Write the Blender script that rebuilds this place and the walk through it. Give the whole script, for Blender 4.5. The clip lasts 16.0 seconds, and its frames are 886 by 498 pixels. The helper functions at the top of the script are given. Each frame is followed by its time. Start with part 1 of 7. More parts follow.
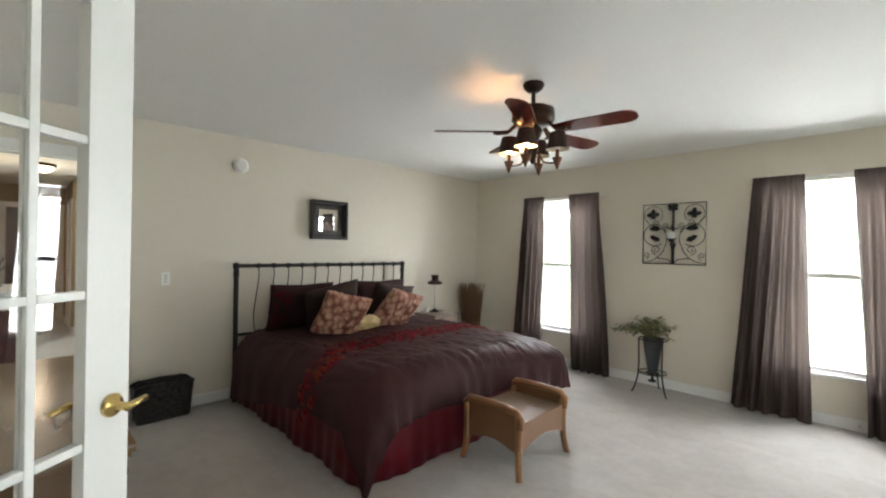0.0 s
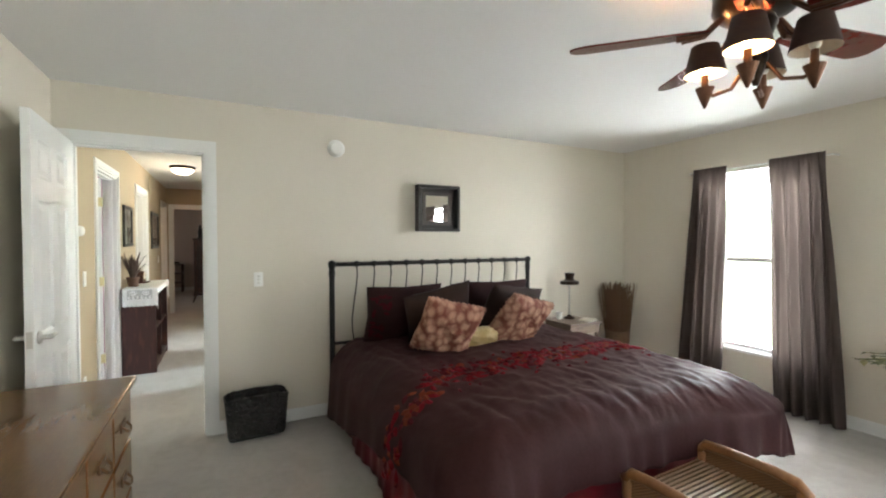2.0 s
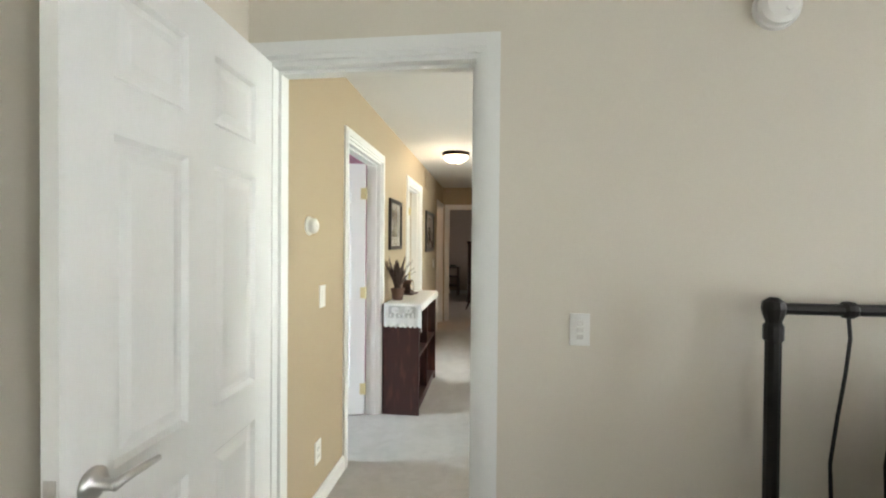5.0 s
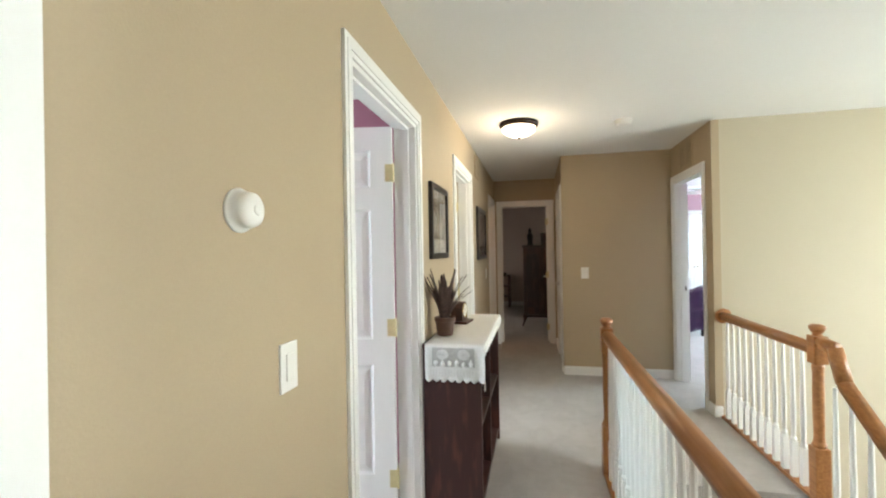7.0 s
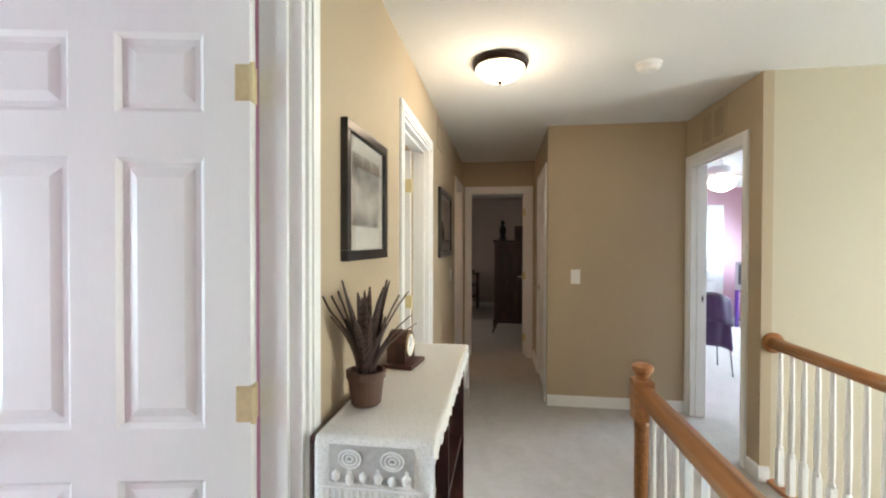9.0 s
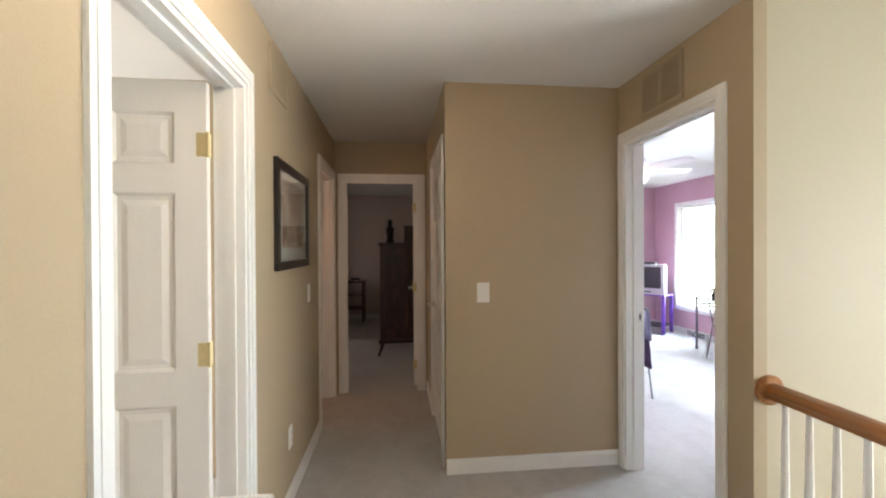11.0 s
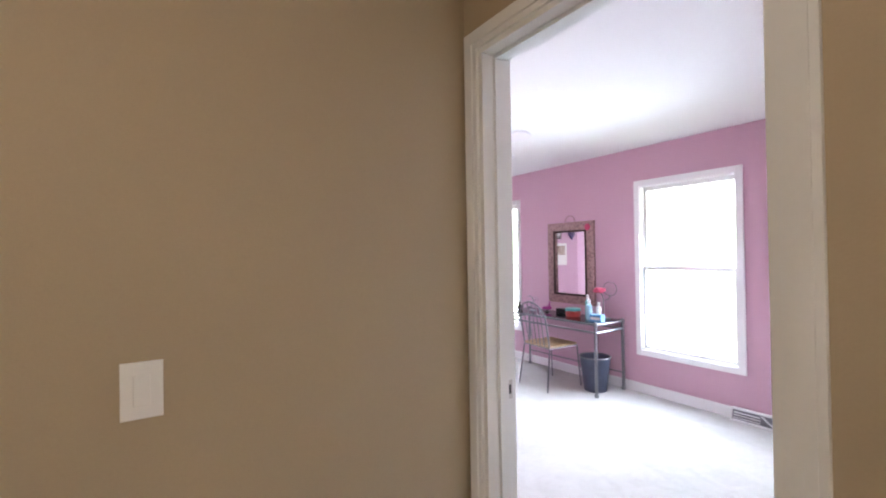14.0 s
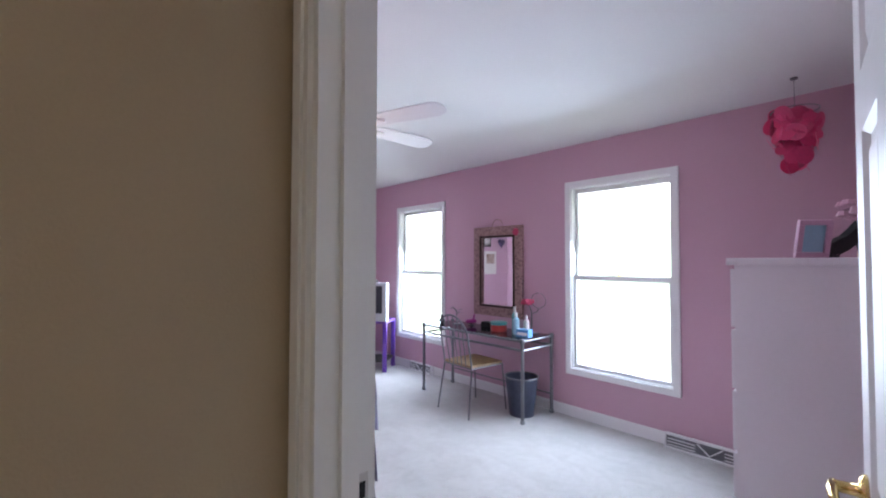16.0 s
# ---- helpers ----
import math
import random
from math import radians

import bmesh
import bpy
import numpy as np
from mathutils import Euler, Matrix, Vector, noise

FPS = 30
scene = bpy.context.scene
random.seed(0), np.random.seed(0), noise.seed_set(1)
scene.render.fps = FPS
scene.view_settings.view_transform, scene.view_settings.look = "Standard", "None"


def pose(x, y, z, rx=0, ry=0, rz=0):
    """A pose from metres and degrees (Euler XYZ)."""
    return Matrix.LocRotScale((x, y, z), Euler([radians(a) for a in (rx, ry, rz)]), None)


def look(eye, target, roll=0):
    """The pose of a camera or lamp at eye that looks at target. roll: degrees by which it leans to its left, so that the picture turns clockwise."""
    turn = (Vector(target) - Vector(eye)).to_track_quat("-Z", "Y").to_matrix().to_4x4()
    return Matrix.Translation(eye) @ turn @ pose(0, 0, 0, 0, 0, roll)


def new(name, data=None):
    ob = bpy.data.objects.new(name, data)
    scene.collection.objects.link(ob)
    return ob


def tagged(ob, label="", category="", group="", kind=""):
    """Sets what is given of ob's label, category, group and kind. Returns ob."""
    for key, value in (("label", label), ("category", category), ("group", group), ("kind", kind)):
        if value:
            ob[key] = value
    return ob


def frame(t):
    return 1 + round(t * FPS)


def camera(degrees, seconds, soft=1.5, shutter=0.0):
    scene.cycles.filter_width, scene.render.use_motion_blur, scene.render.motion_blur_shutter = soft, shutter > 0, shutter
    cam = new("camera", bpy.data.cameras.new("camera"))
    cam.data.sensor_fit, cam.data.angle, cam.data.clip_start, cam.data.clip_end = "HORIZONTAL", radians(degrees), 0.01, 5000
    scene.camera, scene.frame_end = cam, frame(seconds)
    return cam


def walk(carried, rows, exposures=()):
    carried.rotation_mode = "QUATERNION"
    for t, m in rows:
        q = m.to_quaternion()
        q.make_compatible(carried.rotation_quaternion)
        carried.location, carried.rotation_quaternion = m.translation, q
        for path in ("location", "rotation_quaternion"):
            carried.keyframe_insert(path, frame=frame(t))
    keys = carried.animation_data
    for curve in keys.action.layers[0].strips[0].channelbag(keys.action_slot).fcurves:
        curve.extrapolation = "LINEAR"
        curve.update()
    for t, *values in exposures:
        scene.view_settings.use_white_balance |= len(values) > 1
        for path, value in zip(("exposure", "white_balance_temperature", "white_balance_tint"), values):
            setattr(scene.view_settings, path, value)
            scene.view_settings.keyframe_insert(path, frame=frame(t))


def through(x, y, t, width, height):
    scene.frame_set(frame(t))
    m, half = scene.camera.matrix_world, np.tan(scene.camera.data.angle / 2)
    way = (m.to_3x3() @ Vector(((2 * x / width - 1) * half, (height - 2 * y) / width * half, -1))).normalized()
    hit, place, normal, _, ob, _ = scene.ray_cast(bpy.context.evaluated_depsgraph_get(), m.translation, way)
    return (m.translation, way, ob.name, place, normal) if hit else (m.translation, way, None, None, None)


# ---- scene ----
cam = camera(91.7, 16.0, soft=2.1)
PATH = [
    (0, (0.136, 0.033, 1.399), (-1.297, 1.429, 1.402), 0.9),
    (0.5, (0.044, 0.207, 1.389), (-1.446, 1.542, 1.388), 0.8),
    (1, (-0.096, 0.387, 1.405), (-1.682, 1.605, 1.39), 0.5),
    (1.5, (-0.309, 0.53, 1.415), (-1.996, 1.603, 1.38), 0.2),
    (2, (-0.551, 0.647, 1.413), (-2.331, 1.559, 1.371), -0.1),
    (2.5, (-0.846, 0.731, 1.417), (-2.709, 1.458, 1.372), -0.1),
    (3, (-1.171, 0.745, 1.419), (-3.101, 1.269, 1.374), 0.5),
    (3.5, (-1.517, 0.728, 1.426), (-3.49, 1.054, 1.384), 1.0),
    (4, (-1.883, 0.711, 1.429), (-3.88, 0.826, 1.391), 1.1),
    (4.5, (-2.24, 0.645, 1.417), (-4.239, 0.577, 1.385), 1.0),
    (5, (-2.586, 0.593, 1.401), (-4.573, 0.363, 1.377), 0.5),
    (5.2, (-2.711, 0.565, 1.403), (-4.692, 0.291, 1.38), 0.3),
    (7.3, (-3.997, 0.253, 1.39), (-5.951, -0.174, 1.394), -0.9),
    (7.5, (-4.094, 0.231, 1.385), (-6.049, -0.191, 1.385), -0.6),
    (8, (-4.394, 0.186, 1.382), (-6.356, -0.2, 1.367), -0.2),
    (8.2, (-4.505, 0.187, 1.386), (-6.469, -0.193, 1.365), 0.0),
    (10.5, (-5.866, 0.212, 1.409), (-7.863, 0.311, 1.397), -0.5),
    (11, (-6.15, 0.278, 1.408), (-8.138, 0.492, 1.396), -0.3),
    (11.5, (-6.456, 0.338, 1.394), (-8.425, 0.69, 1.381), -0.0),
    (12, (-6.743, 0.405, 1.393), (-8.677, 0.915, 1.386), -0.2),
    (12.5, (-6.993, 0.492, 1.392), (-8.877, 1.163, 1.401), -0.8),
    (13, (-7.238, 0.589, 1.41), (-9.053, 1.427, 1.424), -1.0),
    (13.5, (-7.468, 0.717, 1.408), (-9.208, 1.702, 1.428), -1.3),
    (14, (-7.642, 0.844, 1.406), (-9.31, 1.948, 1.425), -0.9),
    (14.5, (-7.789, 0.96, 1.4), (-9.387, 2.163, 1.418), -0.1),
    (15, (-7.876, 1.084, 1.380), (-9.412, 2.364, 1.419), 0.6),
    (15.5, (-7.956, 1.234, 1.375), (-9.448, 2.565, 1.431), 0.4),
    (16, (-8.011, 1.371, 1.374), (-9.495, 2.710, 1.431), 0.1),
]
walk(cam, [(t, look(eye, target, roll)) for t, eye, target, roll in PATH],
     exposures=[(0, 0.04, 6500, 10), (1.5, 0.36, 6500, 10), (2.5, 0.38, 6500, 10), (5, 0.35, 6500, 10), (7.3, 0.2, 6450, 11), (8, 0.18, 6400, 12), (11, 0.22, 6500, 17), (12.5, 0.25, 6550, 20), (13.5, 0.28, 6550, 22), (14.5, -0.1, 6450, 23), (16, -0.74, 6150, 23)])

# ---- world and light ----
world = bpy.data.worlds.new("world")
scene.world = world
world.use_nodes = True
wn = world.node_tree.nodes
sky = wn.new("ShaderNodeTexSky")
sky.sky_type = "NISHITA"
sky.sun_disc = False
sky.sun_elevation = radians(50)
sky.sun_rotation = radians(200)
wn["Background"].inputs["Strength"].default_value = 0.12
world.node_tree.links.new(sky.outputs["Color"], wn["Background"].inputs["Color"])
sun_data = bpy.data.lights.new("sun", "SUN")
sun_data.energy = 2.5
sun_data.angle = radians(0.6)
sun_data.color = (1.0, 0.95, 0.87)
new("sun", sun_data).matrix_world = look((0, -20, 26), (-6.84, -1.2, 0))


def window_light(x, y, z, w, h, rz, watts, colour=(0.93, 0.965, 1.0), tilt=-74):
    """The sky's light in a window's opening; rz 0 shines towards -y."""
    data = bpy.data.lights.new("window_light", "AREA")
    data.shape, data.size, data.size_y, data.energy, data.color = "RECTANGLE", w, h, watts, colour
    data.spread = radians(150)
    new("window_light", data).matrix_world = pose(x, y, z, tilt, 0, rz)


CEIL = 2.42
NORTH = 4.82            # the outside wall with the windows
SOUTH = -0.30           # the bedroom's and the hall's south wall
BED_W = -4.07           # bedroom face of the headboard wall
HALL_E = -4.19          # its hall face
EAST = 3.6              # the bedroom's far end
WIN_Z0, WIN_Z1 = 0.42, 2.04
WARM = (1.0, 0.62, 0.32)
window_light(-2.66, NORTH + 0.16, 1.23, 0.86, 1.62, 0, 112, tilt=-81)
window_light(-0.17, NORTH + 0.16, 1.23, 0.86, 1.62, 0, 112, tilt=-81)
# This window lies out of view, added to bring more light in.
window_light(2.2, NORTH + 0.16, 1.23, 0.86, 1.62, 0, 60)
window_light(-9.685, NORTH + 0.16, 1.23, 0.86, 1.62, 0, 114, (0.66, 0.86, 1.0), -63)
window_light(-12.27, NORTH + 0.16, 1.23, 0.86, 1.62, 0, 114, (0.66, 0.86, 1.0), -63)
# From here down the windows are out of view, added as light sources.
window_light(-5.9, NORTH + 0.16, 1.0, 1.8, 2.0, 0, 100, (0.95, 0.985, 0.97), -91)
window_light(-4.82, -3.26, 1.23, 0.86, 1.62, 180, 64, (0.66, 0.90, 1.0))
window_light(-8.3, -3.26, 1.23, 0.86, 1.62, 180, 58)
window_light(-12.575, -2.96, 1.35, 0.35, 0.7, 180, 10, (1.0, 0.80, 0.68))
window_light(EAST + 0.16, 1.375, 1.32, 1.65, 1.45, -90, 7)


# ---- materials ----
def node_mat(name, base, rough=0.6, metal=0.0, dark=0.86, scale=3.0, fine=60.0, bump=0.15, rand=0.0, stretch=(1, 1, 1), spec=0.5, sheen=0.0):
    """Colour varied at a large and a small scale, with fine relief."""
    m = bpy.data.materials.new(name)
    m.use_nodes = True
    t = m.node_tree
    n, l = t.nodes, t.links
    p = n["Principled BSDF"]
    p.inputs["Roughness"].default_value = rough
    p.inputs["Metallic"].default_value = metal
    p.inputs["Specular IOR Level"].default_value = spec
    p.inputs["Sheen Weight"].default_value = sheen
    co = n.new("ShaderNodeTexCoord")
    mp = n.new("ShaderNodeMapping")
    mp.inputs["Scale"].default_value = stretch
    l.new(co.outputs["Object"], mp.inputs["Vector"])
    a, b = n.new("ShaderNodeTexNoise"), n.new("ShaderNodeTexNoise")
    a.inputs["Scale"].default_value, b.inputs["Scale"].default_value = scale, fine
    a.inputs["Detail"].default_value, b.inputs["Detail"].default_value = 4, 3
    for k in (a, b):
        l.new(mp.outputs["Vector"], k.inputs["Vector"])
    add = n.new("ShaderNodeMath")
    add.operation = "MULTIPLY_ADD"
    add.inputs[1].default_value = 0.45
    l.new(b.outputs["Fac"], add.inputs[0])
    half = n.new("ShaderNodeMath")
    half.operation = "MULTIPLY"
    half.inputs[1].default_value = 0.55
    l.new(a.outputs["Fac"], half.inputs[0])
    l.new(half.outputs[0], add.inputs[2])
    last = add.outputs[0]
    if rand:
        info = n.new("ShaderNodeObjectInfo")
        r = n.new("ShaderNodeMath")
        r.operation = "MULTIPLY_ADD"
        r.inputs[1].default_value = rand
        l.new(info.outputs["Random"], r.inputs[0])
        l.new(last, r.inputs[2])
        last = r.outputs[0]
    ramp = n.new("ShaderNodeValToRGB")
    ramp.color_ramp.elements[0].position, ramp.color_ramp.elements[1].position = 0.3, 0.7
    ramp.color_ramp.elements[0].color = (*[c * dark for c in base], 1)
    ramp.color_ramp.elements[1].color = (*base, 1)
    l.new(last, ramp.inputs["Fac"])
    l.new(ramp.outputs["Color"], p.inputs["Base Color"])
    if bump:
        bp = n.new("ShaderNodeBump")
        bp.inputs["Strength"].default_value = bump
        bp.inputs["Distance"].default_value = 0.004
        l.new(b.outputs["Fac"], bp.inputs["Height"])
        l.new(bp.outputs["Normal"], p.inputs["Normal"])
    return m


def two_tone(name, c1, c2, rough=0.7, scale=14.0, kind="noise", bump=0.3, lo=0.45, hi=0.55, stretch=(1, 1, 1), sheen=0.0, dist=6.0):
    """A patterned cloth or wood: two colours mixed by a pattern."""
    m = bpy.data.materials.new(name)
    m.use_nodes = True
    n, l = m.node_tree.nodes, m.node_tree.links
    p = n["Principled BSDF"]
    p.inputs["Roughness"].default_value = rough
    p.inputs["Sheen Weight"].default_value = sheen
    co, mp = n.new("ShaderNodeTexCoord"), n.new("ShaderNodeMapping")
    mp.inputs["Scale"].default_value = stretch
    l.new(co.outputs["Object"], mp.inputs["Vector"])
    if kind == "wave":
        pat = n.new("ShaderNodeTexWave")
        pat.inputs["Distortion"].default_value = dist
        pat.inputs["Detail"].default_value = 3.0
        out = pat.outputs["Fac"]
    elif kind == "voronoi":
        pat = n.new("ShaderNodeTexVoronoi")
        out = pat.outputs["Distance"]
    else:
        pat = n.new("ShaderNodeTexNoise")
        pat.inputs["Detail"].default_value = 4
        out = pat.outputs["Fac"]
    pat.inputs["Scale"].default_value = scale
    l.new(mp.outputs["Vector"], pat.inputs["Vector"])
    ramp = n.new("ShaderNodeValToRGB")
    ramp.color_ramp.elements[0].position, ramp.color_ramp.elements[1].position = lo, hi
    ramp.color_ramp.elements[0].color, ramp.color_ramp.elements[1].color = (*c1, 1), (*c2, 1)
    l.new(out, ramp.inputs["Fac"])
    l.new(ramp.outputs["Color"], p.inputs["Base Color"])
    bp = n.new("ShaderNodeBump")
    bp.inputs["Strength"].default_value, bp.inputs["Distance"].default_value = bump, 0.006
    l.new(out, bp.inputs["Height"])
    l.new(bp.outputs["Normal"], p.inputs["Normal"])
    return m


def glass_mat(name, tint=(1, 1, 1), gloss=0.04, rough=0.0):
    m = bpy.data.materials.new(name)
    m.use_nodes = True
    n, l = m.node_tree.nodes, m.node_tree.links
    n.remove(n["Principled BSDF"])
    tr, gl, mix, fr = n.new("ShaderNodeBsdfTransparent"), n.new("ShaderNodeBsdfGlossy"), n.new("ShaderNodeMixShader"), n.new("ShaderNodeLayerWeight")
    tr.inputs["Color"].default_value = (*tint, 1)
    gl.inputs["Roughness"].default_value = rough
    fr.inputs["Blend"].default_value = 0.5
    pw, ma = n.new("ShaderNodeMath"), n.new("ShaderNodeMath")
    pw.operation, ma.operation = "POWER", "MULTIPLY_ADD"
    pw.inputs[1].default_value, ma.inputs[1].default_value, ma.inputs[2].default_value = 4.0, 0.9, gloss
    l.new(fr.outputs["Facing"], pw.inputs[0])
    l.new(pw.outputs[0], ma.inputs[0])
    l.new(ma.outputs[0], mix.inputs["Fac"])
    l.new(tr.outputs[0], mix.inputs[1])
    l.new(gl.outputs[0], mix.inputs[2])
    l.new(mix.outputs[0], n["Material Output"].inputs["Surface"])
    return m


def glow_mat(name, colour, strength):
    m = bpy.data.materials.new(name)
    m.use_nodes = True
    p = m.node_tree.nodes["Principled BSDF"]
    p.inputs["Base Color"].default_value = (0.8, 0.78, 0.72, 1)
    p.inputs["Emission Color"].default_value = (*colour, 1)
    p.inputs["Emission Strength"].default_value = strength
    return m


def sheer_mat(name, base, through):
    """Thin curtain cloth that lets some daylight through."""
    m = node_mat(name, base, 0.85, dark=0.7, scale=5, fine=240, bump=0.2, stretch=(6, 6, 1))
    n, l = m.node_tree.nodes, m.node_tree.links
    mix, tl = n.new("ShaderNodeMixShader"), n.new("ShaderNodeBsdfTranslucent")
    tl.inputs["Color"].default_value = (*through, 1)
    mix.inputs["Fac"].default_value = 0.125
    l.new(n["Principled BSDF"].outputs[0], mix.inputs[1])
    l.new(tl.outputs[0], mix.inputs[2])
    l.new(mix.outputs[0], n["Material Output"].inputs["Surface"])
    return m


M_CREAM = node_mat("cream_wall_paint", (0.69, 0.636, 0.543), 0.62, dark=0.95, scale=1.2, fine=180, bump=0.12)
M_TAN = node_mat("tan_wall_paint", (0.438, 0.347, 0.228), 0.6, dark=0.94, scale=1.2, fine=180, bump=0.12)
M_PINK = node_mat("pink_wall_paint", (0.565, 0.345, 0.415), 0.6, dark=0.94, scale=1.2, fine=180, bump=0.12)
M_MAUVE = node_mat("mauve_wall_paint", (0.42, 0.19, 0.25), 0.6, dark=0.94, scale=1.2, fine=180, bump=0.12)
# Hall tan made paler, with the foyer's strong daylight put into the colour.
M_PALE = node_mat("lightened_tan_wall_paint", (0.51, 0.46, 0.345), 0.6, dark=0.95, scale=1.2, fine=180, bump=0.12)
M_GREY = node_mat("grey_wall_paint", (0.54, 0.46, 0.42), 0.6, dark=0.95, scale=1.2, fine=180, bump=0.12)
M_CEIL = node_mat("white_ceiling_paint", (0.78, 0.78, 0.76), 0.85, dark=0.96, scale=1.5, fine=120, bump=0.25)
M_TRIM = node_mat("white_gloss_trim", (0.80, 0.80, 0.78), 0.35, dark=0.96, scale=4, fine=90, bump=0.03)
M_DOOR = node_mat("white_door_paint", (0.80, 0.80, 0.78), 0.38, dark=0.96, scale=3, fine=70, bump=0.06, stretch=(3, 3, 0.4))
M_CARPET = node_mat("beige_carpet", (0.575, 0.545, 0.51), 0.95, dark=0.66, scale=1.0, fine=420, bump=0.9, spec=0.1, sheen=0.2)


def trodden(m):
    """Pile brushed this way and that: soft-edged footprints and vacuum marks over the carpet's colour."""
    n, l = m.node_tree.nodes, m.node_tree.links
    p = n["Principled BSDF"]
    base = p.inputs["Base Color"].links[0].from_socket
    co = n.new("ShaderNodeTexCoord")
    last = base
    for scale, stretch, lo, hi, amount in ((4.2, (1.0, 1.6, 1), 0.44, 0.60, 0.11), (13.0, (1.7, 1.0, 1), 0.46, 0.60, 0.08)):
        mp, ns, ra, mx = n.new("ShaderNodeMapping"), n.new("ShaderNodeTexNoise"), n.new("ShaderNodeMapRange"), n.new("ShaderNodeMix")
        mp.inputs["Scale"].default_value = stretch
        ns.inputs["Scale"].default_value, ns.inputs["Detail"].default_value, ns.inputs["Distortion"].default_value = scale, 2.0, 0.8
        ra.inputs["From Min"].default_value, ra.inputs["From Max"].default_value, ra.inputs["To Max"].default_value = lo, hi, amount
        mx.data_type, mx.blend_type = "RGBA", "MULTIPLY"
        mx.inputs[7].default_value = (0.42, 0.38, 0.34, 1)
        l.new(co.outputs["Object"], mp.inputs["Vector"])
        l.new(mp.outputs["Vector"], ns.inputs["Vector"])
        l.new(ns.outputs["Fac"], ra.inputs["Value"])
        l.new(ra.outputs["Result"], mx.inputs[0])
        l.new(last, mx.inputs[6])
        last = mx.outputs[2]
    l.new(last, p.inputs["Base Color"])


trodden(M_CARPET)
M_BRASS = node_mat("brass", (0.75, 0.55, 0.22), 0.25, 1.0, bump=0.02)
M_OLDBRASS = node_mat("aged_brass", (0.13, 0.085, 0.045), 0.4, 0.9, dark=0.6, bump=0.1)
M_NICKEL = node_mat("brushed_nickel", (0.62, 0.60, 0.57), 0.3, 1.0, bump=0.02)
M_PLASTIC = node_mat("white_plastic", (0.82, 0.81, 0.78), 0.4, dark=0.97, bump=0.02)
M_OAK = two_tone("honey_oak", (0.29, 0.115, 0.038), (0.43, 0.195, 0.070), 0.32, 3, "noise", 0.05, 0.3, 0.7, (1.5, 22, 22))
M_CHERRY = two_tone("dark_cherry_wood", (0.035, 0.010, 0.008), (0.075, 0.024, 0.017), 0.38, 4, "wave", 0.06, 0.2, 0.9, (5, 5, 1))
M_DRESSER = node_mat("brown_dresser_wood", (0.165, 0.088, 0.036), 0.2, spec=0.4, dark=0.7, scale=2, fine=30, bump=0.02, stretch=(1, 8, 8))
M_HINGE = node_mat("pale_satin_brass", (0.74, 0.64, 0.36), 0.4, 0.5, dark=0.8, bump=0.03)
M_GLASS = glass_mat("window_glass")
M_IRON = node_mat("black_iron", (0.022, 0.020, 0.019), 0.45, 0.6, dark=0.7, bump=0.15)


# ---- building helpers ----
def bx(bm, x0, x1, y0, y1, z0, z1, bevel=0.0, m=None):
    vs = [bm.verts.new((x, y, z)) for x in (x0, x1) for y in (y0, y1) for z in (z0, z1)]
    if m is not None:
        for v in vs:
            v.co = m @ v.co
    fs = [bm.faces.new([vs[i] for i in q]) for q in ((0, 1, 3, 2), (4, 6, 7, 5), (0, 4, 5, 1), (2, 3, 7, 6), (0, 2, 6, 4), (1, 5, 7, 3))]
    if bevel:
        es = {e for f in fs for e in f.edges}
        bmesh.ops.bevel(bm, geom=list(es), offset=bevel, segments=2, affect="EDGES", profile=0.7)
    return bm


def box(*a, **k):
    return bx(bmesh.new(), *a, **k)


def lathe(bm, profile, at=(0, 0, 0), seg=24, m=None):
    """Turns (radius, height) pairs about the upright axis."""
    rings = []
    for r, z in profile:
        ring = []
        for i in range(seg):
            a = 2 * math.pi * i / seg
            co = Vector((at[0] + r * math.cos(a), at[1] + r * math.sin(a), at[2] + z))
            ring.append(bm.verts.new(m @ co if m is not None else co))
        rings.append(ring)
    for a, b in zip(rings, rings[1:]):
        for i in range(seg):
            bm.faces.new((a[i], a[(i + 1) % seg], b[(i + 1) % seg], b[i]))
    bm.faces.new(rings[0][::-1])
    bm.faces.new(rings[-1])
    return bm


def tube(bm, pts, r, seg=8, r_end=None):
    """A round bar through the points."""
    pts = [Vector(p) for p in pts]
    rings = []
    ref = Vector((0.13, 0.27, 0.95))
    for i, p in enumerate(pts):
        d = (pts[min(i + 1, len(pts) - 1)] - pts[max(i - 1, 0)]).normalized()
        u = d.cross(ref)
        if u.length < 0.05:
            u = d.cross(Vector((1, 0, 0)))
        u.normalize()
        w = d.cross(u)
        rad = r if r_end is None else r + (r_end - r) * i / (len(pts) - 1)
        rings.append([bm.verts.new(p + rad * (math.cos(2 * math.pi * k / seg) * u + math.sin(2 * math.pi * k / seg) * w)) for k in range(seg)])
    for a, b in zip(rings, rings[1:]):
        for k in range(seg):
            bm.faces.new((a[k], a[(k + 1) % seg], b[(k + 1) % seg], b[k]))
    bm.faces.new(rings[0][::-1])
    bm.faces.new(rings[-1])
    return bm


def part(name, bm, material, parent=None, label="", smooth=False):
    bmesh.ops.recalc_face_normals(bm, faces=bm.faces[:])
    me = bpy.data.meshes.new(name)
    bm.to_mesh(me)
    bm.free()
    me.materials.append(material)
    if smooth:
        for p in me.polygons:
            p.use_smooth = True
    ob = new(name, me)
    if parent is not None:
        ob.parent = parent
    return tagged(ob, label)


def thing(name, label, category, m=None, group="", kind=""):
    ob = new(name)
    if m is not None:
        ob.matrix_basis = m
    return tagged(ob, label, category, group, kind)


def struct(name, bm, material, label, category):
    return tagged(part(name, bm, material), label, category, kind="structure")


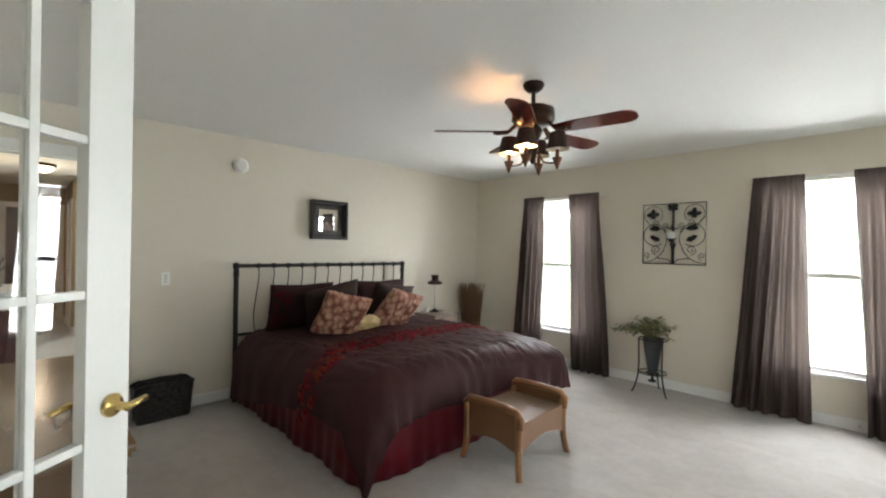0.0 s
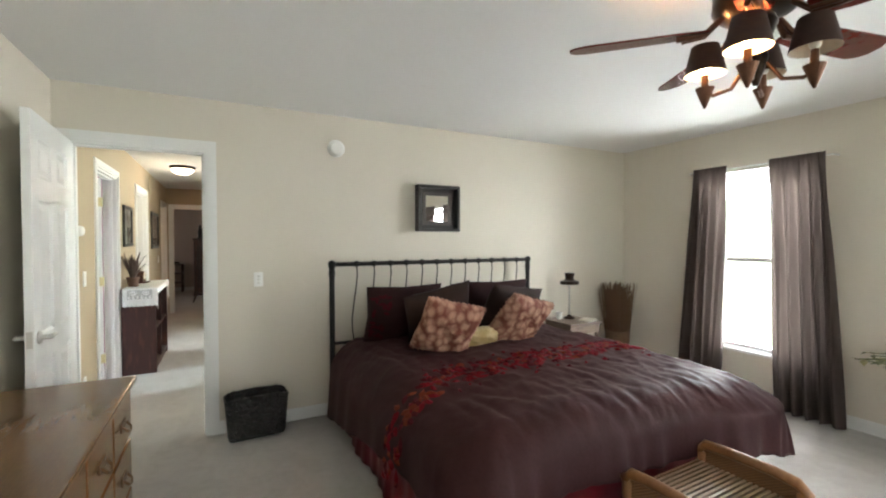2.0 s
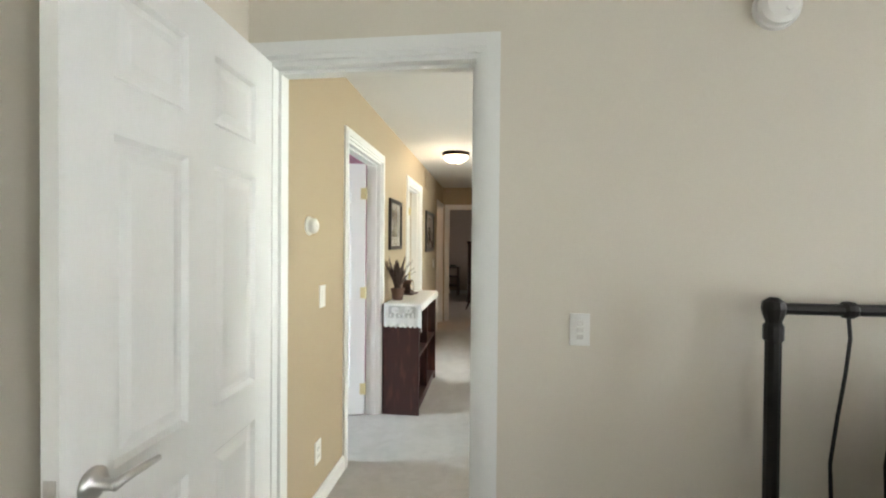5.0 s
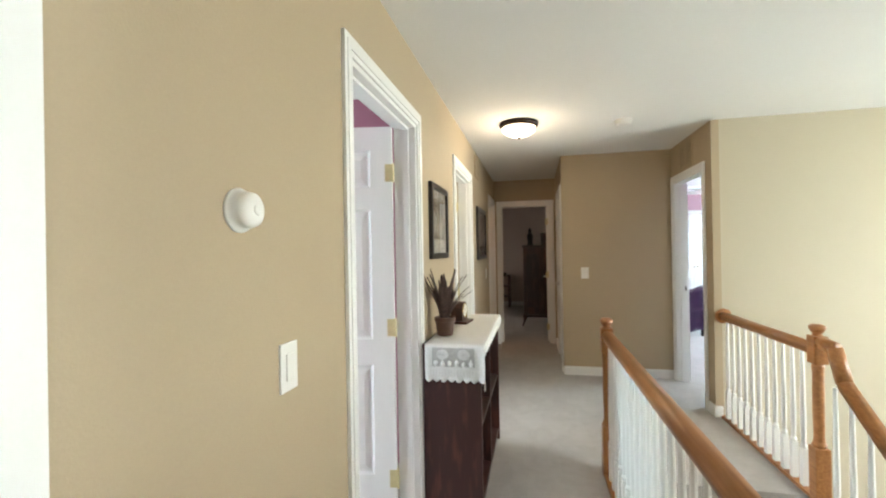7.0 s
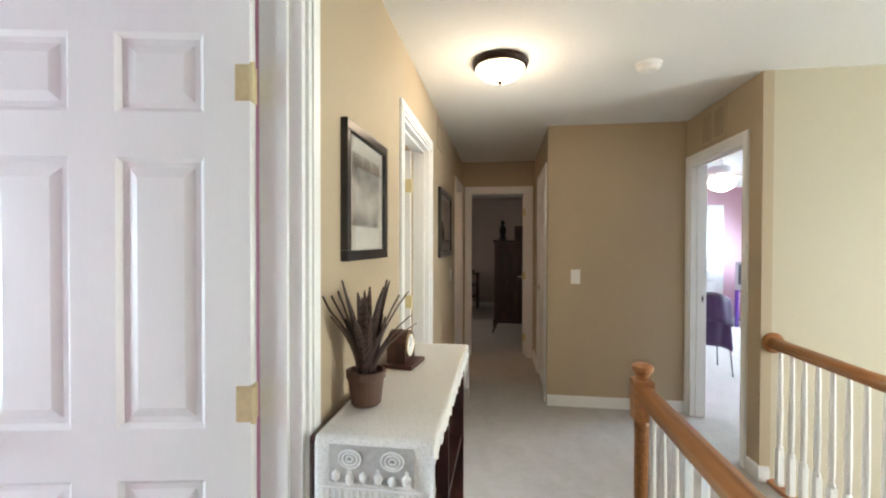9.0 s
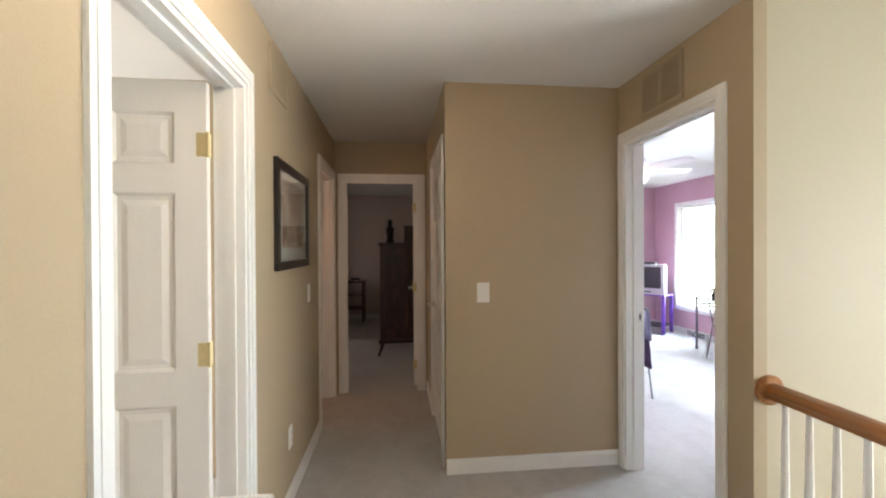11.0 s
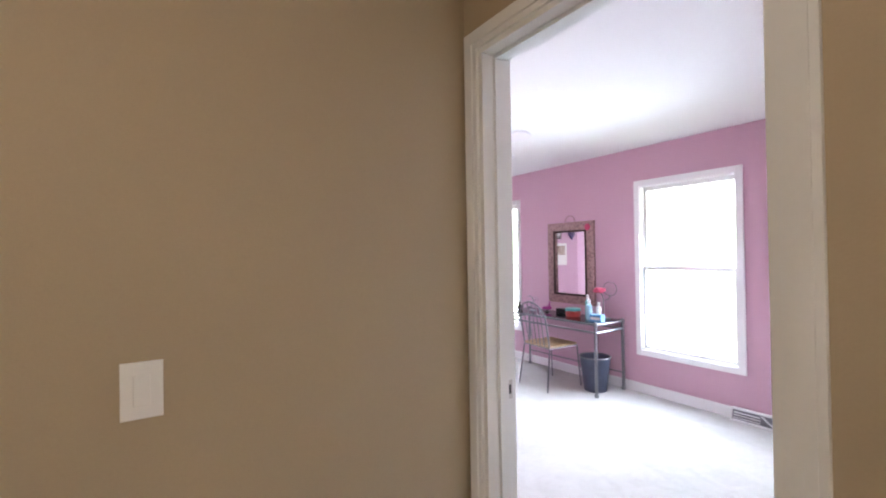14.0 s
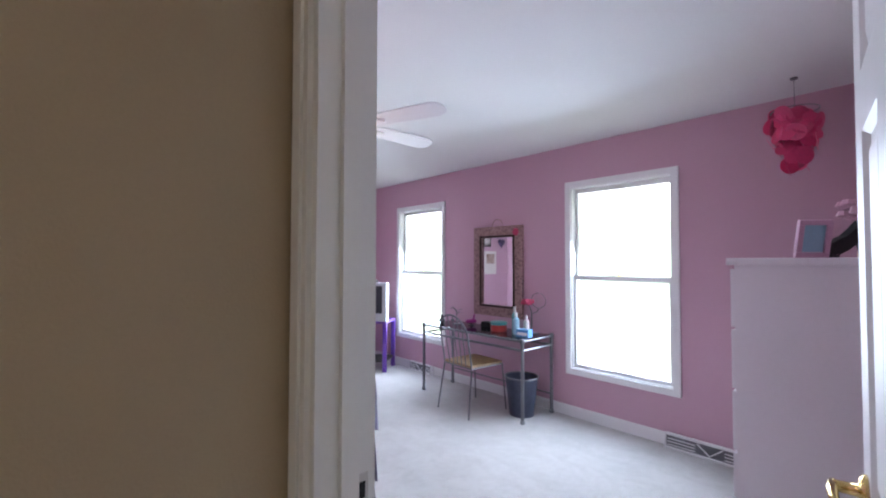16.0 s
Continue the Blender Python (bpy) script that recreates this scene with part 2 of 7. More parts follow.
def wall_x(bm, x0, x1, y0, y1, z0, z1, holes=()):
    """A wall slab that runs along x, with holes (a, b, low, high)."""
    at = x0
    for a, b, lo, hi in sorted(holes):
        bx(bm, at, a, y0, y1, z0, z1)
        if lo > z0:
            bx(bm, a, b, y0, y1, z0, lo)
        if hi < z1:
            bx(bm, a, b, y0, y1, hi, z1)
        at = b
    return bx(bm, at, x1, y0, y1, z0, z1)


def wall_y(bm, y0, y1, x0, x1, z0, z1, holes=()):
    at = y0
    for a, b, lo, hi in sorted(holes):
        bx(bm, x0, x1, at, a, z0, z1)
        if lo > z0:
            bx(bm, x0, x1, a, b, z0, lo)
        if hi < z1:
            bx(bm, x0, x1, a, b, hi, z1)
        at = b
    return bx(bm, x0, x1, at, y1, z0, z1)


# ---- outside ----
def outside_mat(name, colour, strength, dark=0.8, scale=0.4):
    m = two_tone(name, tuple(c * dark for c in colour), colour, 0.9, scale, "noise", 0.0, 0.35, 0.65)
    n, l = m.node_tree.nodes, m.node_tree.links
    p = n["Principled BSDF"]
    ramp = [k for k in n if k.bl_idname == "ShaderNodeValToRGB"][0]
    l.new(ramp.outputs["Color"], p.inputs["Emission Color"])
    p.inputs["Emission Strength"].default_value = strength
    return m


M_HAZE = outside_mat("bright_overcast_sky", (0.92, 0.97, 1.0), 4.2, 0.97)
# Trees and lawn emit their own colour, standing in for sunlight on them.
M_FAR = outside_mat("far_glowing_trees", (0.50, 0.60, 0.48), 2.2, 0.7, 0.25)
M_LAWN = outside_mat("glowing_lawn", (0.70, 0.80, 0.62), 2.3, 0.85, 0.3)

# ---- structure ----
DH = 2.055                                    # door openings
D1 = (-6.02, -5.20)                           # doors in the hall's south wall
D2 = (-7.935, -7.105)
D3 = (-10.27, -9.56)
MD = (-0.222, 0.548)                          # bedroom door, in y
HE = (-0.225, 0.502)                          # hall's end door, in y
PD = (-8.715, -7.925)                         # pink room's door
CD = (-9.72, -8.925)                          # closet door
FD = (-1.00, 0.47)                           # french doors, in the bedroom's south wall
HALL_S = -0.315
W1, W2, W3 = (-3.09, -2.23), (-0.60, 0.26), (1.77, 2.63)
PW1, PW2 = (-10.115, -9.255), (-12.70, -11.84)
FW = (-6.8, -5.0)
T = 0.058                                     # half a wall


def win(w):
    return (*w, WIN_Z0, WIN_Z1)


b = wall_x(bmesh.new(), BED_W, EAST, NORTH, NORTH + 0.13, 0, CEIL, [win(W1), win(W2), win(W3)])
struct("wall_bedroom_north", b, M_CREAM, "cream painted bedroom wall with tall windows", "wall")
b = wall_y(bmesh.new(), SOUTH, NORTH, BED_W - T, BED_W, 0, CEIL, [(*MD, 0, DH)])
struct("wall_bedroom_west", b, M_CREAM, "cream painted wall behind the bed", "wall")
b = wall_x(bmesh.new(), BED_W, EAST, SOUTH - T, SOUTH, 0, CEIL, [(*FD, 0, 2.13)])
struct("wall_bedroom_south", b, M_CREAM, "cream painted bedroom wall with a french door", "wall")
# Opening added where it is never seen, to brighten the bedroom.
EW = (0.55, 2.2)
b = wall_y(bmesh.new(), SOUTH, NORTH, EAST, EAST + 0.13, 0, CEIL, [(*EW, 0.6, 2.05)])
struct("wall_bedroom_east", b, M_CREAM, "cream painted bedroom wall with an added, unseen window opening", "wall")

b = wall_x(bmesh.new(), -10.36, HALL_E, HALL_S - T, HALL_S, 0, CEIL, [(*D1, 0, DH), (*D2, 0, DH), (*D3, 0, DH)])
struct("wall_hall_south", b, M_TAN, "tan painted hall wall with three doorways", "wall")
b = wall_y(bmesh.new(), HALL_S, NORTH, HALL_E, HALL_E + T, -2.75, CEIL, [(*MD, -0.02, DH)])
struct("wall_hall_east", b, M_TAN, "tan painted hall wall round the bedroom door", "wall")
b = wall_y(bmesh.new(), HALL_S - T, 0.576 + T, -10.36 - T, -10.36, 0, CEIL, [(*HE, 0, DH)])
struct("wall_hall_west", b, M_TAN, "tan painted wall at the hall's end", "wall")
b = wall_x(bmesh.new(), -10.36, -8.785, 0.576, 0.576 + T, 0, CEIL, [(*CD, 0, DH)])
struct("wall_corridor_north", b, M_TAN, "tan painted corridor wall with a closet door", "wall")
b = wall_y(bmesh.new(), 0.576 + T, 1.70, -8.785 - T, -8.785, 0, CEIL)
bx(b, -8.785 - T, -8.7851, 0.576, 0.576 + T, 0, CEIL)
struct("wall_hall_block", b, M_TAN, "plain tan painted wall with a light switch", "wall")
b = wall_x(bmesh.new(), -8.785 - T, -7.73, 1.70, 1.70 + T, 0, CEIL, [(*PD, 0, DH)])
struct("wall_hall_north", b, M_TAN, "tan painted wall round the pink room's door", "wall")
b = wall_y(bmesh.new(), 1.70 + T, NORTH, -7.73 - T, -7.73, -2.75, CEIL)
bx(b, -7.73 - T, -7.73, 1.70, 1.70 + T, -2.75, 0)
struct("wall_foyer_west", b, M_PALE, "tan wall beside the stairwell, lightened for strong daylight", "wall")
b = wall_x(bmesh.new(), -7.73, HALL_E, NORTH, NORTH + 0.13, -2.75, CEIL, [(*FW, 0.0, 2.0)])
struct("wall_foyer_north", b, M_PALE, "pale foyer wall with an added, unseen window opening", "wall")

b = wall_x(bmesh.new(), -13.3, -7.85, NORTH, NORTH + 0.13, 0, CEIL, [win(PW1), win(PW2)])
struct("wall_pink_north", b, M_PINK, "pink painted wall with two tall windows", "wall")
b = wall_x(bmesh.new(), -13.3, -7.85, 1.76, 1.82, 0, CEIL, [(*PD, 0, DH)])
struct("wall_pink_south", b, M_PINK, "pink painted wall round the room's door", "wall")
struct("wall_pink_east", box(-7.85, -7.79, 1.82, NORTH, 0, CEIL), M_PINK, "plain pink painted wall", "wall")
struct("wall_pink_west", box(-13.36, -13.3, 1.76, NORTH + 0.13, 0, CEIL), M_PINK, "plain pink painted wall", "wall")

# rooms seen through the other doors
def side_room(tag, x0, x1, y0, y1, material, label, holes_n=(), holes_s=(), holes_e=()):
    struct("wall_%s_south" % tag, wall_x(bmesh.new(), x0, x1, y0 - 0.13, y0, 0, CEIL, holes_s), material, label, "wall")
    if holes_e:
        struct("wall_%s_east" % tag, wall_y(bmesh.new(), y0 - 0.13, y1 + T, x1, x1 + T, 0, CEIL, holes_e), material, label, "wall")
    else:
        struct("wall_%s_east" % tag, box(x1, x1 + T, y0 - 0.13, y1, 0, CEIL), material, label, "wall")
    struct("wall_%s_west" % tag, box(x0 - T, x0, y0 - 0.13, y1, 0, CEIL), material, label, "wall")
    if holes_n:
        struct("wall_%s_north" % tag, wall_x(bmesh.new(), x0 - T, x1 + T, y1, y1 + T, 0, CEIL, holes_n), material, label, "wall")


# The south walls' window openings are unseen, added to light these rooms.
side_room("mauve", -6.55, -4.25, -3.1, HALL_S - T - T, M_MAUVE, "mauve painted wall of the side room", [(*D1, 0, DH)], [(-5.25, -4.39, WIN_Z0, WIN_Z1)])
side_room("bath", -8.9, -6.67, -3.1, HALL_S - T - T, M_TAN, "tan painted wall of the side room", [(*D2, 0, DH)], [(-8.73, -7.87, WIN_Z0, WIN_Z1)])
side_room("peach", -10.3, -9.02, -2.4, HALL_S - T - T, M_CREAM, "cream painted wall of a lamp-lit room", [(*D3, 0, DH)])
side_room("guest", -14.7, -10.36 - T - T, -2.8, 1.62, M_GREY, "grey painted wall of the dim guest room", (), [(-12.75, -12.40, 1.0, 1.7)], [(*HE, 0, DH)])
struct("wall_guest_north", box(-14.7, -10.36 - T, 1.62, 1.68, 0, CEIL), M_GREY, "grey painted wall of the dim guest room", "wall")

# floors and ceilings
b = box(-14.8, HALL_E, -3.3, 0.70, -0.25, 0)
bx(b, -14.8, -6.60, 0.70, 1.78, -0.25, 0)
bx(b, -14.8, -7.76, 1.78, NORTH, -0.25, 0)
bx(b, HALL_E, EAST, -3.3, NORTH, -0.25, 0)
struct("floor", b, M_CARPET, "short beige wall-to-wall carpet", "carpet")
struct("floor_lower", box(-7.8, HALL_E, 0.6, NORTH, -2.85, -2.75), M_CARPET, "carpet at the foot of the stairs", "carpet")
struct("ceiling", box(-14.9, EAST + 0.2, -3.4, NORTH + 0.2, CEIL, CEIL + 0.12), M_CEIL, "matt white painted ceiling", "ceiling")
# a closed room behind the french doors
side_room("study", -1.8, 2.2, -3.2, SOUTH - T - T, M_CREAM, "cream painted wall of the room behind", [(*FD, 0, 2.13)])

for y, face in ((60.0, 1), (-60.0, -1)):
    struct("backdrop_sky", box(-600, 600, y, y + 0.1, 6.0, 70), M_HAZE, "bright overcast sky", "sky")
    struct("backdrop_trees", box(-600, 600, y - 0.1 * face, y - 0.05 * face, -6.0, 6.6), M_FAR, "hazy line of far trees, glowing in place of daylight", "trees")
struct("ground", box(-600, 600, -60, -3.6, -3.3, -3.2), M_LAWN, "lawn that glows in place of sunlight", "lawn")
struct("ground_north", box(-600, 600, NORTH + 0.3, 60, -3.3, -3.2), M_LAWN, "lawn that glows in place of sunlight", "lawn")

# stairs going down
stair = thing("stair", "carpeted stairs going down", "stairs", kind="structure")
for i in range(13):
    part("step", box(-6.60 + 0.26 * i, -6.60 + 0.26 * (i + 1), 0.74, 1.74, -2.75, -0.19 * (i + 1), 0.012), M_CARPET, stair)
struct("wall_stair_south", box(-6.60, HALL_E, 0.62, 0.70, -2.75, -0.25), M_CREAM, "cream painted wall under the landing", "wall")
struct("wall_landing_face", box(-7.73, -6.60, 1.70, 1.78, -2.75, -0.25), M_CREAM, "cream painted wall under the landing", "wall")


def casing_xz(name, x0, x1, y, face, z1, w=0.065, d=0.016):
    """Moulded trim round a door opening in a wall that runs along x; face: the way it looks."""
    b = bmesh.new()
    for k, (o, t) in enumerate(((0, d * 0.65), (0.018, d), (0.045, d * 0.8))):
        lo, hi = o, (0.018, 0.045, w)[k]
        ya, yb = sorted((y, y + face * t))
        bx(b, x0 - hi, x0 - lo, ya, yb, 0, z1 + hi)
        bx(b, x1 + lo, x1 + hi, ya, yb, 0, z1 + hi)
        bx(b, x0 - lo, x1 + lo, ya, yb, z1 + lo, z1 + hi)
    return struct(name, b, M_TRIM, "white painted door casing", "door casing")


def casing_yz(name, y0, y1, x, face, z1, w=0.065, d=0.016):
    b = bmesh.new()
    for k, (o, t) in enumerate(((0, d * 0.65), (0.018, d), (0.045, d * 0.8))):
        lo, hi = o, (0.018, 0.045, w)[k]
        xa, xb = sorted((x, x + face * t))
        bx(b, xa, xb, y0 - hi, y0 - lo, 0, z1 + hi)
        bx(b, xa, xb, y1 + lo, y1 + hi, 0, z1 + hi)
        bx(b, xa, xb, y0 - lo, y1 + lo, z1 + lo, z1 + hi)
    return struct(name, b, M_TRIM, "white painted door casing", "door casing")


def jamb_x(x0, x1, y0, y1, stop, DH=DH):
    b = bmesh.new()
    for x in ((x0, x0 + 0.018), (x1 - 0.018, x1)):
        bx(b, *x, y0, y1, 0, DH)
    bx(b, x0 + 0.018, x1 - 0.018, y0, y1, DH - 0.018, DH)
    bx(b, x0 + 0.018, x0 + 0.03, stop, stop + 0.035, 0, DH - 0.018)
    bx(b, x1 - 0.03, x1 - 0.018, stop, stop + 0.035, 0, DH - 0.018)
    bx(b, x0 + 0.03, x1 - 0.03, stop, stop + 0.035, DH - 0.03, DH - 0.018)
    return struct("door_jamb", b, M_TRIM, "white painted door jamb", "door jamb")


def jamb_y(y0, y1, x0, x1, stop):
    b = bmesh.new()
    for y in ((y0, y0 + 0.018), (y1 - 0.018, y1)):
        bx(b, x0, x1, *y, 0, DH)
    bx(b, x0, x1, y0 + 0.018, y1 - 0.018, DH - 0.018, DH)
    bx(b, stop, stop + 0.035, y0 + 0.018, y0 + 0.03, 0, DH - 0.018)
    bx(b, stop, stop + 0.035, y1 - 0.03, y1 - 0.018, 0, DH - 0.018)
    bx(b, stop, stop + 0.035, y0 + 0.03, y1 - 0.03, DH - 0.03, DH - 0.018)
    return struct("door_jamb", b, M_TRIM, "white painted door jamb", "door jamb")


for d in (D1, D2, D3):
    casing_xz("door_casing", *d, HALL_S, 1, DH)
    jamb_x(*d, HALL_S - 2 * T, HALL_S, HALL_S - 0.07)
casing_xz("door_casing", *CD, 0.576, -1, DH)
jamb_x(*CD, 0.576, 0.576 + T, 0.60)
casing_xz("door_casing", *PD, 1.70, -1, DH, 0.058)
casing_xz("door_casing", *PD, 1.82, 1, DH)
jamb_x(*PD, 1.70, 1.82, 1.745)
casing_yz("door_casing", *MD, BED_W, 1, DH)
casing_yz("door_casing", *MD, HALL_E, -1, DH)
jamb_y(*MD, HALL_E, BED_W, BED_W - 0.075)
casing_yz("door_casing", *HE, -10.36, 1, DH, 0.055)
jamb_y(*HE, -10.36 - 2 * T, -10.36, -10.36 - 0.05)
casing_xz("door_casing", *FD, SOUTH, 1, 2.13)
jamb_x(*FD, SOUTH - 2 * T, SOUTH, SOUTH - 0.08, 2.13)


def base_x(x0, x1, y, face):
    b = bmesh.new()
    ya, yb = sorted((y, y + face * 0.014))
    bx(b, x0, x1, ya, yb, 0, 0.078)
    ya, yb = sorted((y, y + face * 0.009))
    bx(b, x0, x1, ya, yb, 0.078, 0.092)
    return struct("baseboard", b, M_TRIM, "white painted baseboard", "baseboard")


def base_y(y0, y1, x, face):
    b = bmesh.new()
    xa, xb = sorted((x, x + face * 0.014))
    bx(b, xa, xb, y0, y1, 0, 0.078)
    xa, xb = sorted((x, x + face * 0.009))
    bx(b, xa, xb, y0, y1, 0.078, 0.092)
    return struct("baseboard", b, M_TRIM, "white painted baseboard", "baseboard")


C = 0.066
base_y(MD[1] + C, NORTH, BED_W, 1)
base_x(BED_W + 0.014, EAST, NORTH, -1)
base_x(BED_W, FD[0] - C, SOUTH, 1)
base_x(FD[1] + C, EAST, SOUTH, 1)
base_x(D1[1] + C, HALL_E, HALL_S, 1)
base_x(D2[1] + C, D1[0] - C, HALL_S, 1)
base_x(D3[1] + C, D2[0] - C, HALL_S, 1)
base_y(0.576, 1.70, -8.785, 1)
base_x(-7.85, -7.73, 1.70, -1)
base_y(1.686, 1.75, -7.73, 1)
base_x(-13.3, -7.85, NORTH, -1)
base_y(1.82, 2.67, -13.3, 1)
base_y(4.11, NORTH - 0.014, -13.3, 1)
base_x(-13.286, PD[0] - C, 1.82, 1)
base_y(-2.8, 1.62, -14.7, 1)
base_x(-10.36, CD[0] - C, 0.576, -1)


def window_unit(name, x0, x1, y, cased, label):
    """A double-hung window with two sashes, in a wall that runs along x; the room is towards -y."""
    w = thing(name, label, "window", kind="structure")
    b = bmesh.new()
    for a, c in ((x0, x0 + 0.012), (x1 - 0.012, x1)):
        bx(b, a, c, y, y + 0.13, WIN_Z0, WIN_Z1)
    bx(b, x0 + 0.012, x1 - 0.012, y, y + 0.13, WIN_Z1 - 0.012, WIN_Z1)
    bx(b, x0 + 0.012, x1 - 0.012, y, y + 0.13, WIN_Z0, WIN_Z0 + 0.012)
    part("window_frame", b, M_TRIM, w)
    if cased:
        b = bmesh.new()
        bx(b, x0 - 0.05, x0 + 0.004, y - 0.016, y, WIN_Z0 - 0.05, WIN_Z1 + 0.05, 0.003)
        bx(b, x1 - 0.004, x1 + 0.05, y - 0.016, y, WIN_Z0 - 0.05, WIN_Z1 + 0.05, 0.003)
        bx(b, x0 + 0.004, x1 - 0.004, y - 0.016, y, WIN_Z1 - 0.004, WIN_Z1 + 0.05, 0.003)
        bx(b, x0 + 0.004, x1 - 0.004, y - 0.016, y, WIN_Z0 - 0.05, WIN_Z0 + 0.004, 0.003)
        part("casing", b, M_TRIM, w)
    else:
        part("window_sill", box(x0 - 0.03, x1 + 0.03, y - 0.03, y + 0.004, WIN_Z0 - 0.025, WIN_Z0, 0.004), M_TRIM, w)
    mid = 0.5 * (WIN_Z0 + WIN_Z1)
    for z0, z1, yy in ((WIN_Z0 + 0.012, mid + 0.022, y + 0.03), (mid - 0.022, WIN_Z1 - 0.012, y + 0.065)):
        b = bmesh.new()
        a, c = x0 + 0.012, x1 - 0.012
        bx(b, a, a + 0.024, yy, yy + 0.03, z0, z1)
        bx(b, c - 0.024, c, yy, yy + 0.03, z0, z1)
        bx(b, a + 0.024, c - 0.024, yy, yy + 0.03, z0, z0 + 0.03)
        bx(b, a + 0.024, c - 0.024, yy, yy + 0.03, z1 - 0.04, z1)
        s = part("sash", b, M_TRIM, w)
        g = part("pane", box(a + 0.024, c - 0.024, yy + 0.012, yy + 0.018, z0 + 0.03, z1 - 0.04), M_GLASS, s)
        g.visible_shadow = False
    b = lathe(bmesh.new(), [(0.012, 0), (0.014, 0.006), (0.006, 0.012)], ((x0 + x1) / 2, y + 0.045, mid + 0.02), 10)
    bx(b, (x0 + x1) / 2 - 0.03, (x0 + x1) / 2 + 0.012, y + 0.04, y + 0.052, mid + 0.03, mid + 0.037)
    part("latch", b, M_BRASS, w)
    return w


window_unit("window_1", *W1, NORTH, False, "white double-hung window behind brown curtains")
window_unit("window_2", *W2, NORTH, False, "white double-hung window behind brown curtains")
window_unit("window_3", *W3, NORTH, False, "white double-hung bedroom window, added out of view")
window_unit("window_4", *PW1, NORTH, True, "white cased double-hung window in the pink wall")
window_unit("window_5", *PW2, NORTH, True, "white cased double-hung window in the pink wall")


def six_panel_door(name, width, m, label, handle="brass", lever=True, side=1, flip=1):
    """A moulded six-panel door; its hinge edge stands on the upright axis, the slab runs along +x, y is its thickness."""
    d = thing(name, label, "door", m, kind="structure")
    h, t = 2.04, 0.035
    st, mid = 0.115, 0.11
    cols = ((st, (width - mid) / 2), ((width + mid) / 2, width - st))
    rows = ((0.24, 0.81), (0.94, 1.615), (1.725, 1.92))
    b = bmesh.new()
    for x in ((0.002, st), (width - st, width)):
        bx(b, *x, 0, t, 0.012, h)
    bx(b, cols[0][1], cols[1][0], 0, t, 0.012, h)
    for x in cols:
        z = 0.012
        for lo, hi in rows:
            bx(b, *x, 0, t, z, lo)
            z = hi
        bx(b, *x, 0, t, z, h)
    part("slab", b, M_DOOR, d)
    for x in cols:
        for lo, hi in rows:
            b = bmesh.new()
            o = [(x[0], lo), (x[1], lo), (x[1], hi), (x[0], hi)]
            for ya, yb, yc in ((0.0, 0.011, 0.004), (t, t - 0.011, t - 0.004)):
                rings = []
                for ins, yy in ((0.0, ya), (0.012, yb), (0.026, yb), (0.05, yc)):
                    rings.append([b.verts.new((px + (ins if k in (0, 3) else -ins), yy, pz + (ins if k < 2 else -ins))) for k, (px, pz) in enumerate(o)])
                for r0, r1 in zip(rings, rings[1:]):
                    for k in range(4):
                        b.faces.new((r0[k], r0[(k + 1) % 4], r1[(k + 1) % 4], r1[k]))
                b.faces.new(rings[-1])
            part("panel", b, M_DOOR, d)
    metal = M_BRASS if handle == "brass" else M_NICKEL
    for s, yy in ((-1, 0), (1, t)):
        kx, kz = width - 0.065, 0.94
        b = lathe(bmesh.new(), [(0.032, 0), (0.032, 0.006), (0.024, 0.012), (0.012, 0.014), (0.011, 0.045), (0.012, 0.05)], seg=20,
                  m=pose(kx, yy, kz, -90 * s, 0, 0))
        pts = [(kx + 0.008, yy + s * 0.048, kz), (kx - 0.03, yy + s * 0.052, kz + 0.004), (kx - 0.07, yy + s * 0.05, kz), (kx - 0.115, yy + s * 0.045, kz - 0.006)]
        tube(b, pts, 0.010, 10, 0.007)
        part("handle", b, metal, d, "lever handle", smooth=True)
    part("latch_plate", box(width, width + 0.002, 0.006, t - 0.006, 0.90, 0.98), metal, d)
    for z in (0.22, 1.0, 1.80):
        b = box(-0.003, 0.0015, 0.002, t - 0.002, z - 0.045, z + 0.045)
        tube(b, [(-0.006, t + 0.004 if flip > 0 else -0.004, z - 0.048), (-0.006, t + 0.004 if flip > 0 else -0.004, z + 0.048)], 0.006, 8)
        bx(b, -0.004, 0.038, t + 0.0002 if flip > 0 else -0.002, t + 0.002 if flip > 0 else -0.0002, z - 0.045, z + 0.045)
        part("hinge", b, M_HINGE, d)
    return d
# ---- doors ----
six_panel_door("door_bedroom", 0.80, pose(BED_W + 0.022, MD[0] - 0.01, 0, 0, 0, 3.0), "white six-panel door standing open against the wall", "nickel", flip=-1)
six_panel_door("door_mauve_room", 0.77, pose(D1[0] + 0.022, HALL_S - 0.121, 0, 0, 0, -80), "white six-panel door with brass hinges, half open", flip=1)
six_panel_door("door_side_room", 0.77, pose(D2[0] + 0.022, HALL_S - 0.125, 0, 0, 0, -87), "white six-panel door with brass hinges, standing open", flip=1)
six_panel_door("door_lamp_room", 0.65, pose(D3[0] + 0.022, HALL_S - 0.125, 0, 0, 0, -62), "white six-panel door, half open to a lamp-lit room", flip=1)
six_panel_door("door_guest_room", 0.68, pose(-10.36 - 0.125, HE[1] - 0.022, 0, 0, 0, 178), "white six-panel door opened into the guest room", "nickel")
six_panel_door("door_closet", 0.755, pose(CD[1] - 0.02, 0.618, 0, 0, 0, 180), "closed white six-panel closet door", "nickel")
six_panel_door("door_pink_room", 0.76, pose(PD[1] - 0.028, 1.83, 0, 0, 0, 98), "white six-panel door with a brass lever, standing open", flip=-1)
part("strike_plate", box(PD[0] + 0.0181, PD[0] + 0.0195, 1.78, 1.805, 0.93, 0.99), M_NICKEL)
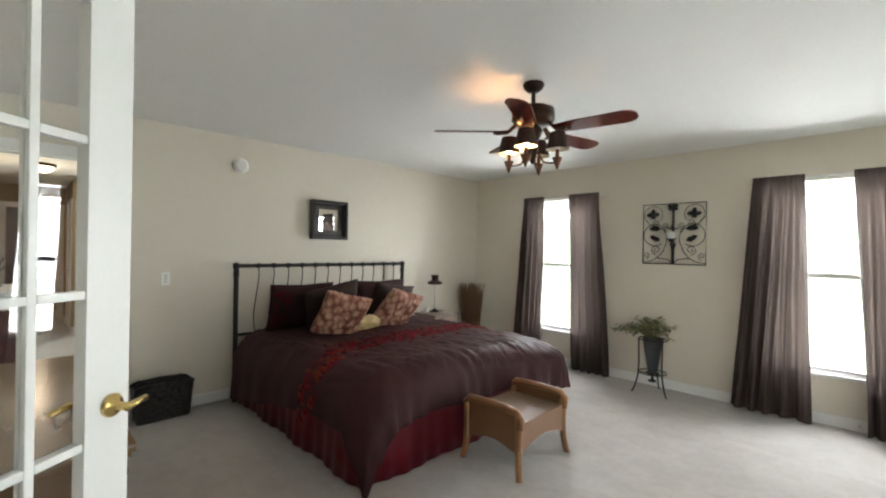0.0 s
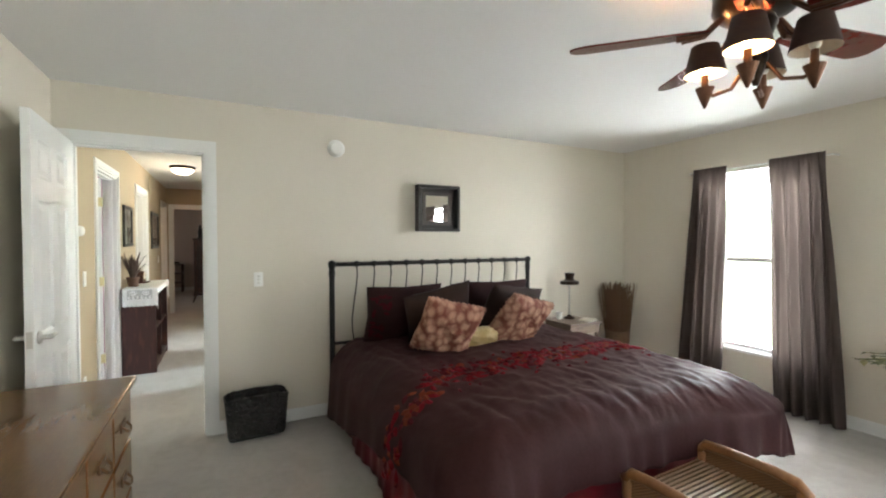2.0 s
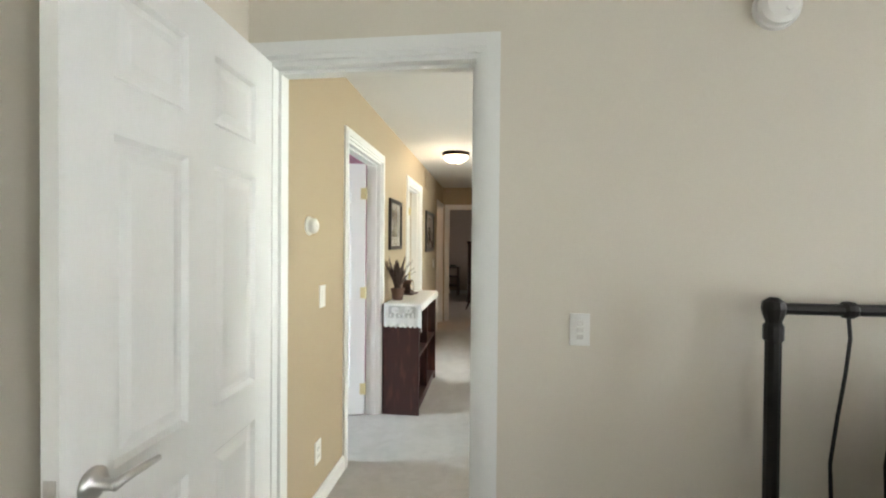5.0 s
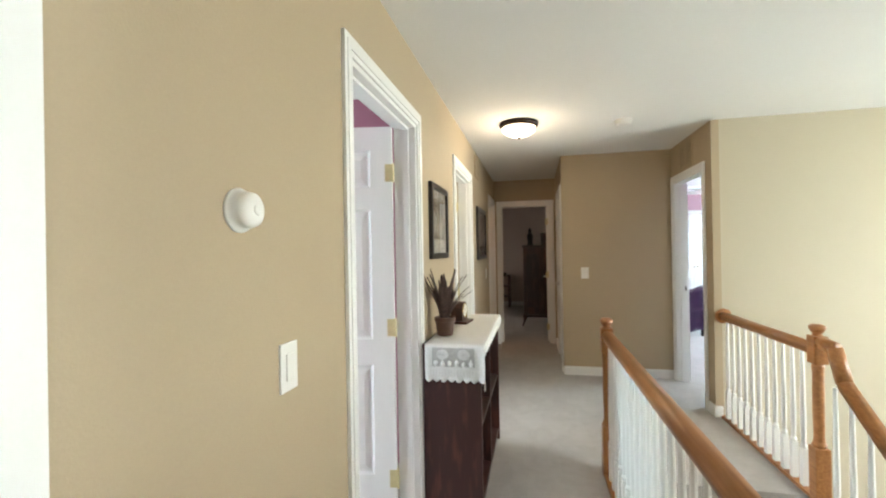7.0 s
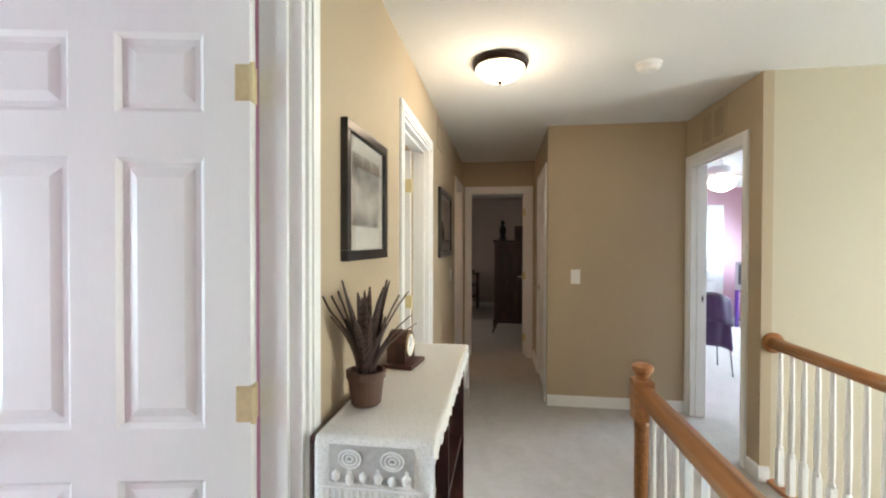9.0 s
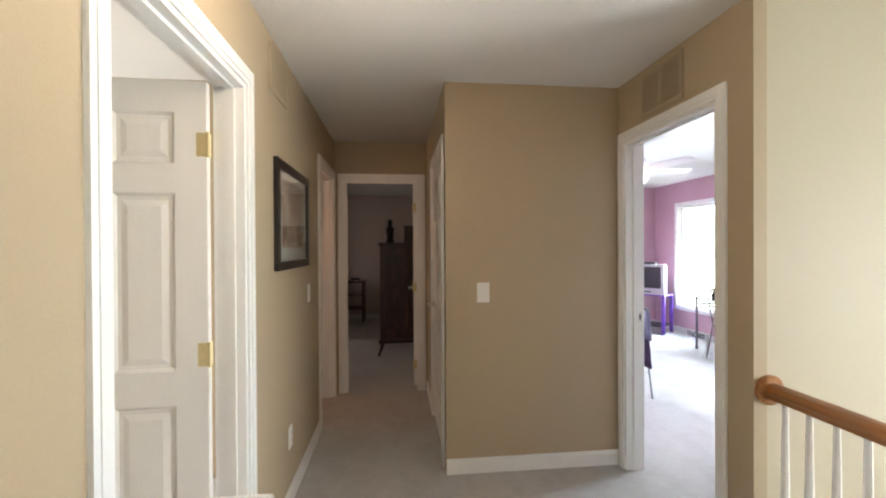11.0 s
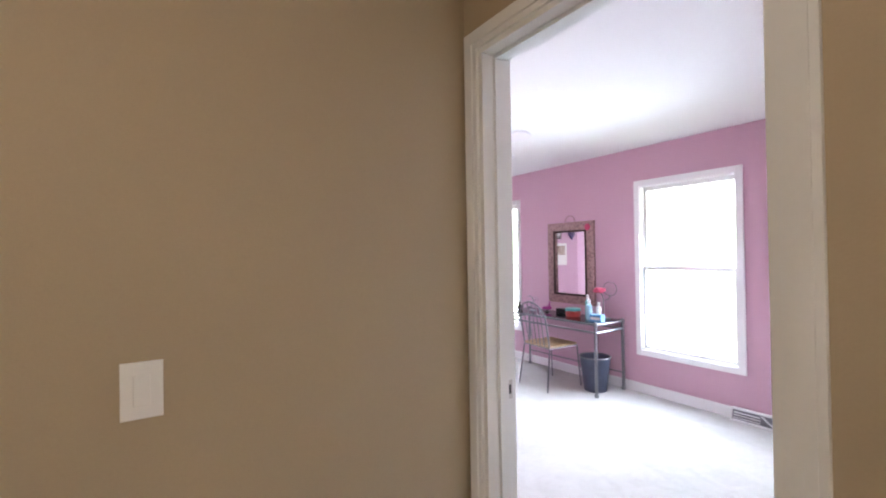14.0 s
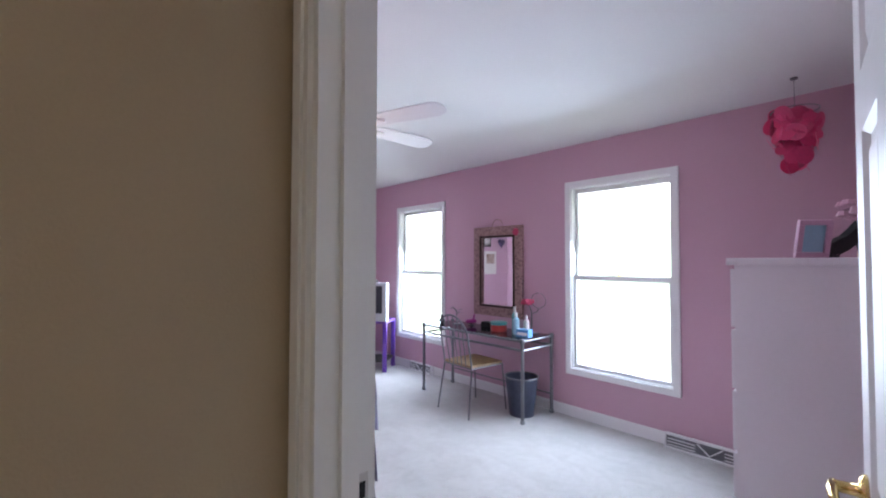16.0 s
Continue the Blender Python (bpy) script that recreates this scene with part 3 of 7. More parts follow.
# Black block on the plate stands for the shade inside the open hole.
part("latch_hole", box(PD[0] + 0.0196, PD[0] + 0.0199, 1.786, 1.799, 0.945, 0.975), M_IRON, bpy.data.objects["strike_plate"])
tagged(bpy.data.objects["strike_plate"], "small metal strike plate in a door jamb", "strike plate", kind="structure")


def french_door(width, m):
    d = thing("door_french", "white french door with small glass panes, open", "door", m, kind="structure")
    h, t, st = 2.10, 0.036, 0.13
    b = box(0, st, 0, t, 0.01, h, 0.003)
    bx(b, width - st, width, 0, t, 0.01, h, 0.003)
    bx(b, st, width - st, 0, t, 0.01, 0.24)
    bx(b, st, width - st, 0, t, 2.02, h)
    part("frame", b, M_DOOR, d)
    x0, x1 = st, width - st
    levels = (0.24, 0.48, 0.877, 1.268, 1.666, 2.02)
    z0, z1 = levels[0], levels[-1]
    cols, rows = 3, 5
    for i in range(1, cols):
        x = x0 + (x1 - x0) * i / cols
        part("muntin", box(x - 0.011, x + 0.011, 0.004, t - 0.004, z0, z1, 0.004), M_DOOR, d)
    for j in range(1, rows):
        z = levels[j]
        for i in range(cols):
            a = x0 + (x1 - x0) * i / cols + (0.011 if i else 0)
            c = x0 + (x1 - x0) * (i + 1) / cols - (0.011 if i < cols - 1 else 0)
            part("muntin", box(a, c, 0.004, t - 0.004, z - 0.011, z + 0.011, 0.004), M_DOOR, d)
    for i in range(cols):
        for j in range(rows):
            a = x0 + (x1 - x0) * i / cols
            z = levels[j]
            g = part("pane", box(a + 0.011, a + (x1 - x0) / cols - 0.011, t / 2 - 0.002, t / 2 + 0.002, z + 0.011, levels[j + 1] - 0.011), M_GLASS, d)
            g.visible_shadow = False
    for s, yy in ((-1, 0), (1, t)):
        kx, kz = width - 0.055, 0.96
        b = lathe(bmesh.new(), [(0.032, 0), (0.032, 0.006), (0.026, 0.013), (0.012, 0.016), (0.011, 0.045), (0.013, 0.052)], seg=20, m=pose(kx, yy, kz, -90 * s, 0, 0))
        tube(b, [(kx - 0.006, yy + s * 0.05, kz), (kx + 0.02, yy + s * 0.054, kz + 0.003), (kx + 0.06, yy + s * 0.052, kz + 0.006)] if s < 0 else
             [(kx + 0.006, yy + s * 0.05, kz), (kx - 0.04, yy + s * 0.054, kz + 0.004), (kx - 0.09, yy + s * 0.05, kz)], 0.011, 10, 0.008)
        part("handle", b, M_BRASS, d, "polished brass lever", smooth=True)
    return d


french_door(0.64, pose(-0.975, SOUTH + 0.048, 0, 0, 0, 128))

# ---- railings ----
def newel(x, y, parent, drop=0.0):
    b = box(x - 0.035, x + 0.035, y - 0.035, y + 0.035, drop, 0.30, 0.005)
    lathe(b, [(0.031, 0.30), (0.034, 0.315), (0.026, 0.33), (0.024, 0.36), (0.027, 0.5), (0.026, 0.70), (0.029, 0.735), (0.024, 0.75)], (x, y, 0), 16)
    bx(b, x - 0.034, x + 0.034, y - 0.034, y + 0.034, 0.75, 0.90, 0.005)
    lathe(b, [(0.025, 0.90), (0.020, 0.91), (0.030, 0.925), (0.038, 0.937), (0.038, 0.952), (0.021, 0.962)], (x, y, 0), 16)
    return part("newel_post", b, M_OAK, parent)


BAL = bmesh.new()
bx(BAL, -0.016, 0.016, -0.016, 0.016, 0.02, 0.23)
lathe(BAL, [(0.017, 0.23), (0.0185, 0.245), (0.012, 0.26), (0.014, 0.30), (0.0155, 0.40), (0.010, 0.82)], (0, 0, 0), 8)
BAL_ME = bpy.data.meshes.new("baluster")
bmesh.ops.recalc_face_normals(BAL, faces=BAL.faces[:])
BAL.to_mesh(BAL_ME)
BAL_ME.materials.append(M_TRIM)


def baluster(x, y, parent, z=0.0, s=1.0):
    ob = new("baluster", BAL_ME)
    ob.parent = parent
    ob.location = (x, y, z)
    ob.scale = (1, 1, s)


def rail_bar(b, p, q):
    """A moulded handrail from p to q, its middle on the line."""
    p, q = Vector(p), Vector(q)
    d = (q - p).normalized()
    side = d.cross(Vector((0, 0, 1))).normalized()
    up = side.cross(d)
    prof = [(-0.022, -0.03), (0.022, -0.03), (0.024, -0.012), (0.034, -0.004), (0.034, 0.012), (0.024, 0.026), (0, 0.032), (-0.024, 0.026), (-0.034, 0.012), (-0.034, -0.004), (-0.024, -0.012)]
    r0 = [b.verts.new(p + side * u + up * v) for u, v in prof]
    r1 = [b.verts.new(q + side * u + up * v) for u, v in prof]
    n = len(prof)
    for k in range(n):
        b.faces.new((r0[k], r0[(k + 1) % n], r1[(k + 1) % n], r1[k]))
    b.faces.new(r0[::-1])
    b.faces.new(r1)


rail = thing("balustrade", "honey oak handrail on white turned balusters along the hall", "railing", group="landing railings")
newel(-6.645, 0.706, rail)
b = bmesh.new()
rail_bar(b, (-6.60, 0.706, 0.855), (HALL_E, 0.706, 0.855))
part("handrail", b, M_OAK, rail, smooth=True)
part("shoe_rail", box(-6.60, HALL_E, 0.672, 0.740, 0, 0.022, 0.004), M_OAK, rail)
for i in range(24):
    baluster(-6.53 + 0.098 * i, 0.706, rail)
rail = thing("balustrade", "honey oak handrail on white balusters between wall and newel post", "railing", group="landing railings")
newel(-6.535, 1.765, rail)
b = bmesh.new()
rail_bar(b, (-7.71, 1.765, 0.825), (-6.575, 1.765, 0.825))
part("handrail", b, M_OAK, rail, smooth=True)
b = lathe(bmesh.new(), [(0.06, 0), (0.06, 0.012), (0.05, 0.02)], seg=20, m=pose(-7.73, 1.765, 0.825, 0, 90, 0))
part("rosette", b, M_OAK, rail)
part("shoe_rail", box(-7.73, -6.58, 1.735, 1.80, 0, 0.022, 0.004), M_OAK, rail)
for i in range(11):
    baluster(-7.655 + 0.098 * i, 1.765, rail)
rail = thing("stair_rail", "oak handrail with white balusters descending beside the stairs", "railing")
b = bmesh.new()
rail_bar(b, (-6.495, 1.765, 0.87), (-6.40, 1.765, 0.86))
rail_bar(b, (-6.40, 1.765, 0.86), (-6.33, 1.765, 0.70))
rail_bar(b, (-6.33, 1.765, 0.70), (-3.95 - 0.3, 1.765, -0.82))
part("handrail", b, M_OAK, rail, smooth=True)
part("skirt_board", box(-6.49, HALL_E, 1.742, 1.79, -2.75, -0.24), M_TRIM, rail)
for i in range(18):
    x = -6.40 + 0.118 * i
    top = 0.68 if i == 0 else 0.70 - (x + 6.33) * 0.73
    zb = -0.24
    if top - zb > 0.2:
        baluster(x, 1.765, rail, zb - 0.02, (top - zb) / 0.82)

# ---- hall things ----
def wall_plate(name, label, category, m, kind="rocker", w=0.072, h=0.118):
    """A cover plate on a wall: local x across, z up, y out of the wall."""
    p = thing(name, label, category, m)
    part("plate", box(-w / 2, w / 2, 0, 0.006, -h / 2, h / 2, 0.0025), M_PLASTIC, p)
    if kind == "rocker":
        part("rocker", box(-0.016, 0.016, 0.0065, 0.010, -0.033, 0.033, 0.002), M_PLASTIC, p)
    elif kind == "outlet":
        for z in (-0.02, 0.02):
            o = part("socket", lathe(bmesh.new(), [(0.0165, 0), (0.0165, 0.003)], seg=16, m=pose(0, 0.0061, z, -90, 0, 0)), M_PLASTIC, p)
            for x in (-0.006, 0.006):
                part("slot", box(x - 0.001, x + 0.001, 0.0092, 0.0096, z - 0.004, z + 0.005), M_IRON, o)
    else:
        for z in (-0.024, 0.0, 0.024):
            part("button", box(-0.011, 0.011, 0.0065, 0.009, z - 0.008, z + 0.008, 0.001), M_NICKEL, p)
    return p


def on_south(x, z, y=HALL_S):
    return pose(x, y, z, 0, 0, 0)


wall_plate("light_switch", "white rocker light switch on the tan hall wall", "light switch", on_south(-4.80, 1.115))
wall_plate("wall_outlet", "white wall outlet low on the tan hall wall", "outlet", on_south(-4.75, 0.30), "outlet")
wall_plate("light_switch", "white rocker light switch beside a framed print", "light switch", on_south(-9.13, 1.10))
wall_plate("wall_outlet", "white wall outlet above the hall baseboard", "outlet", on_south(-8.60, 0.36), "outlet")
wall_plate("light_switch", "white rocker light switch on the plain tan wall", "light switch", pose(-8.785, 0.812, 1.12, 0, 0, -90), w=0.078, h=0.123)
wall_plate("fan_control", "white fan control with small buttons on the cream wall", "wall control", pose(BED_W, 0.885, 1.118, 0, 0, -90), "buttons", 0.066, 0.108)

th = thing("thermostat", "round white thermostat on the tan hall wall", "thermostat", pose(-4.63, HALL_S, 1.485, -90, 0, 0))
part("body", lathe(bmesh.new(), [(0.046, 0), (0.047, 0.004), (0.045, 0.007), (0.037, 0.008), (0.038, 0.024), (0.035, 0.036), (0.027, 0.042), (0.014, 0.045)], seg=32), M_PLASTIC, th, smooth=True)
part("dial", lathe(bmesh.new(), [(0.012, 0.0452), (0.011, 0.047), (0.006, 0.048)], seg=24), M_PLASTIC, th)


def smoke_alarm(m, label):
    s = thing("smoke_alarm", label, "smoke alarm", m, group="smoke alarms")
    part("base", lathe(bmesh.new(), [(0.07, 0), (0.07, 0.012), (0.066, 0.016)], seg=28), M_PLASTIC, s)
    part("cover", lathe(bmesh.new(), [(0.062, 0.016), (0.060, 0.032), (0.045, 0.042), (0.02, 0.044)], seg=28), M_PLASTIC, s)
    part("button", lathe(bmesh.new(), [(0.01, 0.0442), (0.008, 0.047)], (0.02, 0.015, 0), 12), M_PLASTIC, s)


smoke_alarm(pose(BED_W, 1.475, 2.155, 0, 90, 0), "round white smoke alarm high on the cream wall")
smoke_alarm(pose(-7.54, 1.0, CEIL, 180, 0, 0), "round white smoke alarm on the hall ceiling")


def grille(m, w, h, label, n=14, panels=2, material=None, category="vent grille"):
    g = thing("air_vent", label, category, m)
    mt = material or M_TAN
    b = box(-w / 2, w / 2, 0, 0.008, -h / 2, -h / 2 + 0.022)
    bx(b, -w / 2, w / 2, 0, 0.008, h / 2 - 0.022, h / 2)
    bx(b, -w / 2, -w / 2 + 0.022, 0, 0.008, -h / 2 + 0.022, h / 2 - 0.022)
    bx(b, w / 2 - 0.022, w / 2, 0, 0.008, -h / 2 + 0.022, h / 2 - 0.022)
    for i in range(1, panels):
        x = -w / 2 + w * i / panels
        bx(b, x - 0.011, x + 0.011, 0, 0.008, -h / 2 + 0.022, h / 2 - 0.022)
    part("frame", b, mt, g)
    # Black sheet on the wall stands for the dark duct behind the slats.
    part("backing", box(-w / 2 + 0.02, w / 2 - 0.02, 0.0005, 0.0015, -h / 2 + 0.02, h / 2 - 0.02), M_IRON, g)
    for i in range(n):
        z = -h / 2 + 0.022 + (h - 0.044) * (i + 0.5) / n
        part("slat", box(-w / 2 + 0.022, w / 2 - 0.022, 0.0016, 0.0065, z - 0.0055, z + 0.0035), mt, g)
    return g


grille(pose(-8.335, 1.70, 2.265, 0, 0, 180), 0.37, 0.25, "tan painted return-air grille above the pink room's door")
grille(on_south(-8.40, 2.265), 0.30, 0.22, "tan painted air grille high on the hall wall", panels=1)

M_PAPER = node_mat("print_paper", (0.72, 0.70, 0.62), 0.7, dark=0.95, bump=0.02)
M_FRAME = node_mat("black_picture_frame", (0.018, 0.014, 0.012), 0.35, dark=0.6, bump=0.05)


def framed_print(m, w, h, art_w, art_h, label, art, fw=0.035):
    """Local x across, z up, y out of the wall."""
    f = thing("framed_print", label, "picture", m, group="hall prints")
    b = bmesh.new()
    for x0, x1, z0, z1 in ((-w / 2, w / 2, h / 2 - fw, h / 2), (-w / 2, w / 2, -h / 2, -h / 2 + fw), (-w / 2, -w / 2 + fw, -h / 2 + fw, h / 2 - fw), (w / 2 - fw, w / 2, -h / 2 + fw, h / 2 - fw)):
        bx(b, x0, x1, 0.0, 0.024, z0, z1, 0.004)
    part("frame", b, M_FRAME, f)
    part("mat_board", box(-w / 2 + fw, w / 2 - fw, 0.004, 0.009, -h / 2 + fw, h / 2 - fw), M_PAPER, f)
    part("picture", box(-art_w / 2, art_w / 2, 0.0092, 0.0102, -art_h / 2 + 0.015, art_h / 2 + 0.015), art, f)
    g = part("pane", box(-w / 2 + fw, w / 2 - fw, 0.014, 0.016, -h / 2 + fw, h / 2 - fw), M_GLASS, f)
    g.visible_shadow = False
    return f


def landscape_mat(name, dark, pale, bands, scale, stretch):
    """A printed landscape: mottled tones over bands of land, water and sky; bands: (height, tone) pairs."""
    m = two_tone(name, dark, pale, 0.7, scale, "noise", 0.0, 0.22, 0.74, stretch)
    n, l = m.node_tree.nodes, m.node_tree.links
    pat = [k for k in n if k.bl_idname == "ShaderNodeTexNoise"][0]
    pat.inputs["Detail"].default_value = 7
    ramp = [k for k in n if k.bl_idname == "ShaderNodeValToRGB"][0]
    co, sp, ra, tone, mix = n.new("ShaderNodeTexCoord"), n.new("ShaderNodeSeparateXYZ"), n.new("ShaderNodeMapRange"), n.new("ShaderNodeValToRGB"), n.new("ShaderNodeMath")
    ra.inputs["From Min"].default_value, ra.inputs["From Max"].default_value = -0.16, 0.20
    l.new(co.outputs["Object"], sp.inputs[0])
    l.new(sp.outputs["Z"], ra.inputs["Value"])
    l.new(ra.outputs["Result"], tone.inputs["Fac"])
    el = tone.color_ramp.elements
    el[0].position, el[1].position = bands[0][0], bands[-1][0]
    el[0].color, el[1].color = (*[bands[0][1]] * 3, 1), (*[bands[-1][1]] * 3, 1)
    for at, v in bands[1:-1]:
        el.new(at).color = (v, v, v, 1)
    mix.operation = "ADD"
    l.new(pat.outputs["Fac"], mix.inputs[0])
    l.new(tone.outputs["Color"], mix.inputs[1])
    sub = n.new("ShaderNodeMath")
    sub.operation = "SUBTRACT"
    sub.inputs[1].default_value = 0.5
    l.new(mix.outputs[0], sub.inputs[0])
    l.new(sub.outputs[0], ramp.inputs["Fac"])
    return m


M_ART1 = landscape_mat("grey_landscape_print", (0.055, 0.048, 0.043), (0.66, 0.62, 0.55), ((0.10, 0.42), (0.17, 0.30), (0.24, 0.50), (0.36, 0.62), (0.50, 0.60), (0.62, 0.42), (0.75, 0.36), (0.9, 0.62)), 13.0, (1, 1, 1.3))
M_ART2 = landscape_mat("sepia_landscape_print", (0.20, 0.11, 0.06), (0.62, 0.52, 0.41), ((0.0, 0.60), (0.15, 0.36), (0.3, 0.55), (0.75, 0.50), (0.9, 0.40)), 7.0, (1.7, 1, 0.7))
framed_print(on_south(-6.50, 1.572), 0.475, 0.455, 0.31, 0.25, "black-framed grey landscape print with a wide mat", M_ART1)
framed_print(on_south(-8.68, 1.57), 0.74, 0.56, 0.50, 0.36, "black-framed sepia landscape print with a cream mat", M_ART2, 0.045)

hl = thing("ceiling_light", "flush ceiling light with a bronze rim and frosted bowl", "ceiling light", pose(-7.4, 0.172, CEIL))
M_BRONZE = node_mat("dark_bronze", (0.035, 0.021, 0.014), 0.35, 0.8, dark=0.7, bump=0.05)
part("rim", lathe(bmesh.new(), [(0.15, 0), (0.157, -0.012), (0.15, -0.035), (0.138, -0.04)], seg=32), M_BRONZE, hl, smooth=True)
part("bowl", lathe(bmesh.new(), [(0.136, -0.041), (0.13, -0.065), (0.10, -0.09), (0.06, -0.108), (0.015, -0.113)], seg=32), glow_mat("lit_frosted_glass", (1.0, 0.80, 0.55), 3.5), hl, "frosted glass bowl, lit", smooth=True)
part("finial", lathe(bmesh.new(), [(0.012, -0.1135), (0.014, -0.12), (0.006, -0.13)], seg=12), M_BRONZE, hl)


def lamp_light(x, y, z, watts, radius=0.03, colour=WARM):
    d = bpy.data.lights.new("bulb_light", "POINT")
    d.energy, d.shadow_soft_size, d.color = watts, radius, colour
    new("bulb_light", d).location = (x, y, z)


lamp_light(-7.4, 0.172, CEIL - 0.28, 8.5, 0.08, (1.0, 0.80, 0.56))
lamp_light(-9.7, -1.3, 1.7, 10, 0.08, (1.0, 0.52, 0.30))

bc = thing("bookcase", "dark cherry open-front bookcase standing along the hall wall", "bookcase", pose(-6.02, -0.298, 0))
LB, DB, HB = -1.02, 0.305, 0.885
part("side_panel", box(-0.02, 0, 0, DB, 0, HB), M_CHERRY, bc)
part("side_panel", box(LB, LB + 0.02, 0, DB, 0, HB), M_CHERRY, bc)
part("top", box(LB - 0.008, 0.008, 0, DB + 0.01, HB, HB + 0.022, 0.003), M_CHERRY, bc)
part("back_panel", box(LB + 0.02, -0.02, 0.0, 0.008, 0.02, HB), M_CHERRY, bc)
for z in (0.06, 0.46):
    part("shelf", box(LB + 0.02, -0.02, 0.008, DB - 0.01, z, z + 0.02), M_CHERRY, bc)
part("divider", box(LB / 2 - 0.01, LB / 2 + 0.01, 0.008, DB - 0.01, 0.08, HB), M_CHERRY, bc)
part("plinth", box(LB + 0.02, -0.02, 0.02, DB - 0.02, 0, 0.06), M_CHERRY, bc)

M_LACE = two_tone("white_lace", (0.80, 0.79, 0.76), (0.66, 0.645, 0.615), 0.9, 240, "voronoi", 0.25, 0.35, 0.75)
b = bmesh.new()
zt = HB + 0.026
NL, ND = 70, 54
grid = {}
for i in range(NL + 1):
    for j in range(ND + 1):
        x = 0.19 + (-1.06 - 0.36) * i / NL
        y = 0.016 + 0.356 * j / ND
        dropx = max(0, x - 0.012) + max(0, LB - 0.012 - x)
        dropy = max(0, y - DB - 0.014)
        px_ = min(max(x, LB - 0.012), 0.012)
        py_ = min(y, DB + 0.014)
        scal = 0.016 * abs(math.sin(j * math.pi / 6.0)) * max(0.0, dropx - 0.12) / 0.06 + 0.010 * abs(math.sin(i * math.pi / 2.0)) * (dropy > 0.03)
        wave = 0.004 * math.sin(j * 0.56) * min(1, dropx * 8)
        px_ += (0.006 + wave) * (1 if x > 0 else -1) * (dropx > 0)
        py_ += (0.006 + 0.005 * math.sin(i * 1.3) * min(1, dropy * 10)) * (dropy > 0)
        grid[i, j] = b.verts.new((px_, py_, zt - dropx - dropy - scal))
for i in range(NL):
    for j in range(ND):
        b.faces.new((grid[i, j], grid[i + 1, j], grid[i + 1, j + 1], grid[i, j + 1]))
lace = part("lace_runner", b, M_LACE, smooth=True)
lace.matrix_basis = pose(-6.02, -0.298, 0)
sol = lace.modifiers.new("thickness", "SOLIDIFY")
sol.thickness = 0.0025
tagged(lace, "white crocheted lace runner draped over the bookcase", "table runner")
M_NET = node_mat("open_crochet_net", (0.55, 0.54, 0.51), 0.95, dark=0.7, scale=60, fine=300, bump=0.5)
M_THREAD = node_mat("white_crochet_thread", (0.84, 0.83, 0.81), 0.9, dark=0.9, fine=200, bump=0.3)
part("net_panel", box(0.0190, 0.0202, 0.055, 0.275, zt - 0.112, zt - 0.016, 0.0004), M_NET, lace, "greyish open net")
for yc in (0.11, 0.22):
    b = bmesh.new()
    for r_ in (0.009, 0.019, 0.028):
        tube(b, [(0.0225, yc + r_ * math.cos(6.2832 * q / 24), zt - 0.050 + r_ * 0.8 * math.sin(6.2832 * q / 24)) for q in range(25)], 0.003, 5)
    part("crochet_motif", b, M_THREAD, lace, "round crocheted flower")
    for k in (-1, 0, 1):
        ball = lathe(bmesh.new(), [(0.002, 0.012), (0.010, 0.006), (0.012, 0), (0.010, -0.008), (0.002, -0.016)], (0.021, yc + 0.036 * k, zt - 0.093 - 0.006 * (k == 0)), 8)
        part("crochet_knot", ball, M_THREAD, lace, smooth=True)
part("crochet_band", box(0.0205, 0.0245, 0.03, 0.30, zt - 0.126, zt - 0.119), M_THREAD, lace)
for k in range(17):
    part("crochet_bar", box(0.0205, 0.024, 0.034 + 0.0158 * k, 0.041 + 0.0158 * k, zt - 0.158, zt - 0.128), M_THREAD, lace)

M_TERRA = node_mat("brown_plant_pot", (0.115, 0.058, 0.038), 0.6, dark=0.75, bump=0.1)
M_SNAKE = two_tone("dark_plant_leaf", (0.030, 0.016, 0.014), (0.075, 0.045, 0.035), 0.45, 30, "wave", 0.1, 0.3, 0.8, (1, 1, 3))
pl = thing("snake_plant", "dark spiky potted plant in a brown pot", "plant", pose(-6.235, -0.222, HB + 0.0285) @ Matrix.Diagonal((0.84, 0.84, 0.84, 1)))
part("pot", lathe(bmesh.new(), [(0.05, 0), (0.054, 0.005), (0.066, 0.095), (0.072, 0.098), (0.072, 0.122), (0.062, 0.124), (0.06, 0.105)], seg=24), M_TERRA, pl, "brown clay pot")
rng = random.Random(5)
for i in range(34):
    a = 2.4 * i + rng.uniform(-0.3, 0.3)
    lean = rng.uniform(0.04, 0.34) * (0.4 + 0.6 * i / 34)
    hgt = rng.uniform(0.19, 0.36) * (1.0 - 0.25 * lean)
    b = bmesh.new()
    d = Vector((math.cos(a), math.sin(a), 0))
    s = Vector((-math.sin(a), math.cos(a), 0))
    prev = None
    for k in range(7):
        f = k / 6
        c = Vector((0, 0, 0.10)) + d * (0.025 + lean * hgt * 2.2 * f * f + 0.02 * f) + Vector((0, 0, hgt * f))
        c.y = max(c.y, -0.098)
        wd = 0.021 * (1 - f) ** 0.6 + 0.003
        ring = [b.verts.new(c + s * wd), b.verts.new(c + d * 0.004), b.verts.new(c - s * wd), b.verts.new(c - d * 0.003)]
        if prev:
            for q in range(4):
                b.faces.new((prev[q], prev[(q + 1) % 4], ring[(q + 1) % 4], ring[q]))
        prev = ring
    b.faces.new(prev)
    part("leaf", b, M_SNAKE, pl)

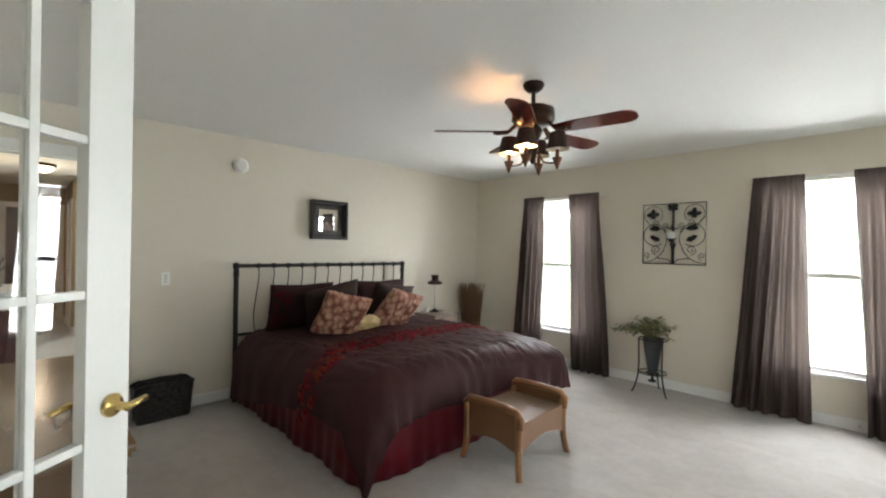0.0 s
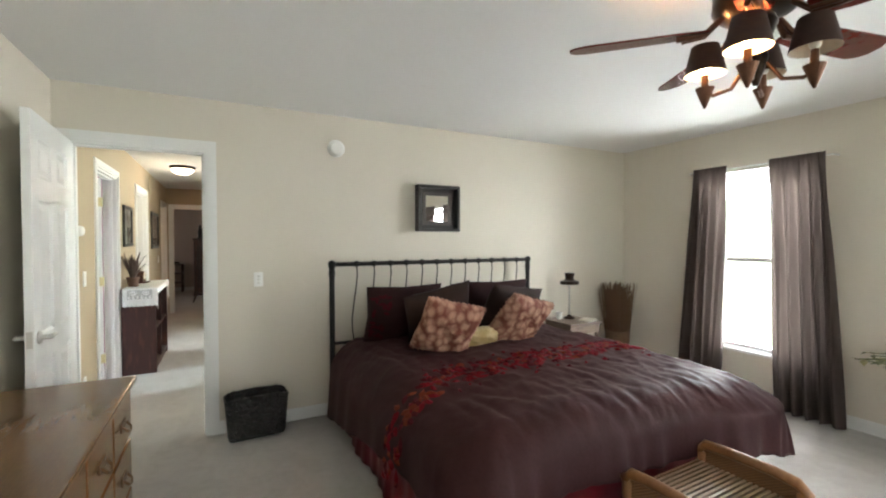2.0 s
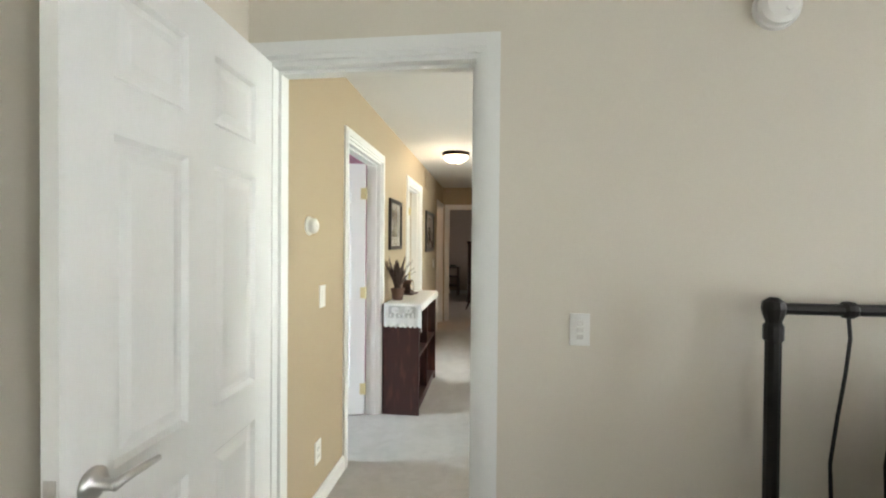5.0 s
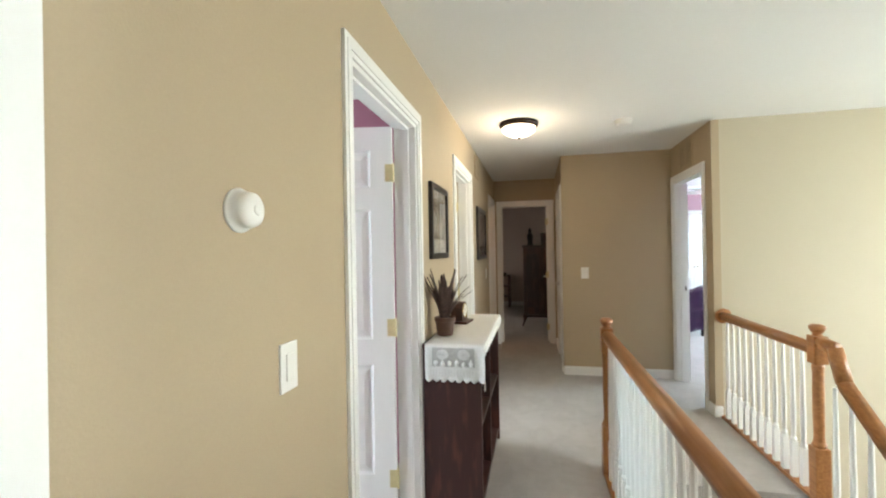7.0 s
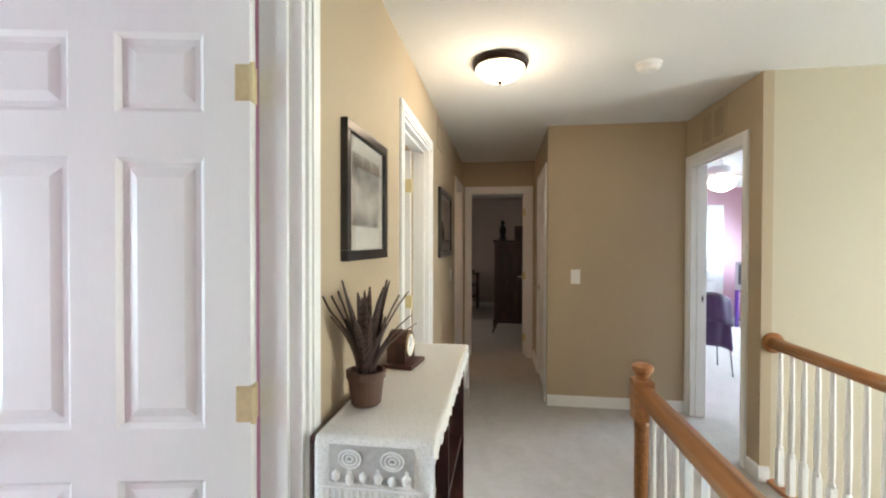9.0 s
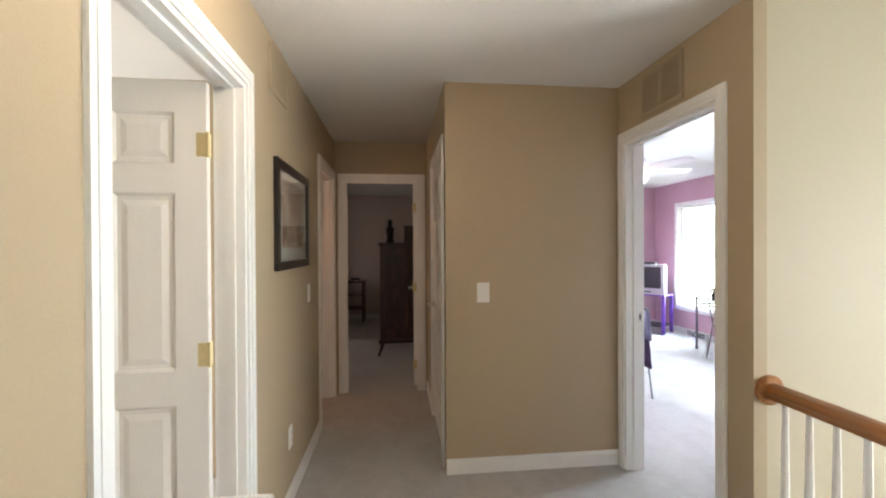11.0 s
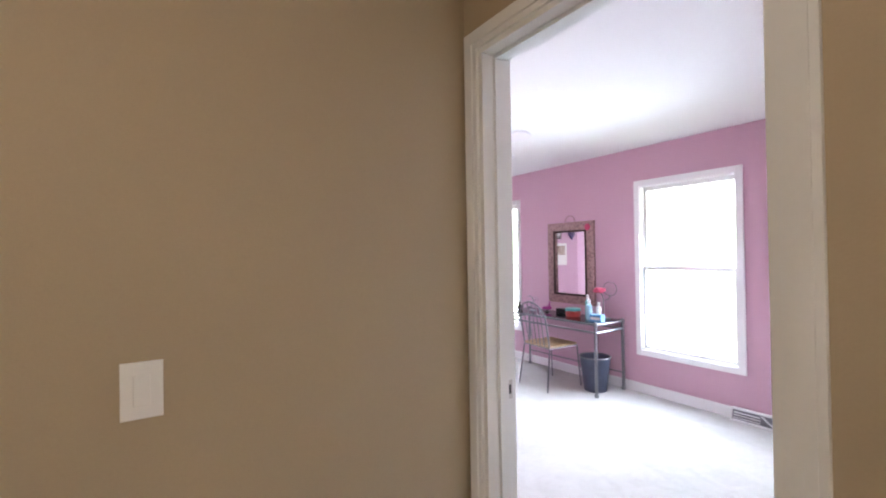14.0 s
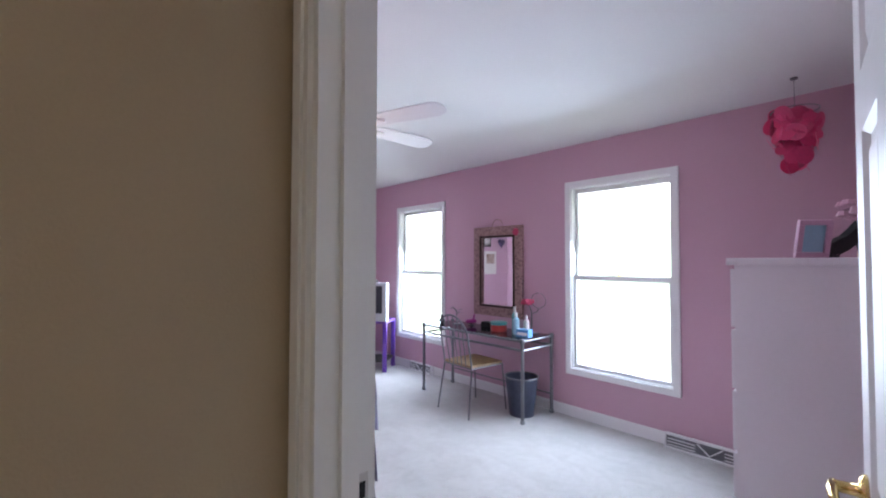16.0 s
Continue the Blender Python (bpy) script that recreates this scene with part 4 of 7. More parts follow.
ck = thing("mantel_clock", "small dark wooden mantel clock with a white dial", "clock", pose(-6.668, -0.210, HB + 0.0285, 0, 0, -8) @ Matrix.Diagonal((0.9, 0.9, 0.95, 1)))
b = bmesh.new()
NA = 18
for y0, y1 in ((-0.05, 0.035),):
    f0 = [b.verts.new((0.062 * math.cos(math.pi * k / NA), y0, 0.085 + 0.062 * math.sin(math.pi * k / NA))) for k in range(NA + 1)]
    f0 += [b.verts.new((-0.062, y0, 0.016)), b.verts.new((0.062, y0, 0.016))]
    f1 = [b.verts.new((v.co.x, y1, v.co.z)) for v in f0]
    n = len(f0)
    for k in range(n):
        b.faces.new((f0[k], f0[(k + 1) % n], f1[(k + 1) % n], f1[k]))
    b.faces.new(f0[::-1])
    b.faces.new(f1)
part("case", b, M_CHERRY, ck)
part("base", box(-0.09, 0.09, -0.06, 0.075, 0, 0.016, 0.003), M_CHERRY, ck)
dial = part("dial", lathe(bmesh.new(), [(0.046, 0), (0.044, 0.003)], seg=28, m=pose(0, 0.0352, 0.085, -90, 0, 0)), M_PLASTIC, ck, "white dial")
part("bezel", tube(bmesh.new(), [(0.048 * math.cos(6.2832 * q / 32), 0.037, 0.085 + 0.048 * math.sin(6.2832 * q / 32)) for q in range(33)], 0.0035, 6), M_BRASS, ck)
part("hand", box(-0.0015, 0.0015, 0.0391, 0.0396, 0.085, 0.118), M_IRON, dial)
part("hand", box(-0.001, 0.022, 0.0391, 0.0396, 0.084, 0.0865), M_IRON, dial)

# ---- bedroom things ----
M_COMF = node_mat("plum_brown_satin", (0.048, 0.0182, 0.0195), 0.62, dark=0.72, scale=5, fine=60, bump=0.3, spec=0.13)
M_SKIRT = node_mat("dark_red_satin", (0.135, 0.0045, 0.012), 0.42, dark=0.55, scale=9, fine=200, bump=0.1, stretch=(3, 3, 0.5), spec=0.3)
M_REDLEAF = node_mat("red_leaf_cloth", (0.185, 0.009, 0.018), 0.75, dark=0.5, bump=0.1, spec=0.1)
M_ORANGELEAF = node_mat("rust_leaf_cloth", (0.19, 0.045, 0.021), 0.75, dark=0.5, bump=0.1, spec=0.1)
M_DARKLEAF = node_mat("wine_leaf_cloth", (0.075, 0.005, 0.011), 0.75, dark=0.5, bump=0.1, spec=0.1)

BX0, BX1, BY0, BY1, BT = -3.90, -1.97, 1.46, 3.36, 0.60
bed = thing("bed", "king bed with a black iron headboard and red skirt", "bed")
part("mattress", box(BX0, BX1 - 0.06, BY0 + 0.06, BY1 - 0.06, 0.34, BT - 0.03, 0.06), M_PAPER, bed)
part("box_spring", box(BX0, BX1 - 0.01, BY0 + 0.01, BY1 - 0.01, 0.16, 0.34, 0.02), M_PAPER, bed)
b = bmesh.new()
pts = []
for i in range(71):
    pts.append((BX0 + (BX1 - BX0) * i / 70, BY0 - 0.012, 0, -1))
for i in range(71):
    pts.append((BX1 + 0.012, BY0 + (BY1 - BY0) * i / 70, 1, 0))
for i in range(71):
    pts.append((BX1 - (BX1 - BX0) * i / 70, BY1 + 0.012, 0, 1))
prev = None
for k, (x, y, nx, ny) in enumerate(pts):
    w = 0.007 * math.sin(k * 1.25) + 0.014 * math.sin(k * 0.31 + 1)
    col = [b.verts.new((x + nx * (w * f + 0.02 * f), y + ny * (w * f + 0.02 * f), 0.38 - 0.372 * f)) for f in (0, 0.3, 0.65, 1.0)]
    if prev:
        for q in range(3):
            b.faces.new((prev[q], col[q], col[q + 1], prev[q + 1]))
    prev = col
sk = part("bed_skirt", b, M_SKIRT, bed, "shiny dark red bed skirt", smooth=True)
sk.modifiers.new("thickness", "SOLIDIFY").thickness = 0.003
# headboard
HX = -3.935
hb = bmesh.new()
tube(hb, [(HX, 1.405, 0), (HX, 1.405, 1.17), (HX, 1.405, 1.225)], 0.021, 10)
part("headboard_post", hb, M_IRON, bed)
hb = bmesh.new()
tube(hb, [(HX, 3.315, 0), (HX, 3.315, 1.17), (HX, 3.315, 1.225)], 0.021, 10)
part("headboard_post", hb, M_IRON, bed)
hb = tube(bmesh.new(), [(HX, 1.39, 1.222), (HX, 3.33, 1.222)], 0.017, 10)
part("top_rail", hb, M_IRON, bed)
for z in (0.60, 0.39):
    part("cross_rail", tube(bmesh.new(), [(HX, 1.405, z), (HX, 3.315, z)], 0.013, 8), M_IRON, bed)
for i in range(12):
    y = 1.602 + 0.1435 * i
    part("spindle", tube(bmesh.new(), [(HX, y, 1.21), (HX, y + 0.006, 1.14), (HX, y - 0.004, 1.04), (HX, y - 0.022, 0.92), (HX, y - 0.040, 0.78), (HX, y - 0.036, 0.68), (HX, y - 0.022, 0.60)], 0.0052, 6), M_IRON, bed)
    part("knuckle", lathe(bmesh.new(), [(0.014, -0.022), (0.024, -0.012), (0.026, 0), (0.024, 0.012), (0.014, 0.022)], seg=10, m=pose(HX, y, 1.222, 90, 0, 0)), M_IRON, bed)
for y in (1.405, 3.315):
    part("finial", lathe(bmesh.new(), [(0.018, -0.10), (0.026, -0.09), (0.026, -0.05), (0.020, -0.04), (0.027, -0.02), (0.031, 0.0), (0.028, 0.02), (0.01, 0.032)], (HX, y, 1.222), 12), M_IRON, bed)

# comforter: a cloth folded down over three edges
def cloth(x, y):
    """Where a point of the flat cloth comes to lie on the bed."""
    ex, e0, e1 = BX1 - 0.10, BY0 + 0.17, BY1 - 0.10
    dx = max(0.0, x - ex)
    dl, dr = max(0.0, e0 - y), max(0.0, y - e1)
    dy = dl + dr
    long, short = max(dx, dy), min(dx, dy)
    drop = math.hypot(dx, dy) if dl > 0 else long - 0.16 * short * short / max(long, 1e-6)
    px_, py_ = min(x, ex), min(max(y, e0), e1)
    n1 = noise.noise(Vector((x * 2.2, y * 2.2, 0))) * 0.014 + noise.noise(Vector((x * 9, y * 6, 3))) * 0.005
    crease = 0.016 * abs(noise.noise(Vector((x * 3.1 + y * 1.7, y * 9 - x * 2, 7))))
    ridge = 1.0 - abs(noise.noise(Vector((x * 3.4 - y * 1.4, y * 9.0 + x * 4.4, 11))))
    fan_out = 1.0 - abs(noise.noise(Vector((x * 9.5 + y * 3.6, y * 3.4 - x * 2.0, 23))))
    crease += 0.007 * ridge ** 12 + 0.0035 * fan_out ** 12
    crown = 0.05 * math.sin(math.pi * min(1, max(0, (py_ - BY0) / (BY1 - BY0)))) ** 0.6
    z = BT + 0.012 + n1 + crease + crown
    if drop > 0:
        flat = math.hypot(dx, dy)
        ux, uy = dx / flat, (-dl + dr) / flat
        r = 0.24 if dl > dx else 0.17 + 0.07 * min(1.0, dl / max(dx, 1e-6))
        if drop < r * 1.57:
            a = drop / r
            out, down = r * math.sin(a), r * (1 - math.cos(a))
        else:
            out, down = r, r + drop - r * 1.57
        corner = min(dx, dy) / max(dx, dy, 1e-6)
        down += (0.20 if dl > 0 else 0.02) * corner * min(1, down / 0.3)
        along = y if dx >= dy else x
        fold = (0.022 * math.sin(along * 9 + 2 * noise.noise(Vector((along * 2, 0, 5)))) + 0.010 * math.sin(along * 23 + 1.3)) * min(1.0, max(0, down - 0.08) / 0.3)
        fold += (0.007 if dx >= dy else 0.0) * math.sin(along * 41 + 5 * noise.noise(Vector((along * 3, 2, 9)))) * min(1.0, max(0, down - 0.10) / 0.2)
        if dy > dx:
            fold *= 0.4
        far = min(1.0, max(0.0, (y - 2.1) / 1.1))
        out += 0.13 * far * far * min(1.0, down / 0.14)
        out += fold * (1 - 0.5 * corner) + 0.05 * corner * down + 0.08 * down
        px_ += ux * out
        py_ += uy * out
        z -= down
    return Vector((px_, py_, max(z, 0.012)))


OV, OVX = 0.39, 0.31
b = bmesh.new()
NX, NY = 150, 180
vs = {}
for i in range(NX + 1):
    for j in range(NY + 1):
        x = (BX0 + 0.02) + (BX1 + OVX + 0.13 * (max(0.0, j / NY - 0.45) / 0.55) ** 1.5 - BX0 - 0.02) * i / NX
        ovl = 0.55 - 0.27 * min(1, 1.6 * i / NX)
        y = (BY0 - ovl) + (BY1 - BY0 + OV + ovl) * j / NY
        vs[i, j] = b.verts.new(cloth(x, y))
for i in range(NX):
    for j in range(NY):
        b.faces.new((vs[i, j], vs[i + 1, j], vs[i + 1, j + 1], vs[i, j + 1]))
comf = part("comforter", b, M_COMF, smooth=True)
tagged(comf, "plum-brown satin comforter with a band of red leaves", "comforter")
sol = comf.modifiers.new("thickness", "SOLIDIFY")
sol.thickness, sol.offset = 0.02, -1
rng = random.Random(11)
leaves = {0: bmesh.new(), 1: bmesh.new(), 2: bmesh.new()}


def cloth_leaf(b, x, y, size, ang):
    ring = []
    for u, v in ((-1, 0), (-0.5, 0.42), (0.15, 0.5), (1, 0), (0.15, -0.5), (-0.5, -0.42)):
        lx = x + size * (u * math.cos(ang) - v * math.sin(ang))
        ly = y + size * (u * math.sin(ang) + v * math.cos(ang))
        ring.append(lx), ring.append(ly)
    co = [(ring[2 * k], ring[2 * k + 1]) for k in range(6)]
    e = 0.01
    def lifted(px_, py_, h):
        p = cloth(px_, py_)
        n = (cloth(px_ + e, py_) - p).cross(cloth(px_, py_ + e) - p)
        if n.length > 1e-9:
            n.normalize()
        return p + n * h
    c = b.verts.new(lifted(x, y, 0.017))
    o = [b.verts.new(lifted(px_, py_, 0.006)) for px_, py_ in co]
    for k in range(6):
        b.faces.new((c, o[k], o[(k + 1) % 6]))


for i in range(380):
    y = rng.uniform(BY0 - 0.36, BY1 + 0.05)
    if y < BY0 + 0.1 and rng.random() < 0.2:
        continue
    mid = -2.64 - 0.05 * (y - BY0) + (0.13 if y < BY0 + 0.15 else 0)
    wide = 0.13 if y > BY0 + 0.2 else 0.09
    side = y < BY0 + 0.12
    pick = rng.choice((1, 1, 0, 2)) if side else rng.choice((0, 0, 0, 1, 2, 2))
    cloth_leaf(leaves[pick], mid + rng.uniform(-wide, wide), y, rng.uniform(0.026, 0.044), rng.uniform(0, 6.28))
for i in range(30):
    y = rng.uniform(BY0 + 0.2, BY1 - 0.2)
    cloth_leaf(leaves[rng.choice((0, 2))], -2.67 + rng.choice((-1, 1)) * rng.uniform(0.14, 0.24), y, rng.uniform(0.014, 0.022), rng.uniform(0, 6.28))
for k, m in ((0, M_REDLEAF), (1, M_ORANGELEAF), (2, M_DARKLEAF)):
    tagged(part("leaf_applique", leaves[k], m, comf, ("red", "rust", "wine")[k] + " cloth leaves sewn on"), kind="stuff")


def pillow(name, w, h, d, m, material, label, ruffle=0.0, bumps=0.0, seed=1):
    """A stuffed cushion that stands on its edge: local x across, z up, y its depth."""
    b = bmesh.new()
    N = 36 if bumps else 22
    sides = []
    for s in (-1, 1):
        g = {}
        for i in range(N + 1):
            for j in range(N + 1):
                u, v = 2 * i / N - 1, 2 * j / N - 1
                puff = (max(0, 1 - u ** 4) * max(0, 1 - v ** 4)) ** 0.55
                pin = 1 - 0.07 * (1 - abs(u * v)) * max(abs(u), abs(v)) ** 4
                nz = noise.noise(Vector((u * 2.5 + seed, v * 2.5, s))) * 0.02
                ed = ruffle * (1 if max(abs(u), abs(v)) > 0.93 else 0) * math.sin((i + j) * 2.2 + seed) * 0.4
                bp = bumps * abs(noise.noise(Vector((u * 8 + seed, v * 10, s * 2)))) * puff
                g[i, j] = b.verts.new((u * w / 2 * pin, s * (d / 2 * puff + bp) + nz * puff + ed, h / 2 + v * h / 2 * pin))
        for i in range(N):
            for j in range(N):
                q = (g[i, j], g[i + 1, j], g[i + 1, j + 1], g[i, j + 1])
                b.faces.new(q if s < 0 else q[::-1])
        sides.append(g)
    bmesh.ops.remove_doubles(b, verts=b.verts[:], dist=0.0015)
    ob = part(name, b, material, smooth=True)
    ob.matrix_basis = m
    return tagged(ob, label, "pillow")


M_SHAM = node_mat("dark_plum_sham", (0.032, 0.0095, 0.010), 0.7, dark=0.6, scale=6, fine=200, bump=0.2, spec=0.15)
M_OLIVE = node_mat("dark_olive_sham", (0.034, 0.019, 0.015), 0.75, dark=0.7, scale=5, fine=200, bump=0.2, spec=0.15)
M_FUR = two_tone("rust_ruffled_cloth", (0.54, 0.31, 0.215), (0.19, 0.055, 0.032), 0.8, 15, "voronoi", 0.9, 0.26, 0.70, (1.25, 1, 1.0))
M_GOLD = two_tone("gold_cushion_cloth", (0.48, 0.34, 0.14), (0.70, 0.56, 0.32), 0.6, 12, "noise", 0.2, 0.4, 0.6)
BZ = BT + 0.02
sham = pillow("pillow_sham", 0.62, 0.46, 0.14, pose(-3.74, 1.90, BZ, -14, 0, -90), M_SHAM, "dark plum pillow sham leaning on the headboard", seed=2)
rng = random.Random(17)
for i in range(26):
    u, v = rng.uniform(0.45, 0.88), rng.uniform(-0.8, 0.8)
    b = bmesh.new()
    ring, ang_ = [], rng.uniform(0, 6.28)
    for p_, q_ in ((-1, 0), (-0.4, 0.42), (0.3, 0.42), (1, 0), (0.3, -0.42), (-0.4, -0.42)):
        uu, vv = u + 0.085 * (p_ * math.cos(ang_) - q_ * math.sin(ang_)), v + 0.11 * (p_ * math.sin(ang_) + q_ * math.cos(ang_))
        puff = (max(0, 1 - uu ** 4) * max(0, 1 - vv ** 4)) ** 0.55
        ring.append(b.verts.new((uu * 0.31, 0.07 * puff + 0.012, 0.23 + vv * 0.23)))
    b.faces.new(ring)
    lf = part("leaf_applique", b, M_DARKLEAF, sham)
    lf.modifiers.new("thickness", "SOLIDIFY").thickness = 0.004
pillow("pillow_sham", 0.62, 0.46, 0.14, pose(-3.74, 2.76, BZ, -14, 0, -90), M_SHAM, "dark plum pillow sham beneath an olive cushion", seed=3)
pillow("cushion", 0.52, 0.52, 0.16, pose(-3.52, 2.14, BZ - 0.02, -24, 12, -96), M_OLIVE, "dark olive-brown square cushion leaning on shams", seed=4)
pillow("cushion", 0.52, 0.50, 0.16, pose(-3.52, 2.66, BZ - 0.02, -26, -8, -84), M_OLIVE, "dark olive-brown square cushion behind a ruffled one", seed=5)
pillow("ruffled_cushion", 0.41, 0.43, 0.13, pose(-3.22, 1.965, BZ + 0.02, -30, -13, -100), M_FUR, "rust and cream ruffled square cushion", 0.05, 0.036, 6)
pillow("ruffled_cushion", 0.43, 0.43, 0.13, pose(-3.24, 2.54, BZ + 0.02, -34, -15, -82), M_FUR, "rust and cream ruffled cushion tilted towards the window", 0.05, 0.036, 7)
pillow("bolster_cushion", 0.30, 0.17, 0.12, pose(-3.23, 2.30, BZ + 0.01, -30, 0, -92), M_GOLD, "small gold patterned bolster cushion", 0, 0, 8)

# nightstand with lamp
M_PALEWOOD = two_tone("pale_wood", (0.13, 0.085, 0.06), (0.20, 0.14, 0.10), 0.35, 4, "wave", 0.05, 0.2, 0.9, (6, 1, 6))
ns = thing("nightstand", "small dull brown wooden nightstand beside the bed", "nightstand", pose(-3.84, 3.80, 0))
part("top", box(-0.19, 0.21, -0.21, 0.21, 0.575, 0.60, 0.006), M_PALEWOOD, ns)
part("apron", box(-0.17, 0.19, -0.19, 0.19, 0.49, 0.575), M_PALEWOOD, ns)
for x in (-0.15, 0.17):
    for y in (-0.17, 0.17):
        part("leg", tube(bmesh.new(), [(x, y, 0), (x, y, 0.49)], 0.013, 8, 0.018), M_PALEWOOD, ns)
lp = thing("table_lamp", "slim table lamp with a small dark shade", "lamp", pose(-3.90, 3.83, 0.60))
part("base", lathe(bmesh.new(), [(0.055, 0), (0.055, 0.012), (0.03, 0.025), (0.012, 0.04)], seg=20), M_BRONZE, lp)
part("stem", lathe(bmesh.new(), [(0.010, 0.04), (0.014, 0.06), (0.008, 0.09), (0.007, 0.30), (0.012, 0.32), (0.008, 0.36)], seg=12), M_NICKEL, lp)
part("shade", lathe(bmesh.new(), [(0.095, 0.355), (0.095, 0.385), (0.055, 0.40), (0.042, 0.415), (0.05, 0.47), (0.048, 0.472)], seg=24), M_BRONZE, lp, "dark brimmed shade")
bk = thing("magazine", "pale magazine lying on the nightstand", "magazine", pose(-3.74, 3.93, 0.6, 0, 0, 25))
part("pages", box(-0.07, 0.07, -0.09, 0.09, 0.0, 0.008), M_PAPER, bk)
cup = thing("cup", "small white cup on the nightstand", "cup", pose(-3.93, 3.72, 0.60))
part("body", lathe(bmesh.new(), [(0.025, 0), (0.034, 0.07), (0.031, 0.07), (0.023, 0.01)], seg=16), M_PLASTIC, cup)

# dried grass in a basket
M_STRAW = node_mat("dried_twigs", (0.20, 0.11, 0.055), 0.8, dark=0.5, rand=0.0, bump=0.3)
gr = thing("twig_basket", "tall bundle of dried brown twigs standing in a corner", "dried twigs", pose(-3.87, 4.50, 0))
part("vase", lathe(bmesh.new(), [(0.11, 0), (0.12, 0.02), (0.13, 0.42), (0.12, 0.43), (0.11, 0.40)], seg=24), M_STRAW, gr)
b = bmesh.new()
rng = random.Random(3)
for i in range(420):
    a, r = rng.uniform(0, 6.28), 0.115 * math.sqrt(rng.random())
    f = rng.uniform(1.05, 1.9)
    top = rng.uniform(0.80, 0.95)
    tube(b, [(r * math.cos(a), r * math.sin(a), 0.3), (r * f * math.cos(a), r * f * math.sin(a), top)], 0.0035, 4, 0.002)
tagged(part("dried_grass", b, M_STRAW, gr), kind="stuff")

# black woven basket by the door
M_WICK = two_tone("black_woven_wicker", (0.004, 0.0035, 0.0035), (0.026, 0.019, 0.018), 0.2, 42, "voronoi", 1.0, 0.1, 0.8, (1, 1.3, 2.2))
bs = thing("wastebasket", "black woven magazine basket against the cream wall", "basket", pose(-3.945, 0.855, 0, 0, 0, 3))
b = bmesh.new()
ang = [2 * math.pi * k / 40 for k in range(40)]


def rounded(a, hx, hy, e=0.28):
    c, s = math.cos(a), math.sin(a)
    return (hx * math.copysign(abs(c) ** e, c), hy * math.copysign(abs(s) ** e, s))


rows_ = 15
rings = []
for k in range(rows_ + 1):
    f = k / rows_
    rings.append([(*rounded(a, 0.075 + 0.018 * f, 0.185 + 0.022 * f), 0.29 * f + 0.012 * math.cos(2 * a) * f) for a in ang])
vr = [[b.verts.new(p) for p in r] for r in rings]
for r0, r1 in zip(vr, vr[1:]):
    for k in range(40):
        b.faces.new((r0[k], r0[(k + 1) % 40], r1[(k + 1) % 40], r1[k]))
b.faces.new(vr[0][::-1])
bd = part("body", b, M_WICK, bs)
bd.modifiers.new("thickness", "SOLIDIFY").thickness = 0.006
for k in range(1, rows_ + 1):
    f = k / rows_
    r = [Vector(p) for p in rings[k]]
    pts = [p * (1 + 0.012 * (1 if (i + k) % 2 else -1)) for i, p in enumerate(r)]
    part("weave_strand" if k < rows_ else "rim", tube(bmesh.new(), pts + [pts[0]], 0.006 if k < rows_ else 0.009, 5), M_WICK, bs)

# dresser
dr = thing("dresser", "brown wooden dresser with brass pulls along the wall", "dresser", pose(-2.20, 0.006, 0))
W_, D_ = 1.46, 0.53
part("top", box(-W_ / 2 - 0.02, W_ / 2 + 0.02, -D_ / 2, D_ / 2 + 0.018, 0.770, 0.792, 0.009), M_DRESSER, dr)
part("moulding", box(-W_ / 2 - 0.008, W_ / 2 + 0.008, -D_ / 2, D_ / 2 + 0.006, 0.752, 0.7698, 0.006), M_DRESSER, dr)
part("body", box(-W_ / 2, W_ / 2, -D_ / 2, D_ / 2 - 0.02, 0.08, 0.752), M_DRESSER, dr)
part("plinth", box(-W_ / 2 - 0.01, W_ / 2 + 0.01, -D_ / 2 + 0.01, D_ / 2 - 0.01, 0, 0.08, 0.004), M_DRESSER, dr)
for c in range(4):
    for r in range(3):
        x0 = -W_ / 2 + 0.02 + c * (W_ - 0.04) / 4
        z0 = 0.10 + r * 0.222
        dw = part("drawer", box(x0 + 0.008, x0 + (W_ - 0.04) / 4 - 0.008, D_ / 2 - 0.02, D_ / 2, z0, z0 + 0.205, 0.006), M_DRESSER, dr)
        xm = x0 + (W_ - 0.04) / 8
        b = box(xm - 0.045, xm + 0.045, D_ / 2 + 0.0002, D_ / 2 + 0.004, z0 + 0.085, z0 + 0.12, 0.001)
        tube(b, [(xm - 0.035, D_ / 2 + 0.004, z0 + 0.105), (xm - 0.03, D_ / 2 + 0.022, z0 + 0.085), (xm, D_ / 2 + 0.026, z0 + 0.075), (xm + 0.03, D_ / 2 + 0.022, z0 + 0.085), (xm + 0.035, D_ / 2 + 0.004, z0 + 0.105)], 0.005, 6)
        part("handle", b, M_OLDBRASS, dw, "aged brass drawer pull")

# spring stop on the baseboard
ds = thing("door_stop", "small white spring door stop on the baseboard", "door stop", pose(0.014, NORTH - 0.0142, 0.05))
part("plate", lathe(bmesh.new(), [(0.011, 0), (0.011, 0.004), (0.007, 0.006)], seg=12, m=pose(0, 0, 0, 90, 0, 0)), M_PLASTIC, ds)
part("spring", tube(bmesh.new(), [(0.006 * math.cos(1.2 * k), -0.005 - 0.0012 * k, 0.006 * math.sin(1.2 * k)) for k in range(46)], 0.0015, 5), M_NICKEL, ds)
part("tip", lathe(bmesh.new(), [(0.008, 0), (0.009, 0.008), (0.006, 0.014)], seg=12, m=pose(0, -0.059, 0, 90, 0, 0)), M_PLASTIC, ds)

